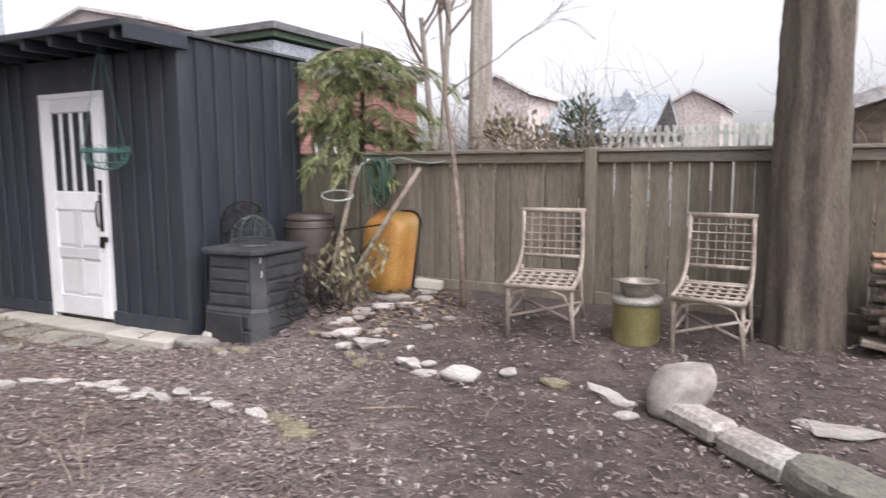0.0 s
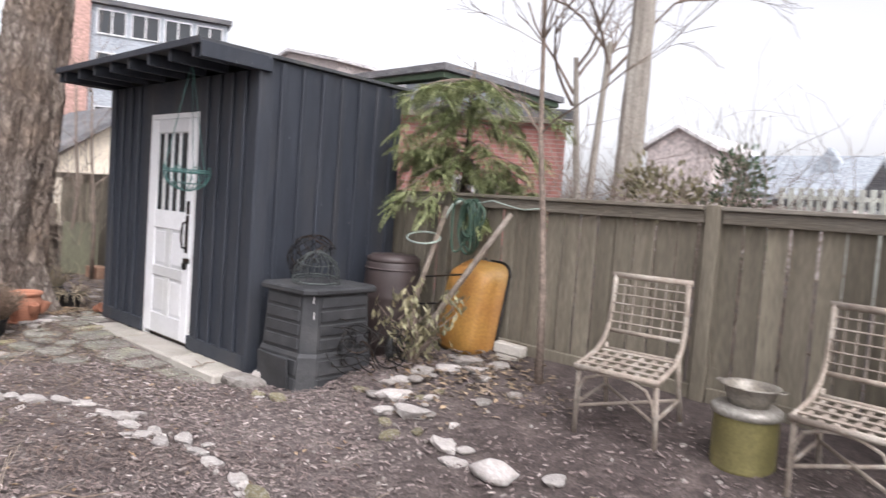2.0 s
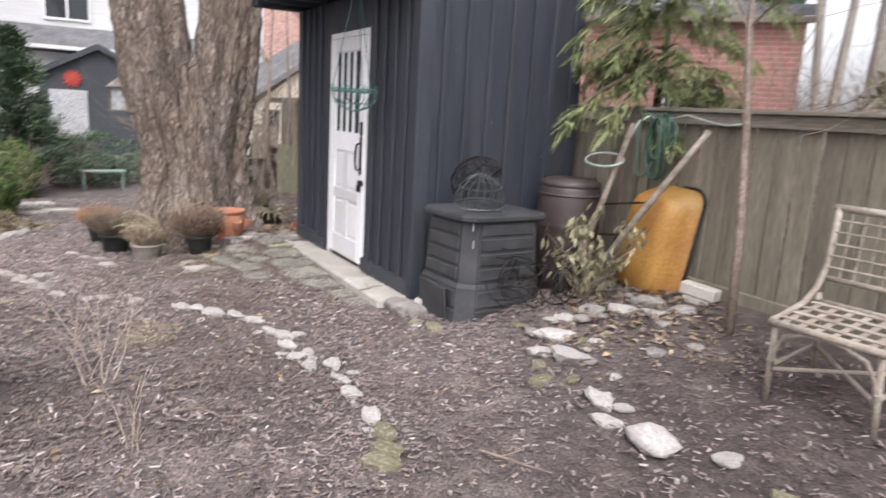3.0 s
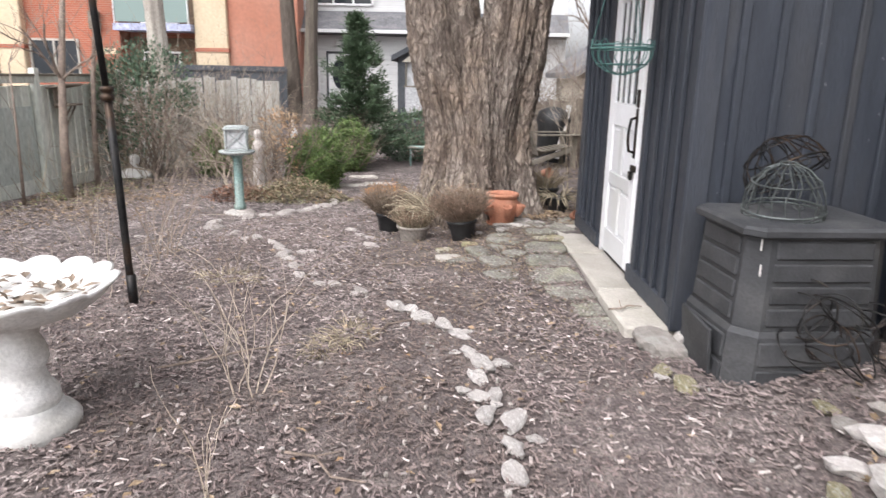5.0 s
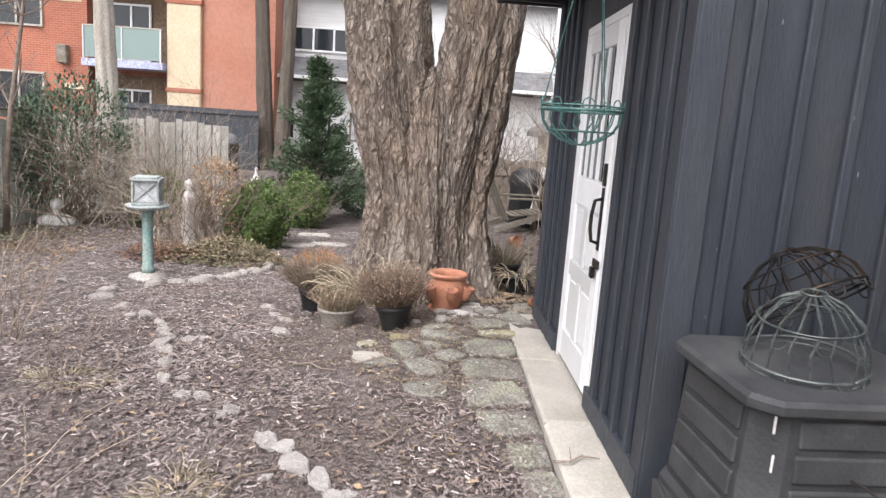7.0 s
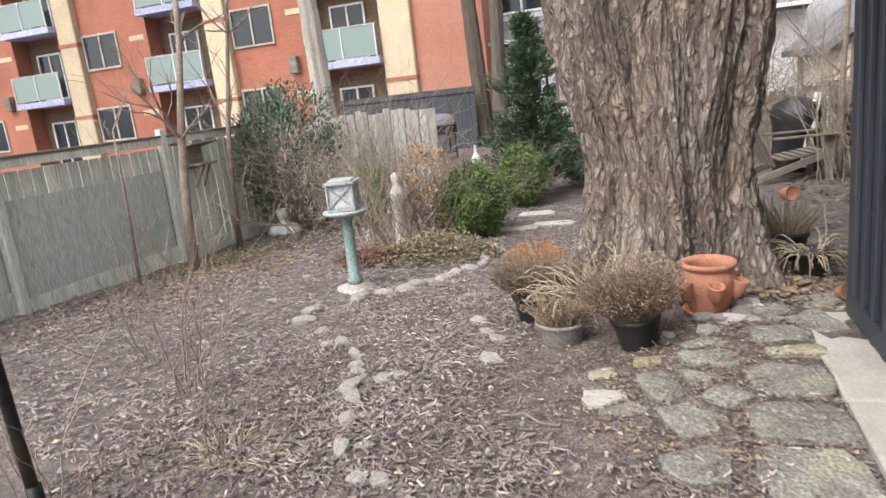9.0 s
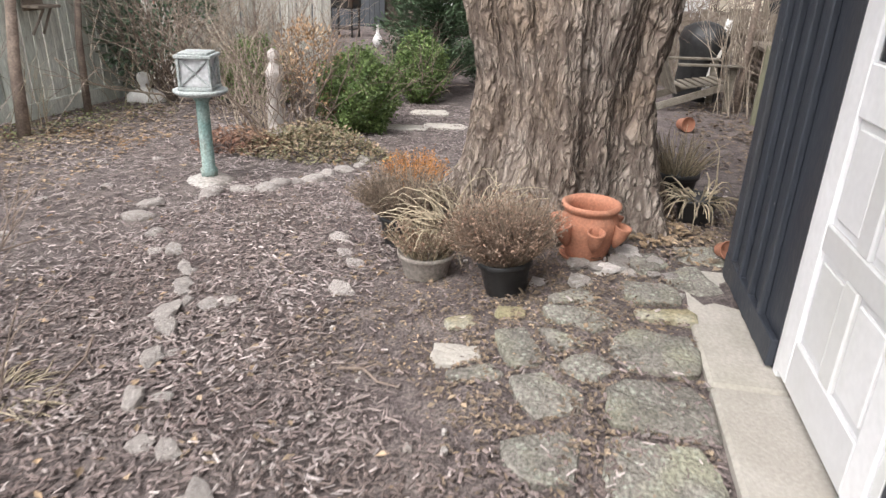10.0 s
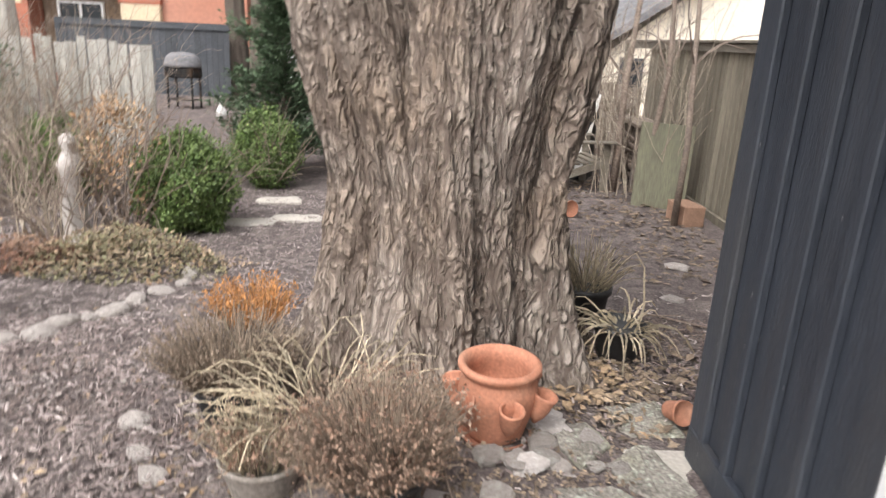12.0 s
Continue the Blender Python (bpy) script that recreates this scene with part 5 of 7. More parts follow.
def iron_pole():
    p = thing("shepherd_hook", "tall black iron garden pole with a collar joint", "garden pole", pose(-5.02, 0.61, gz(-5.02, 0.61)))
    part("shaft", Shape().tube([(0, 0, -0.1), (0.005, -0.01, 0.3), (0.01, -0.015, 0.7), (0.015, -0.03, 1.31)], 0.024, 10), M_IRON, p, "", True)
    part("upper_shaft", Shape().tube([(0.015, -0.03, 1.31), (0.02, -0.06, 1.85), (0.022, -0.075, 2.15), (0.03, -0.02, 2.30), (0.04, 0.10, 2.36), (0.04, 0.22, 2.30), (0.04, 0.25, 2.18)], 0.020, 10), M_IRON, p, "", True)
    part("collar", Shape().lathe([(0.028, 1.28), (0.040, 1.29), (0.040, 1.315), (0.030, 1.32), (0.030, 1.335), (0.042, 1.34), (0.042, 1.36), (0.024, 1.37)], 16, pose(0.015, -0.03, 0)), M_IRON, p, "", True)
    part("foot_sleeve", Shape().tube([(0, 0, -0.05), (0.002, -0.004, 0.20)], 0.030, 10), M_IRON, p, "", True)


iron_pole()


def bird_feeder():
    f = thing("bird_feeder", "grey lantern-shaped bird feeder on a verdigris post", "bird feeder", pose(-8.75, 0.10, -0.19, 0, 0, 14))
    part("foot", Shape().lathe([(0.19, -0.03), (0.185, 0.03), (0.13, 0.055), (0.06, 0.072)], 14, None, lambda r, z, a: (r * (1 + 0.10 * math.sin(a * 3 + 1) + 0.05 * math.sin(a * 5)), z)), M_BOULDER, f, "rough pale stone foot", True)
    sh = Shape()
    sh.lathe([(0.06, 0.07), (0.065, 0.12), (0.048, 0.14), (0.045, 0.66), (0.06, 0.69), (0.09, 0.72)], 16, None, lambda r, z, a: (r * (1 + 0.12 * math.cos(a * 8)), z))
    part("post", sh, M_VERD, f, "fluted verdigris post", True)
    part("tray", Shape().lathe([(0.07, 0.71), (0.18, 0.725), (0.205, 0.745), (0.205, 0.76), (0.18, 0.765), (0.02, 0.76)], 30), M_LANTERN, f, "round grey tray", True)
    part("base_frame", Shape().box((0, 0, 0.778), (0.26, 0.26, 0.025)), M_LANTERN, f)
    part("lid", Shape().box((0, 0, 1.015), (0.275, 0.275, 0.025)).box((0, 0, 1.036), (0.22, 0.22, 0.018)), M_LANTERN, f)
    part("inner_pane", Shape().box((0, 0, 0.897), (0.212, 0.212, 0.212)), M_BLUEPANEL, f, "cloudy panes")
    for sx in (-1, 1):
        for sy in (-1, 1):
            part("corner_post", Shape().box((sx * 0.116, sy * 0.116, 0.897), (0.020, 0.020, 0.215)), M_LANTERN, f)
    for k in range(4):
        for s in (-1, 1):
            part("cross_bar", Shape().box((0, -0.113, 0), (0.29, 0.010, 0.013), pose(0, 0, 0.897, 0, 0, 90 * k) @ pose(0, 0, 0, 0, s * 42, 0), 0.002), M_LANTERN, f)


bird_feeder()


def bust():
    rr = Shape()
    prof = [(0.30, 0.0), (0.31, 0.05), (0.29, 0.11), (0.24, 0.16), (0.15, 0.20), (0.075, 0.23), (0.062, 0.27), (0.085, 0.31), (0.098, 0.36), (0.094, 0.42), (0.065, 0.46), (0.015, 0.475)]
    rr.lathe(prof, 32, Matrix.Identity(4), lambda r, z, a: (r * (1 - 0.45 * math.cos(a) ** 2 if z < 0.22 else 1.0) * (1 + 0.04 * math.sin(a * 3 + z * 9)), z))
    ob = part("bust", rr, M_CASTWHITE, None, "", True)
    ob.matrix_world = pose(-11.83, -2.62, gz(-11.83, -2.62) - 0.01, 0, 0, 14) @ Matrix.Scale(0.84, 4)
    tagged(ob, "pale stone bust standing on the ground by the fence", "statue")


bust()


def garden_statue():
    prof = [(0.15, 0.0), (0.15, 0.06), (0.11, 0.09), (0.095, 0.2), (0.105, 0.36), (0.085, 0.5), (0.10, 0.62), (0.115, 0.70), (0.075, 0.77), (0.05, 0.80), (0.072, 0.85), (0.07, 0.90), (0.02, 0.94)]
    sh = Shape().lathe(prof, 24, None, lambda r, z, a: (r * (0.92 + 0.08 * math.sin(a * 6 + z * 4) * (0.12 < z < 0.6) + 0.12 * math.cos(a * 2) + 0.30 * noise.noise((math.cos(a) * 1.6, math.sin(a) * 1.6, z * 7))), z))
    ob = part("statuette", sh, M_STONEDULL, None, "", True)
    ob.matrix_world = pose(-10.68, -0.22, gz(-10.68, -0.22) - 0.01)
    tagged(ob, "small weathered white garden figure among bare stems", "statue")


garden_statue()


def fence_perch():
    p = thing("bird_house", "weathered wooden bird table fixed to the fence", "bird house", pose(-10.7, -3.08, 1.0))
    part("roof", Shape().box((0.0, 0.14, 0.18), (0.50, 0.26, 0.03), pose(0, 0, 0, 12)), M_OLDWOOD, p)
    part("back_board", Shape().box((0, 0.02, 0.05), (0.30, 0.02, 0.30)), M_OLDWOOD, p)
    part("tray", Shape().box((0, 0.13, -0.05), (0.34, 0.22, 0.03)), M_OLDWOOD, p)
    part("bracket", Shape().tube([(-0.08, 0.03, -0.35), (-0.05, 0.20, -0.07)], 0.015, 6).tube([(0.08, 0.03, -0.35), (0.05, 0.20, -0.07)], 0.015, 6), M_OLDWOOD, p)


fence_perch()


# ---- pots ----
def pot_shape(r, h, rim=0.012):
    return Shape().lathe([(r * 0.72, 0.0), (r * 0.76, 0.01), (r * 0.95, h * 0.8), (r * 0.97, h * 0.82), (r * 1.04, h * 0.83), (r * 1.06, h), (r * 1.0, h), (r * 0.94, h * 0.9), (r * 0.05, h * 0.88)], 28)


def stems(sh, n, r0, height, spread, seed, z0=0.0, thick=0.0022, curl=0.3, heads=0.0, head_shape=None, droop=0.0):
    """A tuft of thin curving stems, with small dried heads or leaves along them."""
    rr = random.Random(seed)
    for i in range(n):
        a, r = rr.uniform(0, 2 * math.pi), r0 * math.sqrt(rr.random())
        p = Vector((r * math.cos(a), r * math.sin(a), z0))
        a2 = a + rr.uniform(-0.6, 0.6)
        out = spread * rr.random() ** 0.6
        d = Vector((math.cos(a2) * out, math.sin(a2) * out, 1)).normalized()
        ln = height * rr.uniform(0.55, 1.05) * (1 - 0.15 * out)
        pts = [p.copy()]
        for k in range(5):
            d = (d + Vector((rr.uniform(-1, 1) * curl, rr.uniform(-1, 1) * curl, rr.uniform(-1, 1) * curl - droop * k)) * 0.35).normalized()
            p = p + d * ln / 5
            pts.append(p.copy())
        sh.tube(pts, [thick, thick, thick, thick * 0.8, thick * 0.7, thick * 0.5], 3, cap=False)
        if head_shape is not None:
            for k in range(rr.randint(3, 10) if heads else 0):
                q = pts[rr.randint(2, 5)] + Vector((rr.uniform(-1, 1), rr.uniform(-1, 1), rr.uniform(-1, 1))) * 0.012
                head_shape.leaf(q, (rr.uniform(-1, 1), rr.uniform(-1, 1), rr.uniform(-0.3, 1)), (rr.uniform(-1, 1), rr.uniform(-1, 1), 1), heads * rr.uniform(0.6, 1.3), heads * 0.6)


def potted_dry(x, y, r, h, pot_mat, label, n, height, spread, seed, stem_mat, heads, head_mat, droop=0.0, thick=0.0022, curl=0.3, tilt=(0, 0)):
    p = thing("flower_pot", label, "flower pot", pose(x, y, gz(x, y) - 0.01, *tilt))
    part("pot", pot_shape(r, h), pot_mat, p, "", True)
    st, hd = Shape(), Shape()
    stems(st, n, r * 0.8, height, spread, seed, h * 0.85, thick, curl, heads, hd, droop)
    tagged(part("dead_growth", st, stem_mat, p, "tangle of dead stems"), kind="stuff")
    if hd.f:
        tagged(part("withered_growth", hd, head_mat, p, "withered leaves and seed heads"), kind="stuff")
    return p


potted_dry(-7.13, 2.74, 0.135, 0.20, M_POTBLACK, "black plastic pot with a dense dried brown plant", 1500, 0.37, 1.0, 21, M_DRY, 0.016, M_SEED, 0.08, tilt=(6, 0))
potted_dry(-7.38, 2.25, 0.155, 0.17, M_POTGREY, "stone-grey bowl pot with straw-coloured dead stems", 260, 0.24, 0.8, 22, M_STRAW, 0.018, M_SEED, 0.08, 0.003, 0.5)
potted_dry(-7.86, 1.98, 0.15, 0.22, M_POTBLACK, "black pot with a rounded grey-brown dried plant", 1100, 0.38, 1.2, 23, M_DRY, 0.014, M_DRY, 0.06)
potted_dry(-8.62, 1.86, 0.13, 0.20, M_POTBLACK, "black pot with rust-orange dried flowers", 420, 0.30, 1.0, 24, M_RUST, 0.020, M_RUST, 0.05)
potted_dry(-8.42, 3.80, 0.13, 0.20, M_POTBLACK, "black pot trailing long bleached dead leaves", 60, 0.46, 3.2, 25, M_STRAW, 0.0, M_DRY, 0.55, 0.006, 0.5)
potted_dry(-8.95, 3.72, 0.15, 0.24, M_POTBLACK, "dark pot with wiry dead grass", 160, 0.36, 0.9, 26, M_STRAW, 0.0, M_DRY, 0.12, 0.003)

straws = Shape()
stems(straws, 110, 0.24, 0.50, 2.4, 31, 0.30, 0.0036, 0.9, 0.0, None, 0.34)
sb = part("trailing_stalks", straws, M_STRAW)
sb.matrix_world = pose(-7.48, 2.44, gz(-7.48, 2.44) - 0.02)
tagged(sb, "loose pale trailing stalks over the pots", "dead plant", kind="stuff")


def strawberry_pot():
    x, y = -7.62, 3.125
    p = thing("strawberry_pot", "terracotta strawberry pot with open side pockets", "flower pot", pose(x, y, gz(x, y) - 0.012, 0, 0, 12) @ Matrix.Diagonal((0.93, 0.93, 0.88, 1)))
    part("saucer", Shape().lathe([(0.11, 0.0), (0.15, 0.004), (0.165, 0.03), (0.158, 0.034), (0.14, 0.012), (0.02, 0.01)], 36), M_TERRA, p, "", True)
    part("jar", Shape().lathe([(0.118, 0.012), (0.124, 0.03), (0.142, 0.10), (0.160, 0.17), (0.170, 0.23), (0.166, 0.275), (0.153, 0.305), (0.151, 0.32), (0.166, 0.330), (0.178, 0.347), (0.176, 0.364), (0.163, 0.371), (0.148, 0.364), (0.136, 0.33), (0.14, 0.29), (0.152, 0.24), (0.148, 0.15), (0.02, 0.13)], 44), M_TERRA, p, "", True)
    for i in range(6):
        m = pose(0, 0, 0, 0, 0, 60 * i - 60) @ pose(0.192, 0, 0.200, 0, 16) @ Matrix.Diagonal((1.02, 1.02, 1.0, 1))
        pk = part("pocket", Shape().lathe([(0.010, -0.10), (0.030, -0.06), (0.042, -0.02), (0.046, 0.02), (0.052, 0.042), (0.052, 0.052), (0.045, 0.054), (0.040, 0.045), (0.036, 0.0), (0.026, -0.03), (0.004, -0.035)], 20, m), M_TERRA, p, "", True)
        part("soil", Shape().lathe([(0.002, -0.022), (0.028, -0.022), (0.028, -0.019), (0.002, -0.017)], 14, m), M_GROUND, pk)


strawberry_pot()
small_pot = part("toppled_pot", pot_shape(0.05, 0.10), M_TERRA, None, "", True)
small_pot.matrix_world = pose(-7.74, 3.855, 0.10, 10, 70, 30)
tagged(small_pot, "small terracotta pot lying by the shed corner", "flower pot")


fallen = part("toppled_pot", pot_shape(0.08, 0.15), M_TERRA, None, "", True)
fallen.matrix_world = pose(-11.9, 4.06, gz(-11.9, 4.06) + 0.06, 12, 82, 40)
tagged(fallen, "terracotta pot lying on its side behind the maple", "flower pot")


# ---- stones ----
def rock_mesh(seed, material, subdiv=2, rough=0.35, flat=False):
    bm = bmesh.new()
    bmesh.ops.create_icosphere(bm, subdivisions=subdiv, radius=1.0)
    for v in bm.verts:
        n1 = noise.noise(v.co * 1.1 + Vector((seed * 7.3, 0, 0)))
        n2 = noise.noise(v.co * 2.7 + Vector((0, seed * 3.1, 0)))
        v.co *= 1 + rough * n1 + rough * 0.4 * n2
        if flat and v.co.z > 0.45:
            v.co.z = 0.45 + (v.co.z - 0.45) * 0.15 + n2 * 0.05
    me = bpy.data.meshes.new("stone")
    bm.to_mesh(me)
    bm.free()
    me.materials.append(material)
    me.polygons.foreach_set("use_smooth", [not flat] * len(me.polygons))
    return me


ROUND = [rock_mesh(i, M_STONE) for i in range(6)]
CHIPPED = [rock_mesh(i + 10, M_STONE, 2, 0.62, True) for i in range(6)]
DULL = [rock_mesh(i + 50, M_STONEDULL, 2, 0.55, True) for i in range(4)]
DULLROUND = [rock_mesh(i + 70, M_STONEDULL) for i in range(5)]
FLATS = [rock_mesh(i + 30, M_BOULDER, 2, 0.4, True) for i in range(2)]
YELLOW = [rock_mesh(i + 20, M_STONEY, 2, 0.45, True) for i in range(3)]


def stone(x, y, sx, sy, sz, kind, i=0, rz=0.0, name="stone", label="pale limestone edging stone set in the mulch", group="", dz=0.0):
    me = kind[i % len(kind)]
    ob = new(name, me)
    ob.matrix_world = pose(x, y, gz(x, y) + sz * 0.30 + dz, 0, 0, rz) @ Matrix.Diagonal((sx, sy, sz, 1))
    return tagged(ob, label, "stone", group)


rs = random.Random(17)
# the curving line of pale edging stones along the bed
EDGE = ((-7.25, 0.74), (-7.04, 0.95), (-6.83, 1.07), (-6.64, 1.21), (-6.50, 1.19), (-6.36, 1.30), (-6.11, 1.38), (-5.82, 1.50), (-5.58, 1.80), (-5.42, 2.02), (-5.06, 2.30), (-4.86, 2.48), (-4.72, 2.62), (-4.60, 2.70), (-4.34, 2.76), (-4.20, 2.83), (-4.03, 2.80), (-3.85, 2.88), (-3.60, 2.95), (-3.66, 2.83), (-3.40, 2.93), (-3.20, 2.92), (-2.90, 2.91))
for i, (x, y) in enumerate(EDGE):
    s = rs.uniform(0.042, 0.075)
    a, b = EDGE[max(i - 1, 0)], EDGE[min(i + 1, len(EDGE) - 1)]
    way = math.degrees(math.atan2(b[1] - a[1], b[0] - a[0]))
    stone(x, y, s * rs.uniform(1.1, 1.5), s * rs.uniform(0.55, 0.85), s * 0.55, CHIPPED if x > -5.2 else DULL, i, way + rs.uniform(-22, 22), group="edging stones of the bed", dz=0.012)
    for q in range(rs.choice((0, 1, 1))):
        s2 = rs.uniform(0.025, 0.05)
        stone(x + rs.uniform(-0.14, 0.14), y + rs.uniform(-0.12, 0.12), s2 * 1.3, s2, s2 * 0.45, CHIPPED if x > -5.2 else DULL, i + 2 + q, rs.uniform(0, 180), group="edging stones of the bed", dz=0.012)
for i, (x, y) in enumerate(((-2.70, 2.91), (-2.55, 2.85), (-2.46, 2.78))):
    stone(x, y, 0.09, 0.06, 0.05, YELLOW, i, 20 * i, label="mossy yellow stone at the end of the bed edging", group="mossy edging stones")
# the row by the bird feeder
for i, (x, y) in enumerate(((-8.42, 0.30), (-8.60, 0.46), (-8.69, 0.63), (-8.88, 0.66), (-8.97, 0.76), (-9.10, 0.85), (-9.33, 0.88), (-9.53, 0.96), (-9.74, 1.04), (-9.96, 1.0), (-8.05, 0.05), (-7.75, 0.15), (-7.5, 0.45))):
    s = rs.uniform(0.055, 0.098)
    stone(x, y, s * rs.uniform(1.0, 1.4), s * 0.85, s * 0.55, DULLROUND, i, rs.uniform(0, 180), label="rounded pale stone edging the feeder bed", group="rounded edging stones")
# border stones towards the chairs
for i, (x, y, s, k) in enumerate(((-2.05, 3.97, 0.138, 0), (-2.48, 4.02, 0.085, 1), (-2.35, 4.06, 0.055, 0), (-2.29, 3.90, 0.065, 1), (-2.62, 4.25, 0.04, 1), (-1.75, 4.10, 0.065, 1), (-2.96, 4.20, 0.105, 1), (-2.84, 3.90, 0.06, 2), (-3.14, 4.12, 0.075, 1), (-3.25, 4.32, 0.10, 1), (-3.42, 4.52, 0.08, 1), (-3.30, 4.90, 0.095, 1), (-3.12, 5.02, 0.08, 1), (-3.02, 4.02, 0.05, 2), (-0.88, 3.78, 0.065, 0), (-0.90, 3.95, 0.04, 0), (-3.02, 4.45, 0.05, 1), (-2.75, 4.05, 0.045, 2), (-1.40, 4.04, 0.085, 2), (-3.9, 3.78, 0.07, 2), (-4.08, 3.72, 0.06, 2), (-4.0, 3.70, 0.045, 1))):
    kind = (ROUND, CHIPPED, YELLOW)[k]
    stone(x, y, s * rs.uniform(1.05, 1.3), s * 0.8, s * (0.42 if k == 0 else 0.55), kind, i, rs.uniform(0, 180), label=("smooth pale rounded stone on the mulch", "rough pale stone on the mulch", "mossy yellowish stone on the mulch")[k], group="border stones")
stone(-1.05, 4.00, 0.20, 0.065, 0.05, CHIPPED, 2, -38, label="long narrow pale stone lying in the mulch")
for i in range(16):
    x, y = -3.15 + rs.gauss(0, 0.34), 4.50 + rs.gauss(0, 0.26)
    s = rs.uniform(0.025, 0.065)
    stone(x, y, s * rs.uniform(1.0, 1.4), s, s * 0.55, (DULL, FLATS, FLATS, YELLOW)[i % 4], i, rs.uniform(0, 180), label="small rough stone among dead leaves", group="rubble round the shrub", dz=0.006)
for i, (x, y, s) in enumerate(((-3.30, 5.12, 0.10), (-3.05, 5.20, 0.08), (-3.42, 4.74, 0.08))):
    stone(x, y, s * 1.2, s, s * 0.6, FLATS, i, 50 * i, "rock", "rough grey rock at the fence foot")
for i in range(14):
    x, y = -7.42 + rs.gauss(0, 0.22), 3.32 + rs.gauss(0, 0.14)
    s = rs.uniform(0.028, 0.06)
    stone(x, y, s * rs.uniform(1.0, 1.4), s, s * 0.6, (FLATS, CHIPPED, FLATS)[i % 3], i, rs.uniform(0, 180), label="small broken stone between the flagstones", group="rubble by the flagstones", dz=0.006)
boulder = new("boulder", rock_mesh(41, M_BOULDER, 3, 0.22))
boulder.matrix_world = pose(-0.63, 3.98, 0.20, 0, -34, 15) @ Matrix.Diagonal((0.225, 0.165, 0.150, 1))
tagged(boulder, "large grey rounded boulder with a lighter top", "boulder")
for x, y, ln, w, turn in ((-0.50, 3.80, 0.44, 0.20, -40), (-0.16, 3.53, 0.42, 0.21, -37)):
    kerb = part("stone_slab", Shape().box((0, 0, 0), (ln, w, 0.12), None, 0.03), M_BOULDER)
    kerb.matrix_world = pose(x, y, gz(x, y) + 0.045, rs.uniform(-4, 4), rs.uniform(-3, 3), turn)
    tagged(kerb, "worn grey stone slab edging the mulch", "stone slab", "edging slabs")
block = new("stone_block", rock_mesh(55, M_FLAG, 3, 0.25, True))
block.matrix_world = pose(0.20, 3.30, 0.08, 0, 0, -40) @ Matrix.Diagonal((0.30, 0.18, 0.16, 1))
tagged(block, "rough mossy stone block at the bed edge", "stone block")
stone(0.20, 4.05, 0.22, 0.15, 0.022, FLATS, 0, 10, "flat_stone", "flat pinkish-grey stone lying in the mulch")
stone(0.62, 4.45, 0.24, 0.14, 0.024, FLATS, 1, 30, "flat_stone", "flat pinkish-grey stone lying in the mulch")
stone(-4.45, 3.81, 0.18, 0.12, 0.10, [rock_mesh(61, M_BOULDER, 3, 0.4, True)], 0, 15, "rock", "mossy grey rock beside the shed step")
stone(-4.42, 3.93, 0.07, 0.05, 0.08, CHIPPED, 1, 40, "rock", "pale rock beside the shed step", dz=0.04)
for i, (x, y, s) in enumerate(((-7.02, 1.87, 0.10), (-7.41, 1.82, 0.08), (-7.80, 1.57, 0.10), (-6.73, 1.40, 0.07), (-7.55, 1.70, 0.07), (-8.35, -0.55, 0.07), (-9.3, -0.75, 0.06), (-7.9, -0.75, 0.05), (-7.2, -0.4, 0.05), (-9.0, -1.1, 0.06), (-9.0, 4.6, 0.10), (-9.4, 4.4, 0.09), (-10.2, 4.7, 0.11), (-7.54, 3.50, 0.08), (-7.35, 3.35, 0.06))):
    stone(x, y, s * 0.9, s * 0.62, s * 0.42, DULL, i, rs.uniform(0, 180), label="weathered pale stone lying on the ground")


def clip_half(poly, nx, ny, c):
    """The part of a polygon on the near side of the line nx*x + ny*y = c."""
    out = []
    for k in range(len(poly)):
        p, q = poly[k], poly[(k + 1) % len(poly)]
        dp, dq = nx * p[0] + ny * p[1] - c, nx * q[0] + ny * q[1] - c
        if dp <= 0:
            out.append(p)
        if (dp < 0 < dq) or (dq < 0 < dp):
            u = dp / (dp - dq)
            out.append((p[0] + (q[0] - p[0]) * u, p[1] + (q[1] - p[1]) * u))
    return out


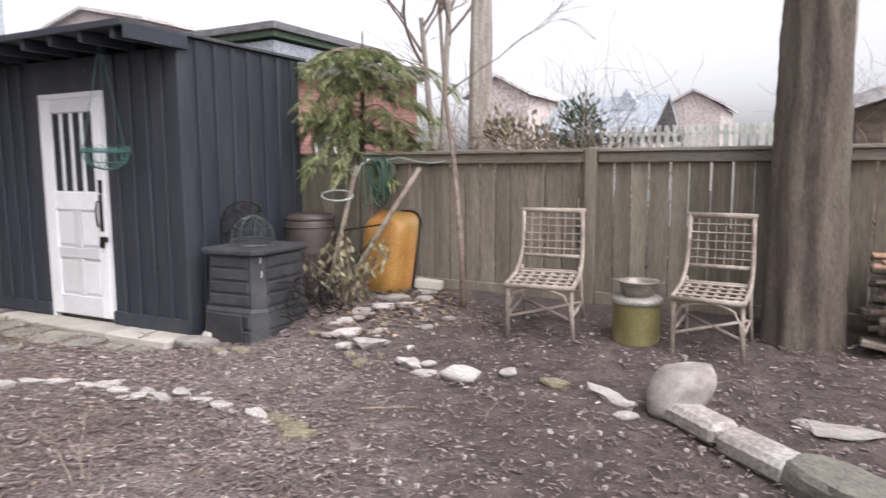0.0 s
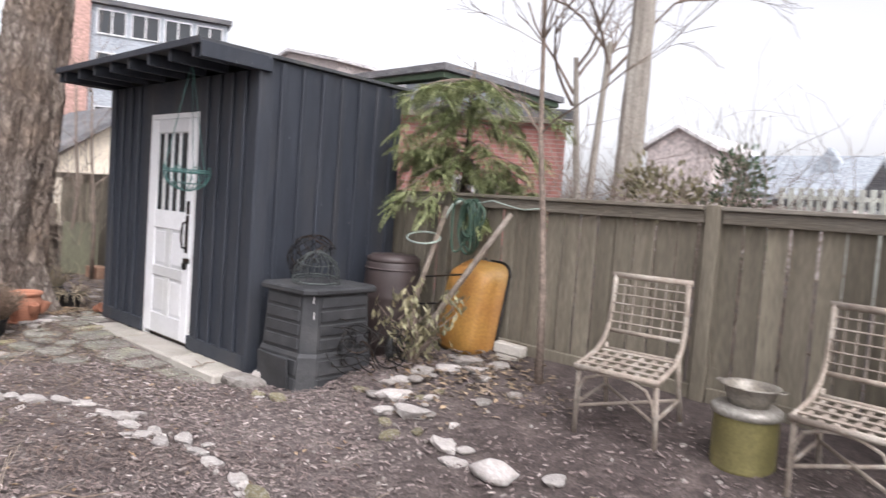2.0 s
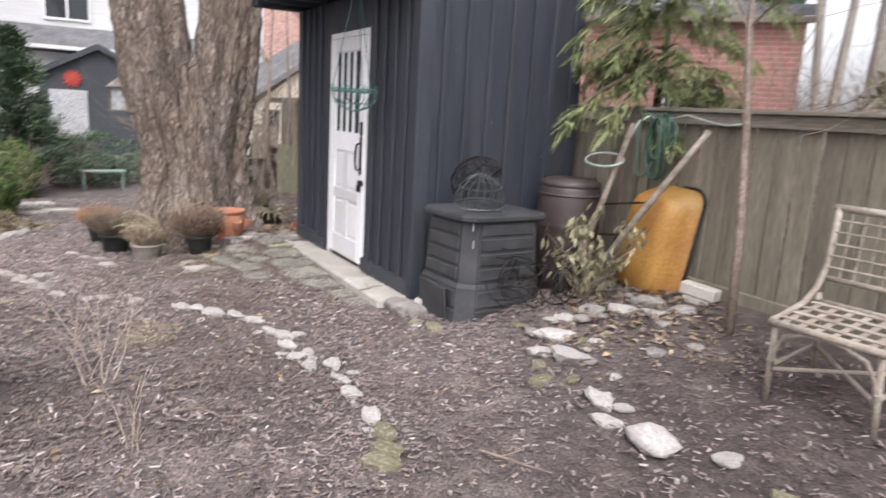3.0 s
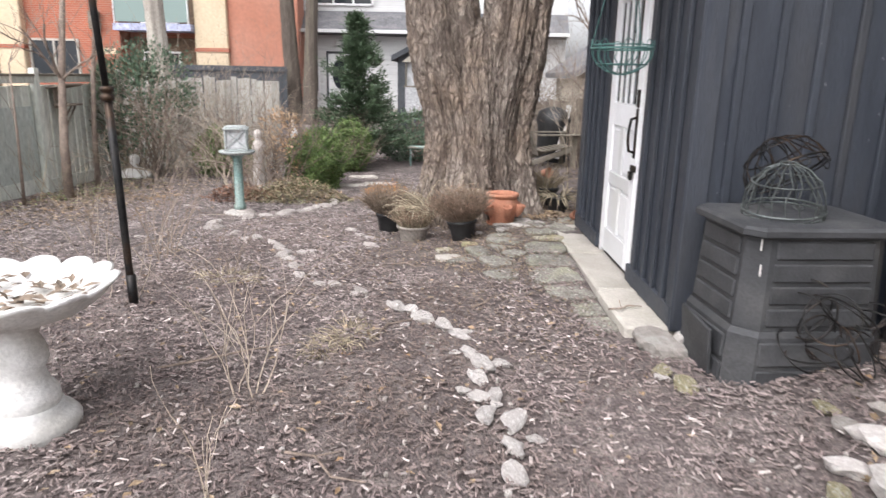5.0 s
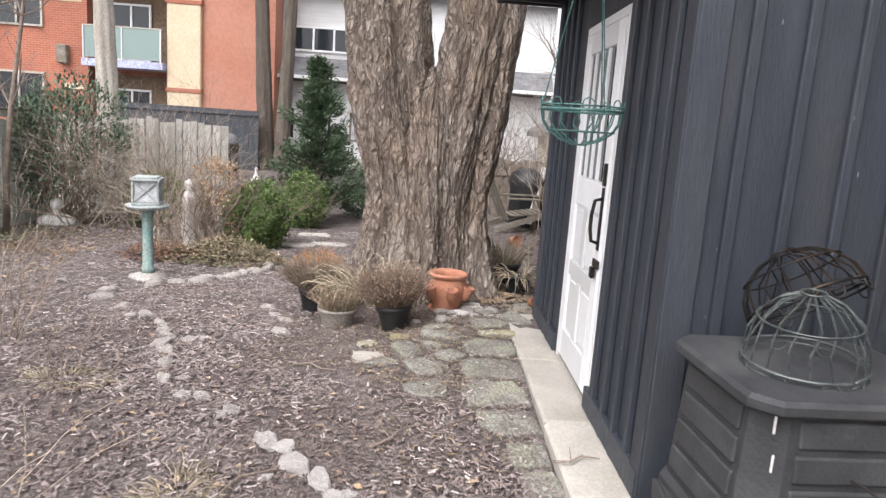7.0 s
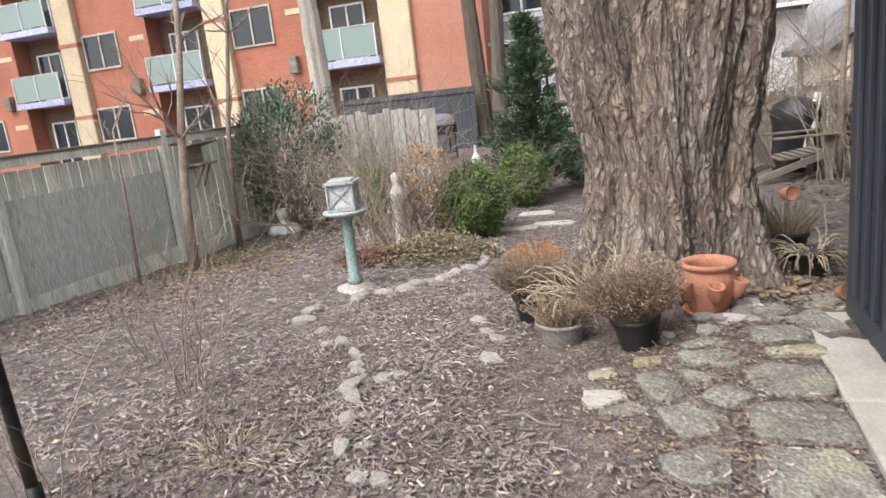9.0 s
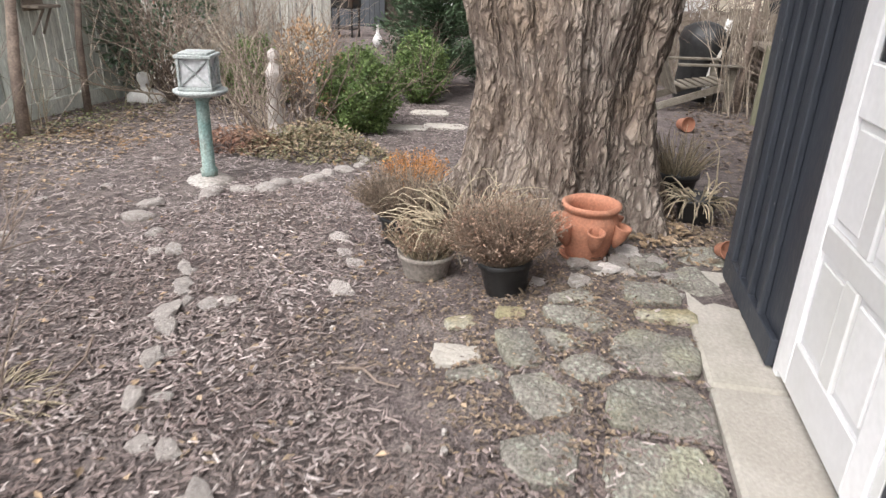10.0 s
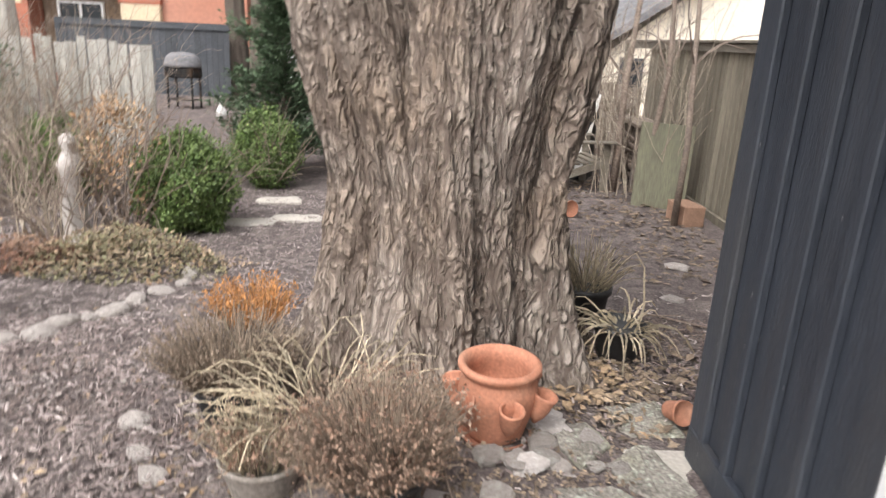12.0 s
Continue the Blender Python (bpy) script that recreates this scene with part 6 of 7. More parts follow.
def flagstone(x, y, sx, sy, rz, seed, material=None, others=()):
    """A split stone: a rough quadrilateral, broken to fit beside its neighbours."""
    rr = random.Random(seed)
    grow = 1.10 if others else 1.15
    base = [Vector((a * sx * grow * rr.uniform(0.82, 1.1), b * sy * grow * rr.uniform(0.82, 1.1))) for a, b in ((-1, -1), (0.1, -1.12), (1, -0.9), (1.08, 0.2), (0.9, 1), (-0.2, 1.1), (-1, 0.9))]
    ca, sa = math.cos(radians(rz)), math.sin(radians(rz))
    poly = [(ca * p.x - sa * p.y, sa * p.x + ca * p.y) for p in base]
    for ox, oy, osz in others:
        dx, dy = ox - x, oy - y
        dist = math.hypot(dx, dy)
        share_of = math.sqrt(sx * sy) / (math.sqrt(sx * sy) + osz)
        poly = clip_half(poly, dx / dist, dy / dist, dist * share_of - rr.uniform(0.018, 0.04))
    ring = []
    for k in range(len(poly)):
        p, q = Vector(poly[k]), Vector(poly[(k + 1) % len(poly)])
        n = max(1, int((q - p).length / 0.045))
        for f in range(n):
            ring.append(p.lerp(q, (f + (rr.uniform(-0.2, 0.2) if f else 0)) / n) * (rr.uniform(0.955, 1.01)))
    n = len(ring)
    vs = [(p, q, -0.05) for p, q in ring] + [(p, q, 0.006 + rr.uniform(-0.004, 0.004)) for p, q in ring] + [(p * 0.93, q * 0.93, 0.015 + rr.uniform(-0.004, 0.004)) for p, q in ring] + [(p * 0.5, q * 0.5, 0.017 + rr.uniform(-0.005, 0.006)) for p, q in ring] + [(0, 0, 0.018)]
    fs = []
    for lv in range(3):
        for k in range(n):
            a, b = lv * n + k, lv * n + (k + 1) % n
            fs.append((a, b, b + n, a + n))
    fs += [(3 * n + k, 3 * n + (k + 1) % n, 4 * n) for k in range(n)]
    ob = part("flagstone", Shape().put(vs, fs), material or M_FLAG)
    ob.matrix_world = pose(x, y, gz(x, y) + 0.004, rr.uniform(-2, 2), rr.uniform(-2, 2), 0)
    return tagged(ob, "lichen-covered irregular flagstone before the shed", "flagstone", "flagstones before the shed")


FLAGS = ((-6.46, 2.64, 0.075, 0.13, 8), (-6.33, 2.73, 0.06, 0.11, 4), (-6.53, 2.90, 0.17, 0.10, 20), (-6.82, 3.12, 0.13, 0.13, 30), (-6.60, 3.03, 0.08, 0.11, 10), (-6.40, 3.15, 0.11, 0.09, 50), (-7.11, 3.46, 0.11, 0.13, 5), (-6.58, 3.44, 0.16, 0.15, 3), (-6.92, 3.50, 0.065, 0.12, 4), (-6.20, 3.02, 0.13, 0.12, 25), (-6.20, 3.42, 0.16, 0.17, 2), (-7.53, 3.46, 0.13, 0.09, 15), (-7.34, 3.66, 0.16, 0.10, 20), (-7.72, 3.76, 0.13, 0.12, 10), (-5.82, 3.40, 0.17, 0.18, 8), (-5.84, 3.05, 0.12, 0.12, 30), (-5.45, 3.46, 0.15, 0.14, 12), (-5.12, 3.55, 0.19, 0.09, 6), (-4.86, 3.58, 0.11, 0.08, 9), (-7.0, 3.08, 0.07, 0.10, 40), (-6.86, 2.80, 0.05, 0.07, 12), (-6.77, 2.57, 0.05, 0.07, 33))
for i, (x, y, sx, sy, rz) in enumerate(FLAGS):
    near = [(p, q, math.sqrt(a * b)) for p, q, a, b, c in FLAGS if (p, q) != (x, y) and math.hypot(p - x, q - y) < 0.9]
    flagstone(x, y, sx, sy, rz, 70 + i, M_STONEY if i in (8, 20, 21) else (M_CONC if i == 0 else None), near)
for i, (x, y, sx, sy) in enumerate(((-11.55, 0.95, 0.13, 0.24), (-11.80, 1.40, 0.12, 0.20), (-12.5, 1.05, 0.13, 0.2))):
    tagged(flagstone(x, y, sx, sy, 12, 120 + i, M_CONC), "pale paving slab across the mulch path", "paving slab", "far paving slabs")


# ---- plants ----
def bare_shrub(x, y, n, height, r0, spread, seed, material, label, thick=0.005, depth=1, name="bare_shrub"):
    rr = random.Random(seed)
    t = thing(name, label, "shrub", pose(x, y, gz(x, y) - 0.03))
    sh = Shape()
    for i in range(n):
        a, r = rr.uniform(0, 6.28), r0 * math.sqrt(rr.random())
        d = (math.cos(a) * spread * rr.random(), math.sin(a) * spread * rr.random(), 1)
        limbs(sh, (r * math.cos(a), r * math.sin(a), 0), d, height * rr.uniform(0.55, 1.0), thick * rr.uniform(0.7, 1.2), depth, rr, 0.0, 0.55 if depth == 1 else 0.8, 0.0015, 0.24 if depth == 1 else 0.44)
    tagged(part("bare_growth", sh, material, t, "thin leafless stems"), kind="stuff")
    return t


def leafy_bush(x, y, rx, ry, h, n, seed, material, label, size=0.05, lift=0.08, name="bush", mix=None, z=None, dense=False):
    rr = random.Random(seed)
    t = thing(name, label, "bush", pose(x, y, (gz(x, y) if z is None else z) - 0.02))
    st, lf, lf2 = Shape(), Shape(), Shape()
    for i in range(26):
        a = rr.uniform(0, 6.28)
        limbs(st, (0.08 * math.cos(a), 0.08 * math.sin(a), 0), (math.cos(a) * 0.9 * rr.random(), math.sin(a) * 0.9 * rr.random(), 1), h * 0.75, 0.012, 1, rr, 0, 0.6, 0.002)
    clumps = []
    for i in range(46):
        a, u = rr.uniform(0, 6.28), rr.random()
        zz = lift + (h - lift) * u
        k = math.sqrt(max(0.05, 1 - (2 * u - 0.85) ** 2 * 0.75)) * rr.uniform(0.72, 1.04)
        clumps.append((rx * k * math.cos(a), ry * k * math.sin(a), zz, rr.uniform(0.10, 0.2) * (rx + h) * 0.6))
    for i in range(n):
        cx, cy, cz, cr = rr.choice(clumps)
        d = Vector((rr.gauss(0, 1), rr.gauss(0, 1), rr.gauss(0, 1))).normalized()
        p = Vector((cx, cy, cz)) + d * cr * rr.random() ** 0.4
        if dense and rr.random() < 0.7:
            k = rr.uniform(0.74, 1.0) * (1 + 0.16 * noise.noise((d.x * 2.4 + seed, d.y * 2.4, d.z * 2.4)))
            p = Vector((d.x * rx * k, d.y * ry * k, lift + (h - lift) * (0.46 + 0.54 * d.z * k)))
        if p.z < 0.02:
            continue
        out = (p - Vector((0, 0, h * 0.4))).normalized()
        tgt = lf2 if mix and rr.random() < mix[1] else lf
        way = Vector((rr.uniform(-1, 1), rr.uniform(-1, 1), rr.uniform(-0.5, 1))) + out * 0.4 if dense else d + out + Vector((0, 0, 0.3))
        tgt.leaf(p, way, out + Vector((rr.uniform(-1, 1), rr.uniform(-1, 1), rr.uniform(-1, 1))) * 0.6, size * rr.uniform(0.7, 1.3), size * (0.72 if dense else 0.5))
    part("branchwork", st, M_TWIG, t)
    tagged(part("leaves", lf, material, t), kind="stuff")
    if lf2.f:
        tagged(part("yellowed_leaves", lf2, mix[0], t, "yellowed dead leaves"), kind="stuff")
    return t


def spruce(x, y, h, r, seed, label, material=None, z=None):
    rr = random.Random(seed)
    t = thing("evergreen_tree", label, "tree", pose(x, y, (gz(x, y) if z is None else z) - 0.03))
    part("trunk", Shape().tube([(0, 0, 0), (0.01, 0.01, h * 0.5), (0, 0, h * 0.98)], [0.045, 0.03, 0.006], 8), M_BARK2, t, "", True)
    lf, br = Shape(), Shape()
    n = 230
    for i in range(n):
        u = (i + rr.random()) / n
        z0 = 0.12 + u * (h - 0.15)
        a = rr.uniform(0, 6.28)
        ln = r * (1 - u) ** 0.75 * max(0.2, 0.72 + 1.1 * noise.noise((math.cos(a) * 1.3, math.sin(a) * 1.3, u * 7 + seed))) * rr.uniform(0.7, 1.15) + 0.05
        d = Vector((math.cos(a), math.sin(a), rr.uniform(0.1, 0.6)))
        pts = [Vector((0, 0, z0)) + d * ln * k / 4 + Vector((0, 0, -0.05 * ln * (k / 4) ** 2)) for k in range(5)]
        br.tube(pts, [0.008, 0.007, 0.005, 0.004, 0.002], 3, cap=False)
        for k in range(int(45 + 110 * ln)):
            p = pts[0].lerp(pts[4], rr.random() ** 0.6) + Vector((rr.gauss(0, 1), rr.gauss(0, 1), rr.gauss(0, 1))) * 0.05
            lf.leaf(p, d + Vector((rr.uniform(-1, 1), rr.uniform(-1, 1), rr.uniform(-0.6, 1))) * 0.9, (rr.uniform(-1, 1), rr.uniform(-1, 1), 1), rr.uniform(0.06, 0.12), 0.026)
    part("branchwork", br, M_BARK2, t)
    tagged(part("crown", lf, material or M_SPRUCE, t, "dense dark needles"), kind="stuff")
    return t


def cedar():
    """A cedar beyond the fence, whose limbs droop over it."""
    rr = random.Random(77)
    t = thing("cedar_tree", "yellow-green cedar drooping over the fence by the shed", "tree", pose(-4.25, 5.95, gz(-4.25, 5.95) - 0.05))
    part("trunk", Shape().tube([(0, 0, 0), (-0.03, 0.02, 1.2), (0.02, 0.0, 2.0), (0.03, 0, 2.75)], [0.05, 0.04, 0.028, 0.008], 10), M_BARK2, t, "", True)
    br, lf = Shape(), Shape()
    for i in range(44):
        z0 = rr.uniform(1.4, 2.6)
        a = rr.uniform(-2.7, 0.5)
        d = Vector((math.cos(a), math.sin(a) * 0.8, rr.uniform(0.05, 0.45)))
        ln = rr.uniform(0.5, 1.25) * (1.2 - 0.25 * (z0 - 1.2))
        if a < -1.9:
            ln *= 0.7
        pts = [Vector((0, 0, z0)) + d * ln * k / 6 + Vector((0, 0, -0.50 * ln * (k / 6) ** 2)) for k in range(7)]
        br.tube(pts, [0.012, 0.010, 0.008, 0.007, 0.005, 0.004, 0.002], 4, cap=False)
        for k in range(24):
            q = pts[rr.randint(1, 6)].lerp(pts[6], 0.4 * rr.random())
            fd = (d * 0.8 + Vector((rr.uniform(-1, 1), rr.uniform(-1, 1), rr.uniform(-1.7, -0.3)))).normalized()
            wide = fd.cross(Vector((rr.uniform(-0.4, 0.4), rr.uniform(-0.4, 0.4), 1))).normalized()
            size = rr.uniform(0.10, 0.22)
            for m in range(16):
                u = (m + 0.5) / 16
                p = q + fd * size * u + Vector((0, 0, -0.25 * size * u * u))
                for sd in (-1, 1):
                    sub = (fd * 0.75 + wide * sd + Vector((0, 0, rr.uniform(-0.35, 0.05)))).normalized()
                    w = size * 0.42 * (1 - 0.75 * u) + 0.012
                    lf.leaf(p, sub, (rr.uniform(-0.5, 0.5), rr.uniform(-0.5, 0.5), 1), w, 0.008)
                    lf.leaf(p + sub * w * 0.45, sub + fd, (rr.uniform(-0.5, 0.5), rr.uniform(-0.5, 0.5), 1), w * 0.6, 0.007)
    part("branchwork", br, M_TWIG, t)
    tagged(part("foliage", lf, M_CEDAR, t, "drooping yellow-green sprays"), kind="stuff")


cedar()


def sapling(pts, r, label, seed, twigs=8, material=None):
    rr = random.Random(seed)
    t = thing("sapling", label, "tree")
    part("trunk", Shape().tube(pts, [r * (1 - 0.6 * i / (len(pts) - 1)) for i in range(len(pts))], 8), material or M_TWIG, t, "", True)
    sh = Shape()
    for i in range(twigs):
        k = rr.randint(len(pts) // 2, len(pts) - 1)
        a = rr.uniform(0, 6.28)
        limbs(sh, pts[k], (math.cos(a), math.sin(a), 1.1), rr.uniform(0.4, 1.0), r * 0.3, 2, rr, 0, 0.6, 0.002)
    tagged(part("twig_growth", sh, M_TWIG, t), kind="stuff")


g1 = gz(-2.62, 5.12)
sapling([(-2.60, 5.10, g1 - 0.05), (-2.64, 5.12, 0.9), (-2.70, 5.12, 1.5), (-2.80, 5.15, 2.1), (-2.88, 5.2, 2.8), (-2.92, 5.2, 3.6)], 0.030, "slender bare sapling in front of the fence", 8, 10, M_TWIG)
# young trees in front of the green fence
sapling([(-9.6, -2.45, -0.28), (-9.72, -2.5, 0.5), (-9.92, -2.55, 1.3), (-10.25, -2.6, 2.4), (-10.5, -2.65, 3.6)], 0.065, "leaning bare young tree before the green fence", 9, 8)
sapling([(-10.9, -2.75, -0.28), (-10.95, -2.75, 0.6), (-11.15, -2.78, 1.4), (-11.5, -2.8, 2.6), (-11.7, -2.8, 3.4)], 0.045, "thin bare young tree before the green fence", 10, 8)
sapling([(-8.9, -2.6, -0.25), (-8.95, -2.6, 0.7), (-9.0, -2.62, 1.5)], 0.022, "short bare stem before the green fence", 12, 4)

# in the bed
bare_shrub(-3.80, 1.72, 7, 0.62, 0.09, 0.5, 41, M_TWIGPALE, "sparse pale bare shrub in the mulch", 0.0045, 1)
bare_shrub(-6.30, 0.22, 13, 0.85, 0.12, 0.45, 42, M_TWIG, "bushy leafless shrub in the mulch bed", 0.006, 1)
bare_shrub(-5.65, 0.95, 6, 0.5, 0.10, 0.6, 43, M_TWIG, "small leafless shrub in the mulch bed", 0.004, 1)
bare_shrub(-6.9, -0.6, 8, 0.7, 0.12, 0.5, 44, M_TWIG, "small leafless shrub in the mulch bed", 0.005, 1)
bare_shrub(-2.95, 1.80, 4, 0.4, 0.08, 0.6, 45, M_TWIGPALE, "sparse pale bare shrub in the mulch", 0.004, 1)
# behind the feeder
bare_shrub(-10.9, -0.55, 12, 1.35, 0.25, 0.55, 46, M_TWIGPALE, "tall pale bare shrub behind the bird feeder", 0.013, 2)
bare_shrub(-10.4, -0.15, 14, 1.1, 0.2, 0.4, 47, M_TWIG, "bare brown shrub behind the bird feeder", 0.009, 2)
bare_shrub(-12.5, -1.75, 26, 1.55, 0.55, 0.6, 148, M_TWIGPALE, "pale tangled bare shrub before the picket fence", 0.009, 2)
bare_shrub(-12.3, -1.25, 15, 1.5, 0.4, 0.7, 48, M_TWIG, "tall bare shrub before the picket fence", 0.014, 2)
bare_shrub(-12.1, -2.3, 18, 1.7, 0.45, 0.7, 49, M_TWIGPALE, "tall twiggy bare shrub in the fence corner", 0.014, 2)
bare_shrub(-11.7, -0.95, 16, 1.5, 0.5, 0.7, 246, M_TWIGPALE, "arching bramble before the picket fence", 0.008, 2)
bare_shrub(-11.8, -0.75, 16, 1.7, 0.5, 0.8, 247, M_TWIG, "arching bramble before the picket fence", 0.009, 2)
bare_shrub(-10.35, -0.35, 9, 0.95, 0.22, 0.5, 248, M_TWIGPALE, "bare stems round the garden figure", 0.007, 1)
bare_shrub(-5.05, 0.35, 9, 0.75, 0.25, 0.5, 249, M_TWIGPALE, "wispy bare shrub beside the iron pole", 0.004, 1)
leafy_bush(-12.1, -2.35, 0.55, 0.6, 2.1, 1700, 250, M_JUNIPER, "loose green conifer sprays in the fence corner", 0.07, 0.7, "conifer_shrub")
bare_shrub(-11.6, -3.0 + 0.3, 12, 0.9, 0.3, 0.5, 50, M_STRAW, "dry stalks along the green fence", 0.006, 1)
bare_shrub(-9.8, -2.7, 14, 0.8, 0.5, 0.5, 51, M_STRAW, "dry stalks along the green fence", 0.006, 1)
leafy_bush(-12.2, -2.75, 0.65, 0.5, 1.95, 2200, 52, M_JUNIPER, "ragged green conifer shrub in the fence corner", 0.08, 0.35, "conifer_shrub")
leafy_bush(-11.25, 0.50, 0.43, 0.43, 0.90, 19000, 53, M_GREEN, "rounded glossy green boxwood bush", 0.036, 0.05, "boxwood_bush", dense=True)
leafy_bush(-10.95, 0.05, 0.34, 0.30, 1.16, 900, 54, M_TANLEAF, "tan-orange shrub keeping its dead leaves", 0.05, 0.25, "dry_leaved_bush")
leafy_bush(-13.2, 0.72, 0.38, 0.36, 0.90, 9000, 55, M_GREEN, "rounded green boxwood bush", 0.038, 0.05, "boxwood_bush", dense=True)
leafy_bush(-12.35, -1.30, 0.45, 0.50, 0.80, 8000, 56, M_GREEN, "low green bush before the picket fence", 0.045, 0.05, "boxwood_bush", dense=True)
spruce(-14.1, 0.72, 2.8, 1.05, 57, "narrow dark green conifer beside the path")
leafy_bush(-15.0, 1.75, 0.55, 0.75, 0.62, 3400, 58, M_JUNIPER, "low blue-green juniper mound", 0.05, 0.02, "juniper_bush", dense=True)
leafy_bush(-14.8, 2.9, 0.5, 0.7, 0.55, 2400, 59, M_JUNIPER, "low blue-green juniper mound", 0.05, 0.02, "juniper_bush", dense=True)
leafy_bush(-17.5, 1.6, 0.5, 1.8, 0.9, 2600, 60, M_JUNIPER, "clipped green hedge before the garage", 0.07, 0.02, "hedge", dense=True)


def ground_cover(cx, cy, rx, ry, n, seed, material, label, size, rise=0.12, name="ground_cover", soft=True):
    rr = random.Random(seed)
    sh = Shape()
    for i in range(n):
        a, r = rr.uniform(0, 6.28), rr.random() ** 0.62
        r *= 1 + 0.45 * noise.noise((math.cos(a) * 1.7 + seed, math.sin(a) * 1.7, 0))
        x, y = cx + rx * r * math.cos(a), cy + ry * r * math.sin(a)
        if -7.5 < x < -4.6 and y > 3.6:
            continue
        z = gz(x, y) + 0.012 + rise * rr.random() * max(0.0, 1 - r * r)
        sh.leaf((x, y, z), (rr.uniform(-1, 1), rr.uniform(-1, 1), rr.uniform(-0.1, 0.5 if rise > 0.05 else 0.15)), (rr.uniform(-0.4, 0.4), rr.uniform(-0.4, 0.4), 1), size * rr.uniform(0.6, 1.4), size * rr.uniform(0.4, 0.7))
    ob = part(name, sh, material)
    return tagged(ob, label, "plants" if rise > 0.05 else "leaves", kind="stuff")


ground_cover(-10.15, 0.42, 0.50, 0.75, 2000, 61, M_RHODO, "low pale yellow-green ground cover", 0.045, 0.30)
ground_cover(-10.15, 0.40, 0.55, 0.80, 1500, 161, M_LEAF, "withered tan leaves among the ground cover", 0.045, 0.30)
ground_cover(-10.05, -0.32, 0.40, 0.5, 1100, 62, M_RUSSET, "low russet ground cover by the feeder", 0.05, 0.22)
ground_cover(-9.8, -2.3, 2.6, 0.9, 900, 163, M_LITTER, "brown leaves drifted along the green fence", 0.06, 0.02, "leaf_litter")
ground_cover(-10.4, -2.5, 1.8, 0.5, 700, 164, M_CEDAR, "low moss and weeds along the green fence", 0.035, 0.06, "weeds")
ground_cover(-9.8, -2.1, 2.6, 1.1, 1500, 63, M_LEAF, "dead leaves drifted along the green fence", 0.06, 0.02, "leaf_litter")
ground_cover(-3.1, 4.75, 0.85, 0.65, 190, 64, M_LEAF, "pale dead leaves gathered by the fence foot", 0.06, 0.03, "leaf_litter")
ground_cover(-3.2, 5.0, 0.9, 0.5, 420, 264, M_LITTER, "brown leaves gathered by the fence foot", 0.06, 0.03, "leaf_litter")
ground_cover(-8.2, 3.9, 0.85, 0.45, 420, 65, M_LITTER, "dead leaves behind the maple", 0.06, 0.03, "leaf_litter")
ground_cover(-8.05, 3.62, 0.42, 0.30, 260, 265, M_LEAF, "tan dead leaves heaped between the maple and the shed", 0.06, 0.04, "leaf_litter")
ground_cover(-11.8, 4.7, 2.2, 0.7, 700, 66, M_LITTER, "dead leaves along the far fence", 0.07, 0.02, "leaf_litter")
ground_cover(-6.0, 1.5, 5.0, 3.0, 900, 67, M_LEAF, "scattered dead leaves on the mulch", 0.045, 0.01, "leaf_litter")
ground_cover(-7.0, 2.85, 1.2, 1.0, 2600, 68, M_LITTER, "fine brown leaf litter around the pots", 0.028, 0.008, "leaf_litter")
ground_cover(-6.9, 2.9, 1.1, 0.9, 1300, 168, M_LEAF, "crumbled pale leaf litter around the pots", 0.020, 0.008, "leaf_litter")
ground_cover(-5.9, 3.2, 1.7, 0.6, 1700, 169, M_LITTER, "fine brown leaf litter between the flagstones", 0.028, 0.008, "leaf_litter")

tuft = Shape()
stems(tuft, 150, 0.12, 0.16, 3.2, 71, 0.004, 0.003, 0.6, 0.0, None, 0.30)
for i, (x, y, s) in enumerate(((-4.58, 2.08, 1.0), (-5.72, 1.0, 1.1), (-4.40, 1.98, 0.8))):
    tf = part("grass_tuft", tuft, M_STRAW)
    tf.matrix_world = pose(x, y, gz(x, y), 0, 0, 80 * i) @ Matrix.Diagonal((s * 1.5, s, s * 0.7, 1))
    tagged(tf, "flattened straw-coloured grass tuft in the mulch", "grass", "grass tufts", "stuff")


def drooping_shrub():
    rr = random.Random(81)
    t = thing("shrub", "leggy shrub with pale drooping leaves before the wheelbarrow", "shrub", pose(-3.68, 4.86, gz(-3.68, 4.86) - 0.03))
    st, lf = Shape(), Shape()
    for i in range(13):
        a = rr.uniform(0, 6.28)
        d = Vector((math.cos(a) * 0.7, math.sin(a) * 0.5, 1)).normalized()
        ln = rr.uniform(0.35, 0.78)
        pts = [d * ln * k / 5 + Vector((rr.uniform(-1, 1), rr.uniform(-1, 1), 0)) * 0.02 * k for k in range(6)]
        st.tube(pts, [0.009, 0.008, 0.007, 0.006, 0.005, 0.003], 5, cap=False)
        for k in range(20):
            q = pts[rr.choice((2, 3, 4, 5, 5))] + Vector((rr.gauss(0, 0.05), rr.gauss(0, 0.05), rr.gauss(0, 0.04)))
            b = rr.uniform(0, 6.28)
            lf.leaf(q, (math.cos(b) * 0.7, math.sin(b) * 0.7, -0.9), (rr.uniform(-1, 1), rr.uniform(-1, 1), 1), rr.uniform(0.06, 0.12), 0.032)
    part("bare_growth", st, M_TWIG, t)
    tagged(part("leaves", lf, M_RHODO, t, "pale drooping leaves"), kind="stuff")


drooping_shrub()


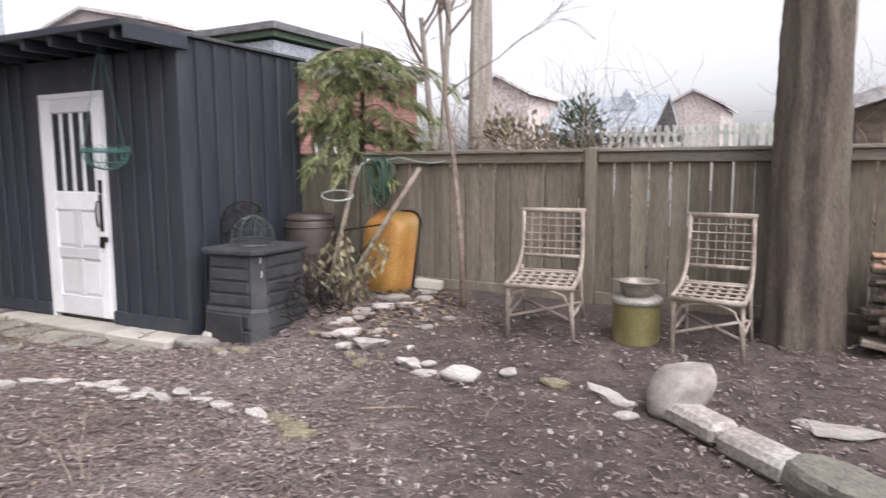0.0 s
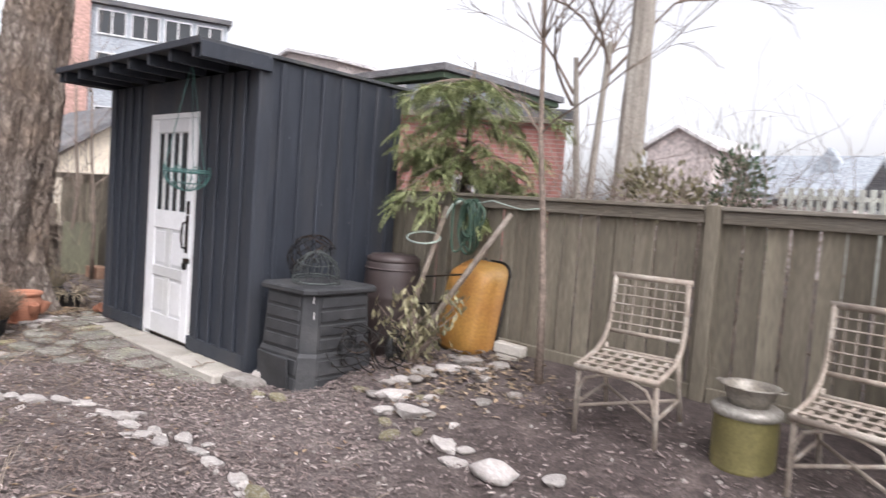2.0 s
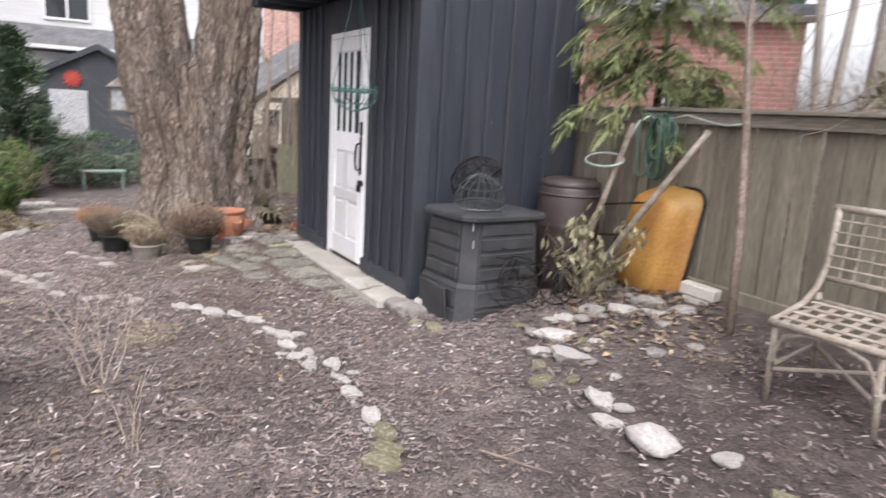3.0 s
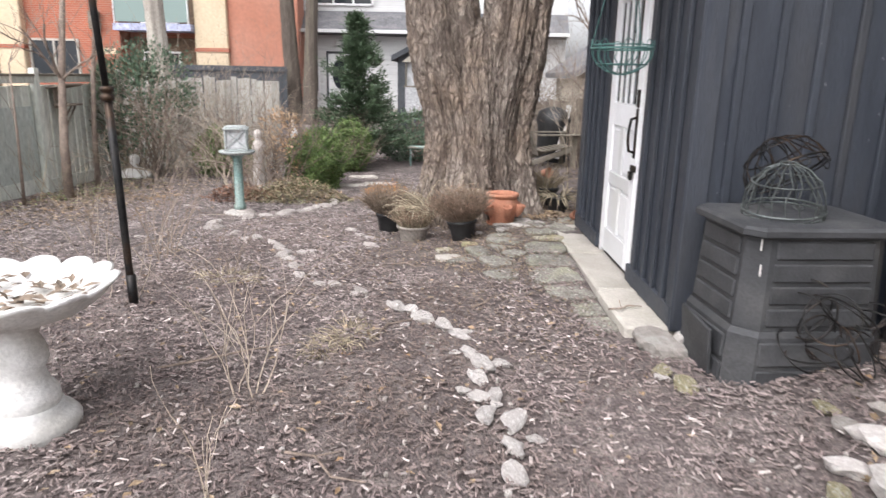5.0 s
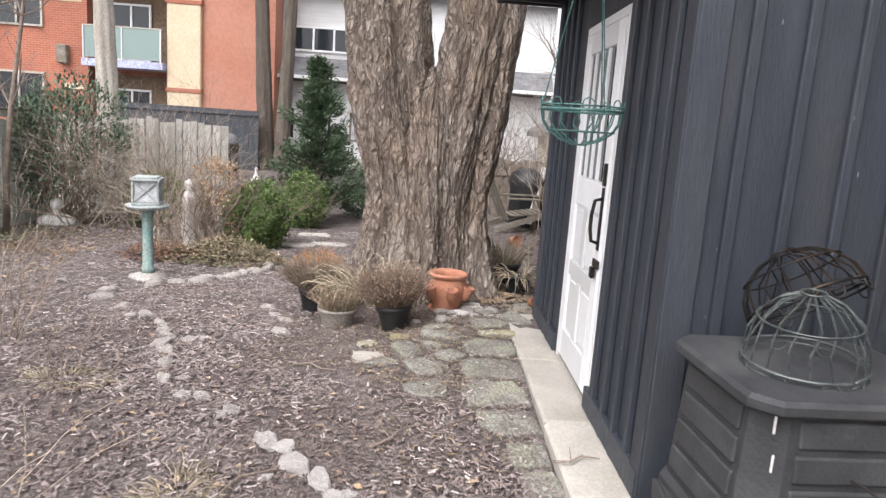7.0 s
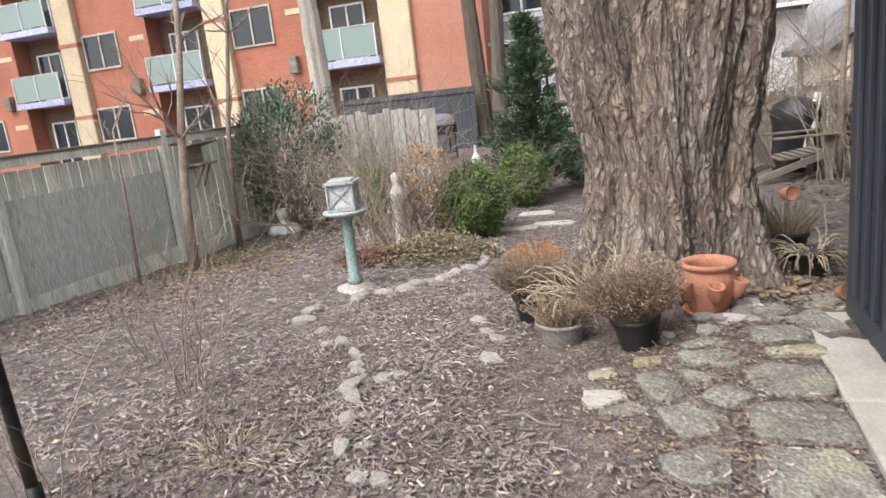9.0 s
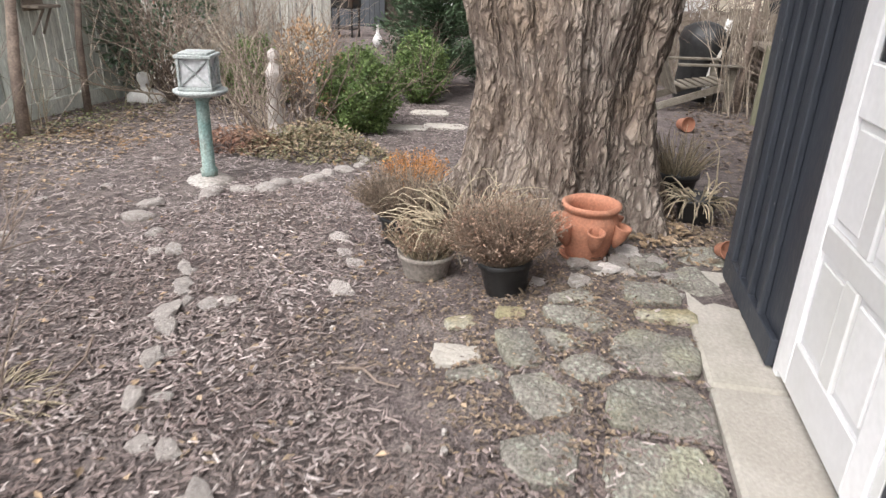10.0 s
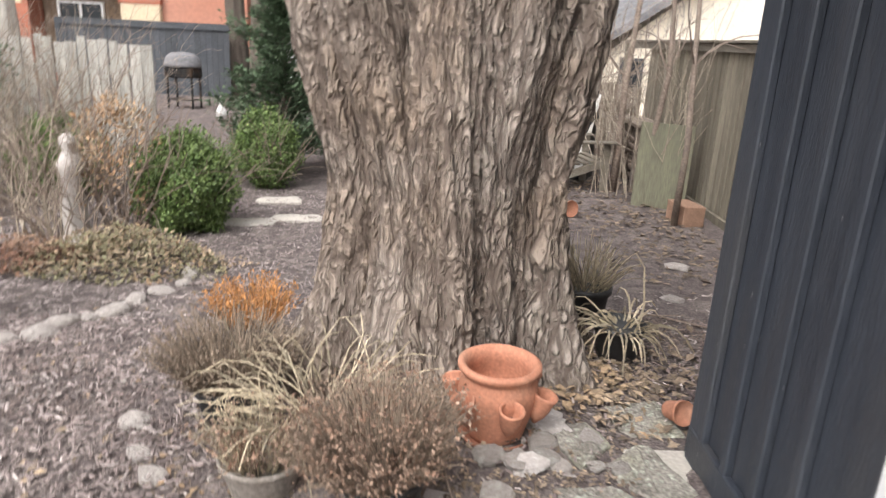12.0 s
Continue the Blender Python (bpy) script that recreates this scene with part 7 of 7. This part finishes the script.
def wire_tangle():
    rr = random.Random(91)
    t = thing("wire_tangle", "tangle of black wire plant cages beside the compost bin", "wire", pose(-3.78, 4.42, gz(-3.78, 4.42)))
    for i in range(26):
        m = pose(rr.uniform(-0.16, 0.22), rr.uniform(-0.2, 0.28), rr.uniform(0.08, 0.34), rr.uniform(0, 180), rr.uniform(-70, 70), rr.uniform(0, 180))
        part("loop", Shape().ring((0, 0, 0), rr.uniform(0.06, 0.15), 0.004, 18, m, 0, rr.uniform(200, 360)), M_IRON, t)


wire_tangle()

# ---- beyond the fences ----
plain_tree(-5.05, 10.4, 0.22, 7.5, 5, (0.01, 0.02), M_BARKPALE, "tall bare tree in the yard behind", 4, 40)
plain_tree(-6.0, 10.9, 0.075, 4.2, 6, (-0.10, 0.0), M_BARKPALE, "slender bare tree in the yard behind", 4, 24)
plain_tree(-6.5, 11.6, 0.08, 4.6, 16, (0.06, 0.0), M_BARKPALE, "slender bare tree in the yard behind", 4, 24)
plain_tree(1.15, 8.6, 0.09, 5.5, 26, (0.02, 0.0), M_BARK2, "bare tree in the yard behind", 4, 24)
plain_tree(0.06, 7.4, 0.18, 6.0, 36, (0.02, 0.0), M_BARKPALE, "bare tree just beyond the fence", 4, 30)
plain_tree(2.6, 8.5, 0.10, 5.5, 37, (-0.03, 0.0), M_BARK2, "bare tree in the yard behind", 4, 24)
plain_tree(-15.2, -3.5, 0.21, 8.5, 7, (-0.05, -0.05), M_BARKPALE, "smooth grey tree before the apartment block", 4, 40)
plain_tree(-24.6, -3.05, 0.27, 9.0, 8, (0.0, -0.04), M_BARK2, "dark tree before the orange wall", 4, 30)
plain_tree(-24.3, -2.45, 0.24, 9.0, 18, (0.0, 0.04), M_BARK2, "dark tree before the white house", 4, 30)
for i, (x, y, h) in enumerate(((-3.3, 7.0, 1.6), (-2.5, 7.4, 1.5), (-1.9, 7.2, 1.4), (-5.4, 8.5, 2.2), (-4.2, 9.0, 2.0), (-6.8, 9.5, 2.4), (2.0, 7.5, 2.2), (1.0, 7.8, 1.8))):
    bare_shrub(x, y, 22, h, 0.45, 0.6, 140 + i, M_TWIG, "bare twiggy shrub beyond the fence", 0.013, 2)
leafy_bush(-2.85, 9.2, 0.28, 0.28, 1.95, 1500, 150, M_SPRUCE, "dark evergreen shrub beyond the fence", 0.08, 0.2, "evergreen_bush")
leafy_bush(-3.7, 9.0, 0.8, 0.5, 1.75, 1400, 151, M_RHODO, "pale green shrub beyond the fence", 0.10, 0.5, "evergreen_bush")


def yard_fence():
    f = thing("fence", "pale slatted fence in the yard behind", "fence")
    for i in range(34):
        part("slat", Shape().box((-3.6 + i * 0.145, 13.0, 1.25), (0.09, 0.02, 2.0)), M_GREENFENCE, f)
    part("rail", Shape().box((-1.2, 13.03, 2.1), (5.0, 0.04, 0.07)), M_GREENFENCE, f)


yard_fence()


def dark_screen():
    f = thing("fence", "dark board screen behind the conifer", "fence")
    for i in range(30):
        part("board", Shape().box((-24.0, -7.7 + i * 0.155, 0.65), (0.025, 0.15, 1.95)), M_DARKWALL, f)
    part("rail", Shape().box((-23.96, -5.4, 1.5), (0.05, 4.6, 0.09)), M_DARKWALL, f)


dark_screen()


def barbecue():
    b = thing("barbecue", "covered dark barbecue on a trolley", "barbecue", pose(-21.0, -3.25, -0.27, 0, 0, 80))
    part("hood", Shape().lathe([(0.36, 0.0), (0.37, 0.05), (0.33, 0.20), (0.22, 0.30), (0.02, 0.33)], 20, pose(0, 0, 0.92) @ Matrix.Diagonal((1.2, 0.8, 1, 1))), M_SHINGLE, b, "grey hood", True)
    part("firebox", Shape().box((0, 0, 0.80), (0.72, 0.45, 0.24), None, 0.03), M_IRON, b)
    for sx in (-1, 1):
        for sy in (-1, 1):
            part("leg", Shape().box((sx * 0.3, sy * 0.18, 0.35), (0.04, 0.04, 0.70)), M_IRON, b)
    part("shelf", Shape().box((0, 0, 0.2), (0.66, 0.40, 0.03)), M_IRON, b)


barbecue()


def lounge_chair():
    c = thing("garden_armchair", "old grey slatted wooden armchair behind the maple", "chair", pose(-13.3, 4.30, gz(-13.3, 4.30), 0, 0, 192))
    for i in range(5):
        part("back_slat", Shape().box((-0.24 + 0.12 * i, 0.0, 0.42), (0.10, 0.02, 0.85), pose(0, 0.28, 0.22, -24)), M_FENCETOP, c)
    for i in range(6):
        part("seat_slat", Shape().box((0, -0.32 + 0.10 * i, 0.36 - 0.014 * i), (0.58, 0.085, 0.02)), M_FENCETOP, c)
    for s in (-1, 1):
        part("arm", Shape().box((s * 0.34, -0.06, 0.58), (0.12, 0.78, 0.025)), M_FENCETOP, c)
        part("front_leg", Shape().box((s * 0.31, -0.36, 0.28), (0.03, 0.09, 0.60)), M_FENCETOP, c)
        part("rear_leg", Shape().box((0, 0, 0), (0.03, 0.95, 0.09), pose(s * 0.29, 0.06, 0.2, -18)), M_FENCETOP, c)


lounge_chair()


def covered_grill():
    """A kettle under a black rain cover, with a bleached plank leaning on it."""
    g = thing("covered_grill", "garden grill under a slack black rain cover", "grill", pose(-14.1, 4.46, gz(-14.1, 4.46) - 0.02, 0, 0, 20))
    rr = random.Random(88)
    prof = [(0.31, 0.0), (0.33, 0.12), (0.30, 0.45), (0.31, 0.70), (0.34, 0.80), (0.28, 0.96), (0.15, 1.02), (0.02, 1.05)]
    vs, fs, n = [], [], 28
    for r, z in prof:
        for k in range(n):
            a = 2 * math.pi * k / n
            rr2 = r * (1 + 0.07 * math.sin(a * 7 + z * 3) * (1.1 - z * 0.6) + rr.uniform(-0.012, 0.012))
            vs.append((rr2 * 1.15 * math.cos(a), rr2 * 0.9 * math.sin(a), z))
    for i in range(len(prof) - 1):
        for k in range(n):
            a, b = i * n + k, i * n + (k + 1) % n
            fs.append((a, b, b + n, a + n))
    part("rain_cover", Shape().put(vs, fs), M_POTBLACK, g, "", True)
    p = part("plank", Shape().box((0, 0, 0.5), (0.09, 0.03, 1.05)), M_CASTWHITE)
    p.matrix_world = pose(-13.62, 4.50, gz(-13.6, 4.5) + 0.12, -22, 8, 75)
    tagged(p, "bleached white plank leaning on the covered grill", "plank")


covered_grill()


def corner_fence():
    """A short run of old boards that closes the far corner."""
    f = thing("fence", "short run of old brown boards in the far corner", "fence")
    y = 3.95
    while y < 5.45:
        w = rnd.uniform(0.10, 0.14)
        top = 1.02 + rnd.uniform(-0.05, 0.05)
        part("board", Shape().box((-15.05, y + w / 2, (top - 0.25) / 2), (0.022, w, top + 0.25)), M_OLDWOOD, f)
        y += w + 0.012
    part("rail", Shape().box((-15.01, 4.7, 0.75), (0.04, 1.5, 0.08)), M_OLDWOOD, f)


corner_fence()


def far_corner():
    """Clutter along the far end of the back fence."""
    rr = random.Random(33)
    p = new("leaning_panel", Shape().box((0, 0, 0.42), (0.55, 0.03, 0.95)).mesh("leaning_panel", M_OLDPANEL))
    p.matrix_world = pose(-12.35, 5.15, -0.10, -6, 0, 68)
    tagged(p, "greenish board panel leaning on the fence", "panel")
    b = thing("log_shelf", "rough plank shelf stacked with sticks", "shelf", pose(-13.6, 5.2, -0.10))
    part("plank", Shape().box((0, 0, 0.78), (1.1, 0.35, 0.04)), M_OLDWOOD, b)
    for s in (-0.45, 0.45):
        part("upright", Shape().box((s, 0, 0.38), (0.09, 0.30, 0.76)), M_OLDWOOD, b)
    for i in range(16):
        part("stick", Shape().tube([(-0.5 + rr.uniform(0, 0.1), rr.uniform(-0.15, 0.15), 0.05 + 0.04 * i), (0.5, rr.uniform(-0.15, 0.15), 0.05 + 0.04 * i)], 0.025, 6), M_TWIG, b)
    k = new("wooden_box", Shape().box((0, 0, 0.1), (0.35, 0.22, 0.2)).mesh("wooden_box", M_CUTWOOD))
    k.matrix_world = pose(-11.75, 5.25, -0.10, 0, 0, 10)
    tagged(k, "small reddish-brown wooden box on the ground", "box")


far_corner()
sapling([(-13.15, 4.85, -0.15), (-13.12, 4.85, 0.5), (-13.2, 4.87, 1.2), (-13.1, 4.9, 2.2), (-13.3, 5.0, 3.2)], 0.05, "crooked bare young tree by the far fence", 301, 8)
sapling([(-12.55, 5.05, -0.15), (-12.5, 5.05, 0.6), (-12.4, 5.1, 1.3), (-12.6, 5.1, 2.2), (-12.7, 5.1, 3.2)], 0.04, "crooked bare young tree by the far fence", 302, 8)
sapling([(-11.6, 5.1, -0.15), (-11.55, 5.1, 0.7), (-11.75, 5.12, 1.4), (-12.0, 5.15, 2.2), (-12.2, 5.2, 3.0)], 0.036, "crooked bare young tree by the far fence", 303, 8)
bare_shrub(-13.0, 5.1, 40, 1.9, 0.6, 0.3, 160, M_TWIGPALE, "thicket of pale upright suckers by the far fence", 0.007, 1)
bare_shrub(-15.6, 4.2, 34, 2.3, 0.8, 0.4, 162, M_TWIG, "tall bare thicket beyond the corner boards", 0.014, 2)
bare_shrub(-14.2, 5.2, 22, 2.0, 0.5, 0.3, 161, M_TWIG, "thicket of bare suckers by the far fence", 0.007, 1)


# ---- mulch: loose chips over the soil ----
def chips(name, n, x0, x1, y0, y1, lmin, lmax, material, label, seed, bias=0.0):
    r = np.random.default_rng(seed)
    x, y = r.uniform(x0, x1, n), r.uniform(y0, y1, n)
    soil = ((x + 7.0) / 1.2) ** 2 + ((y - 2.85) / 1.0) ** 2 < r.uniform(0.7, 1.2, n)
    keep = ~((x > -7.7) & (x < -4.5) & (y > 3.62)) & ~(soil & (r.random(n) < 0.86))
    keep &= ~((x + 0.7 * y > -0.2 + r.normal(0, 0.25, n)) & (r.random(n) < 0.78))
    x, y = x[keep], y[keep]
    n = len(x)
    ln, wd, th = r.uniform(lmin, lmax, n), r.uniform(0.006, 0.016, n), r.uniform(0.002, 0.005, n)
    yaw, pit, rol = r.uniform(0, 2 * np.pi, n), r.normal(0, 0.22, n), r.normal(0, 0.35, n)
    z = ground_z(x, y) + 0.006 + r.uniform(0, 0.012, n) + bias
    d = np.stack([np.cos(yaw) * np.cos(pit), np.sin(yaw) * np.cos(pit), np.sin(pit)], -1)
    s = np.stack([-np.sin(yaw) * np.cos(rol), np.cos(yaw) * np.cos(rol), np.sin(rol)], -1)
    u = np.cross(d, s)
    c = np.stack([x, y, z], -1)
    a = (ln / 2)[:, None] * d
    b = (wd / 2)[:, None] * s
    h = th[:, None] * u
    sk = r.uniform(0.3, 1.0, (n, 1))
    v = np.stack([c - a - b, c - a * 0.8 + b, c + a - b * sk, c + a * 0.85 + b, c - a * 0.7 + h, c + a * 0.8 + h], 1).reshape(-1, 3)
    base = (np.arange(n) * 6)[:, None]
    quads = (base[:, None] + np.array([[0, 2, 5, 4], [3, 1, 4, 5]])[None]).reshape(-1, 4)
    tris = (base[:, None] + np.array([[0, 4, 1], [2, 3, 5]])[None]).reshape(-1, 3)
    me = bpy.data.meshes.new(name)
    me.from_pydata(v.tolist(), [], quads.tolist() + tris.tolist())
    me.materials.append(material)
    return tagged(new(name, me), label, "mulch", kind="stuff")


# relief of the soil is followed closely enough by lifting the chips a little
chips("wood_chips", 78000, -9.0, 0.8, 0.3, 5.3, 0.015, 0.05, M_CHIP, "loose brown wood chips covering the soil", 1, 0.004)
chips("wood_chips", 20000, -13.0, -5.5, -3.0, 2.5, 0.03, 0.07, M_CHIPGREY, "loose brown wood chips covering the soil", 2, 0.004)
chips("pale_splinters", 5000, -9.5, 0.8, 0.0, 5.2, 0.02, 0.05, M_PALECHIP, "pale splinters scattered over the mulch", 3, 0.010)


# ---- small things ----
def hanging_lantern():
    l = thing("hanging_feeder", "grey house-shaped bird feeder hung beside the maple", "bird feeder", pose(-9.15, 2.12, 1.34))
    part("box", Shape().box((0, 0, 0.13), (0.16, 0.16, 0.26)), M_BLUEPANEL, l, "cloudy panes")
    for sx in (-1, 1):
        for sy in (-1, 1):
            part("corner_post", Shape().box((sx * 0.085, sy * 0.085, 0.13), (0.018, 0.018, 0.27)), M_FENCETOP, l)
    part("roof", Shape().put([(-0.13, -0.13, 0.265), (0.13, -0.13, 0.265), (0.13, 0.13, 0.265), (-0.13, 0.13, 0.265), (0, 0, 0.38)], [(3, 2, 1, 0), (0, 1, 4), (1, 2, 4), (2, 3, 4), (3, 0, 4)]), M_FENCETOP, l)
    part("tray", Shape().box((0, 0, -0.01), (0.22, 0.22, 0.02)), M_FENCETOP, l)
    part("cord", Shape().tube([(0, 0, 0.37), (0.10, 0.05, 0.9), (0.2, 0.12, 1.5)], 0.004, 4), M_GREENWIRE, l)


def garden_bench():
    b = thing("garden_bench", "small green metal bench before the junipers", "bench", pose(-14.25, 2.05, gz(-14.25, 2.05), 0, 0, 8))
    part("seat", Shape().box((0, 0, 0.36), (0.26, 0.75, 0.03)), M_VERD, b)
    for sy in (-1, 1):
        part("leg", Shape().tube([(0.1, sy * 0.33, 0), (0.1, sy * 0.33, 0.35)], 0.012, 6), M_VERD, b)
        part("leg", Shape().tube([(-0.1, sy * 0.33, 0), (-0.1, sy * 0.33, 0.35)], 0.012, 6), M_VERD, b)


def bird_ornament():
    sh = Shape().lathe([(0.03, 0.0), (0.09, 0.08), (0.12, 0.16), (0.08, 0.25), (0.035, 0.32), (0.03, 0.42), (0.045, 0.46), (0.01, 0.50)], 14)
    ob = part("bird_ornament", sh, M_CASTWHITE, None, "", True)
    ob.matrix_world = pose(-19.0, -1.75, -0.27)
    tagged(ob, "white garden bird ornament near the barbecue", "ornament")


hanging_lantern()
garden_bench()
bird_ornament()
stick_rng = random.Random(515)
for x, y, ln, rz in ((-4.95, 3.74, 0.22, 100), (-4.75, 2.35, 0.45, 150), (-5.9, 1.15, 0.6, 20), (-4.2, 1.5, 0.7, 120), (-3.2, 2.2, 0.4, 60), (-7.35, 2.95, 0.55, 5), (-2.2, 3.3, 0.35, 30), (-1.6, 3.5, 0.3, 100), (-6.2, 2.3, 0.3, 75), (-5.2, 2.9, 0.35, 140), (-8.9, 4.3, 0.9, 70), (-6.9, -0.1, 0.8, 160)):
    lift = 0.085 if y > 3.7 and x > -7.4 else gz(x, y) + 0.022
    pts = [(-ln / 2, 0, 0), (-ln / 6, stick_rng.uniform(-0.04, 0.04), 0.012), (ln / 6, stick_rng.uniform(-0.04, 0.04), 0.006), (ln / 2, 0, 0.01)]
    tw = Shape().tube(pts, [0.007, 0.006, 0.005, 0.003], 5).tube([pts[1], (0.0, 0.10, 0.02)], 0.003, 4)
    ob = part("fallen_stick", tw, M_TWIG)
    ob.matrix_world = pose(x, y, lift, 0, 0, rz)
    tagged(ob, "thin bare stick lying on the ground", "stick", "fallen sticks")


def pebbles(n, x0, x1, y0, y1, seed, label):
    """Small pale stones trodden into the mulch."""
    rr = random.Random(seed)
    sh = Shape()
    for i in range(n):
        x, y, r = rr.uniform(x0, x1), rr.uniform(y0, y1), rr.uniform(0.008, 0.022)
        if -7.6 < x < -4.5 and y > 3.6:
            continue
        a = rr.uniform(0, 6.28)
        z = gz(x, y) + 0.010
        ring = [(x + r * rr.uniform(0.7, 1.2) * math.cos(a + k * 1.257), y + r * rr.uniform(0.5, 0.9) * math.sin(a + k * 1.257)) for k in range(5)]
        sh.put([(p, q, z - 0.012) for p, q in ring] + [(p, q, z + r * 0.3) for p, q in ring] + [(x, y, z + r * 0.7)], [(k, (k + 1) % 5, 5 + (k + 1) % 5, 5 + k) for k in range(5)] + [(5 + k, 5 + (k + 1) % 5, 10) for k in range(5)])
    return tagged(part("pebbles", sh, M_BOULDER), label, "pebbles", kind="stuff")


pebbles(190, -4.5, 0.9, 2.0, 5.2, 91, "small pale pebbles scattered over the soil")
pebbles(170, -9.0, -2.5, 0.0, 3.6, 92, "small pale pebbles scattered over the mulch")
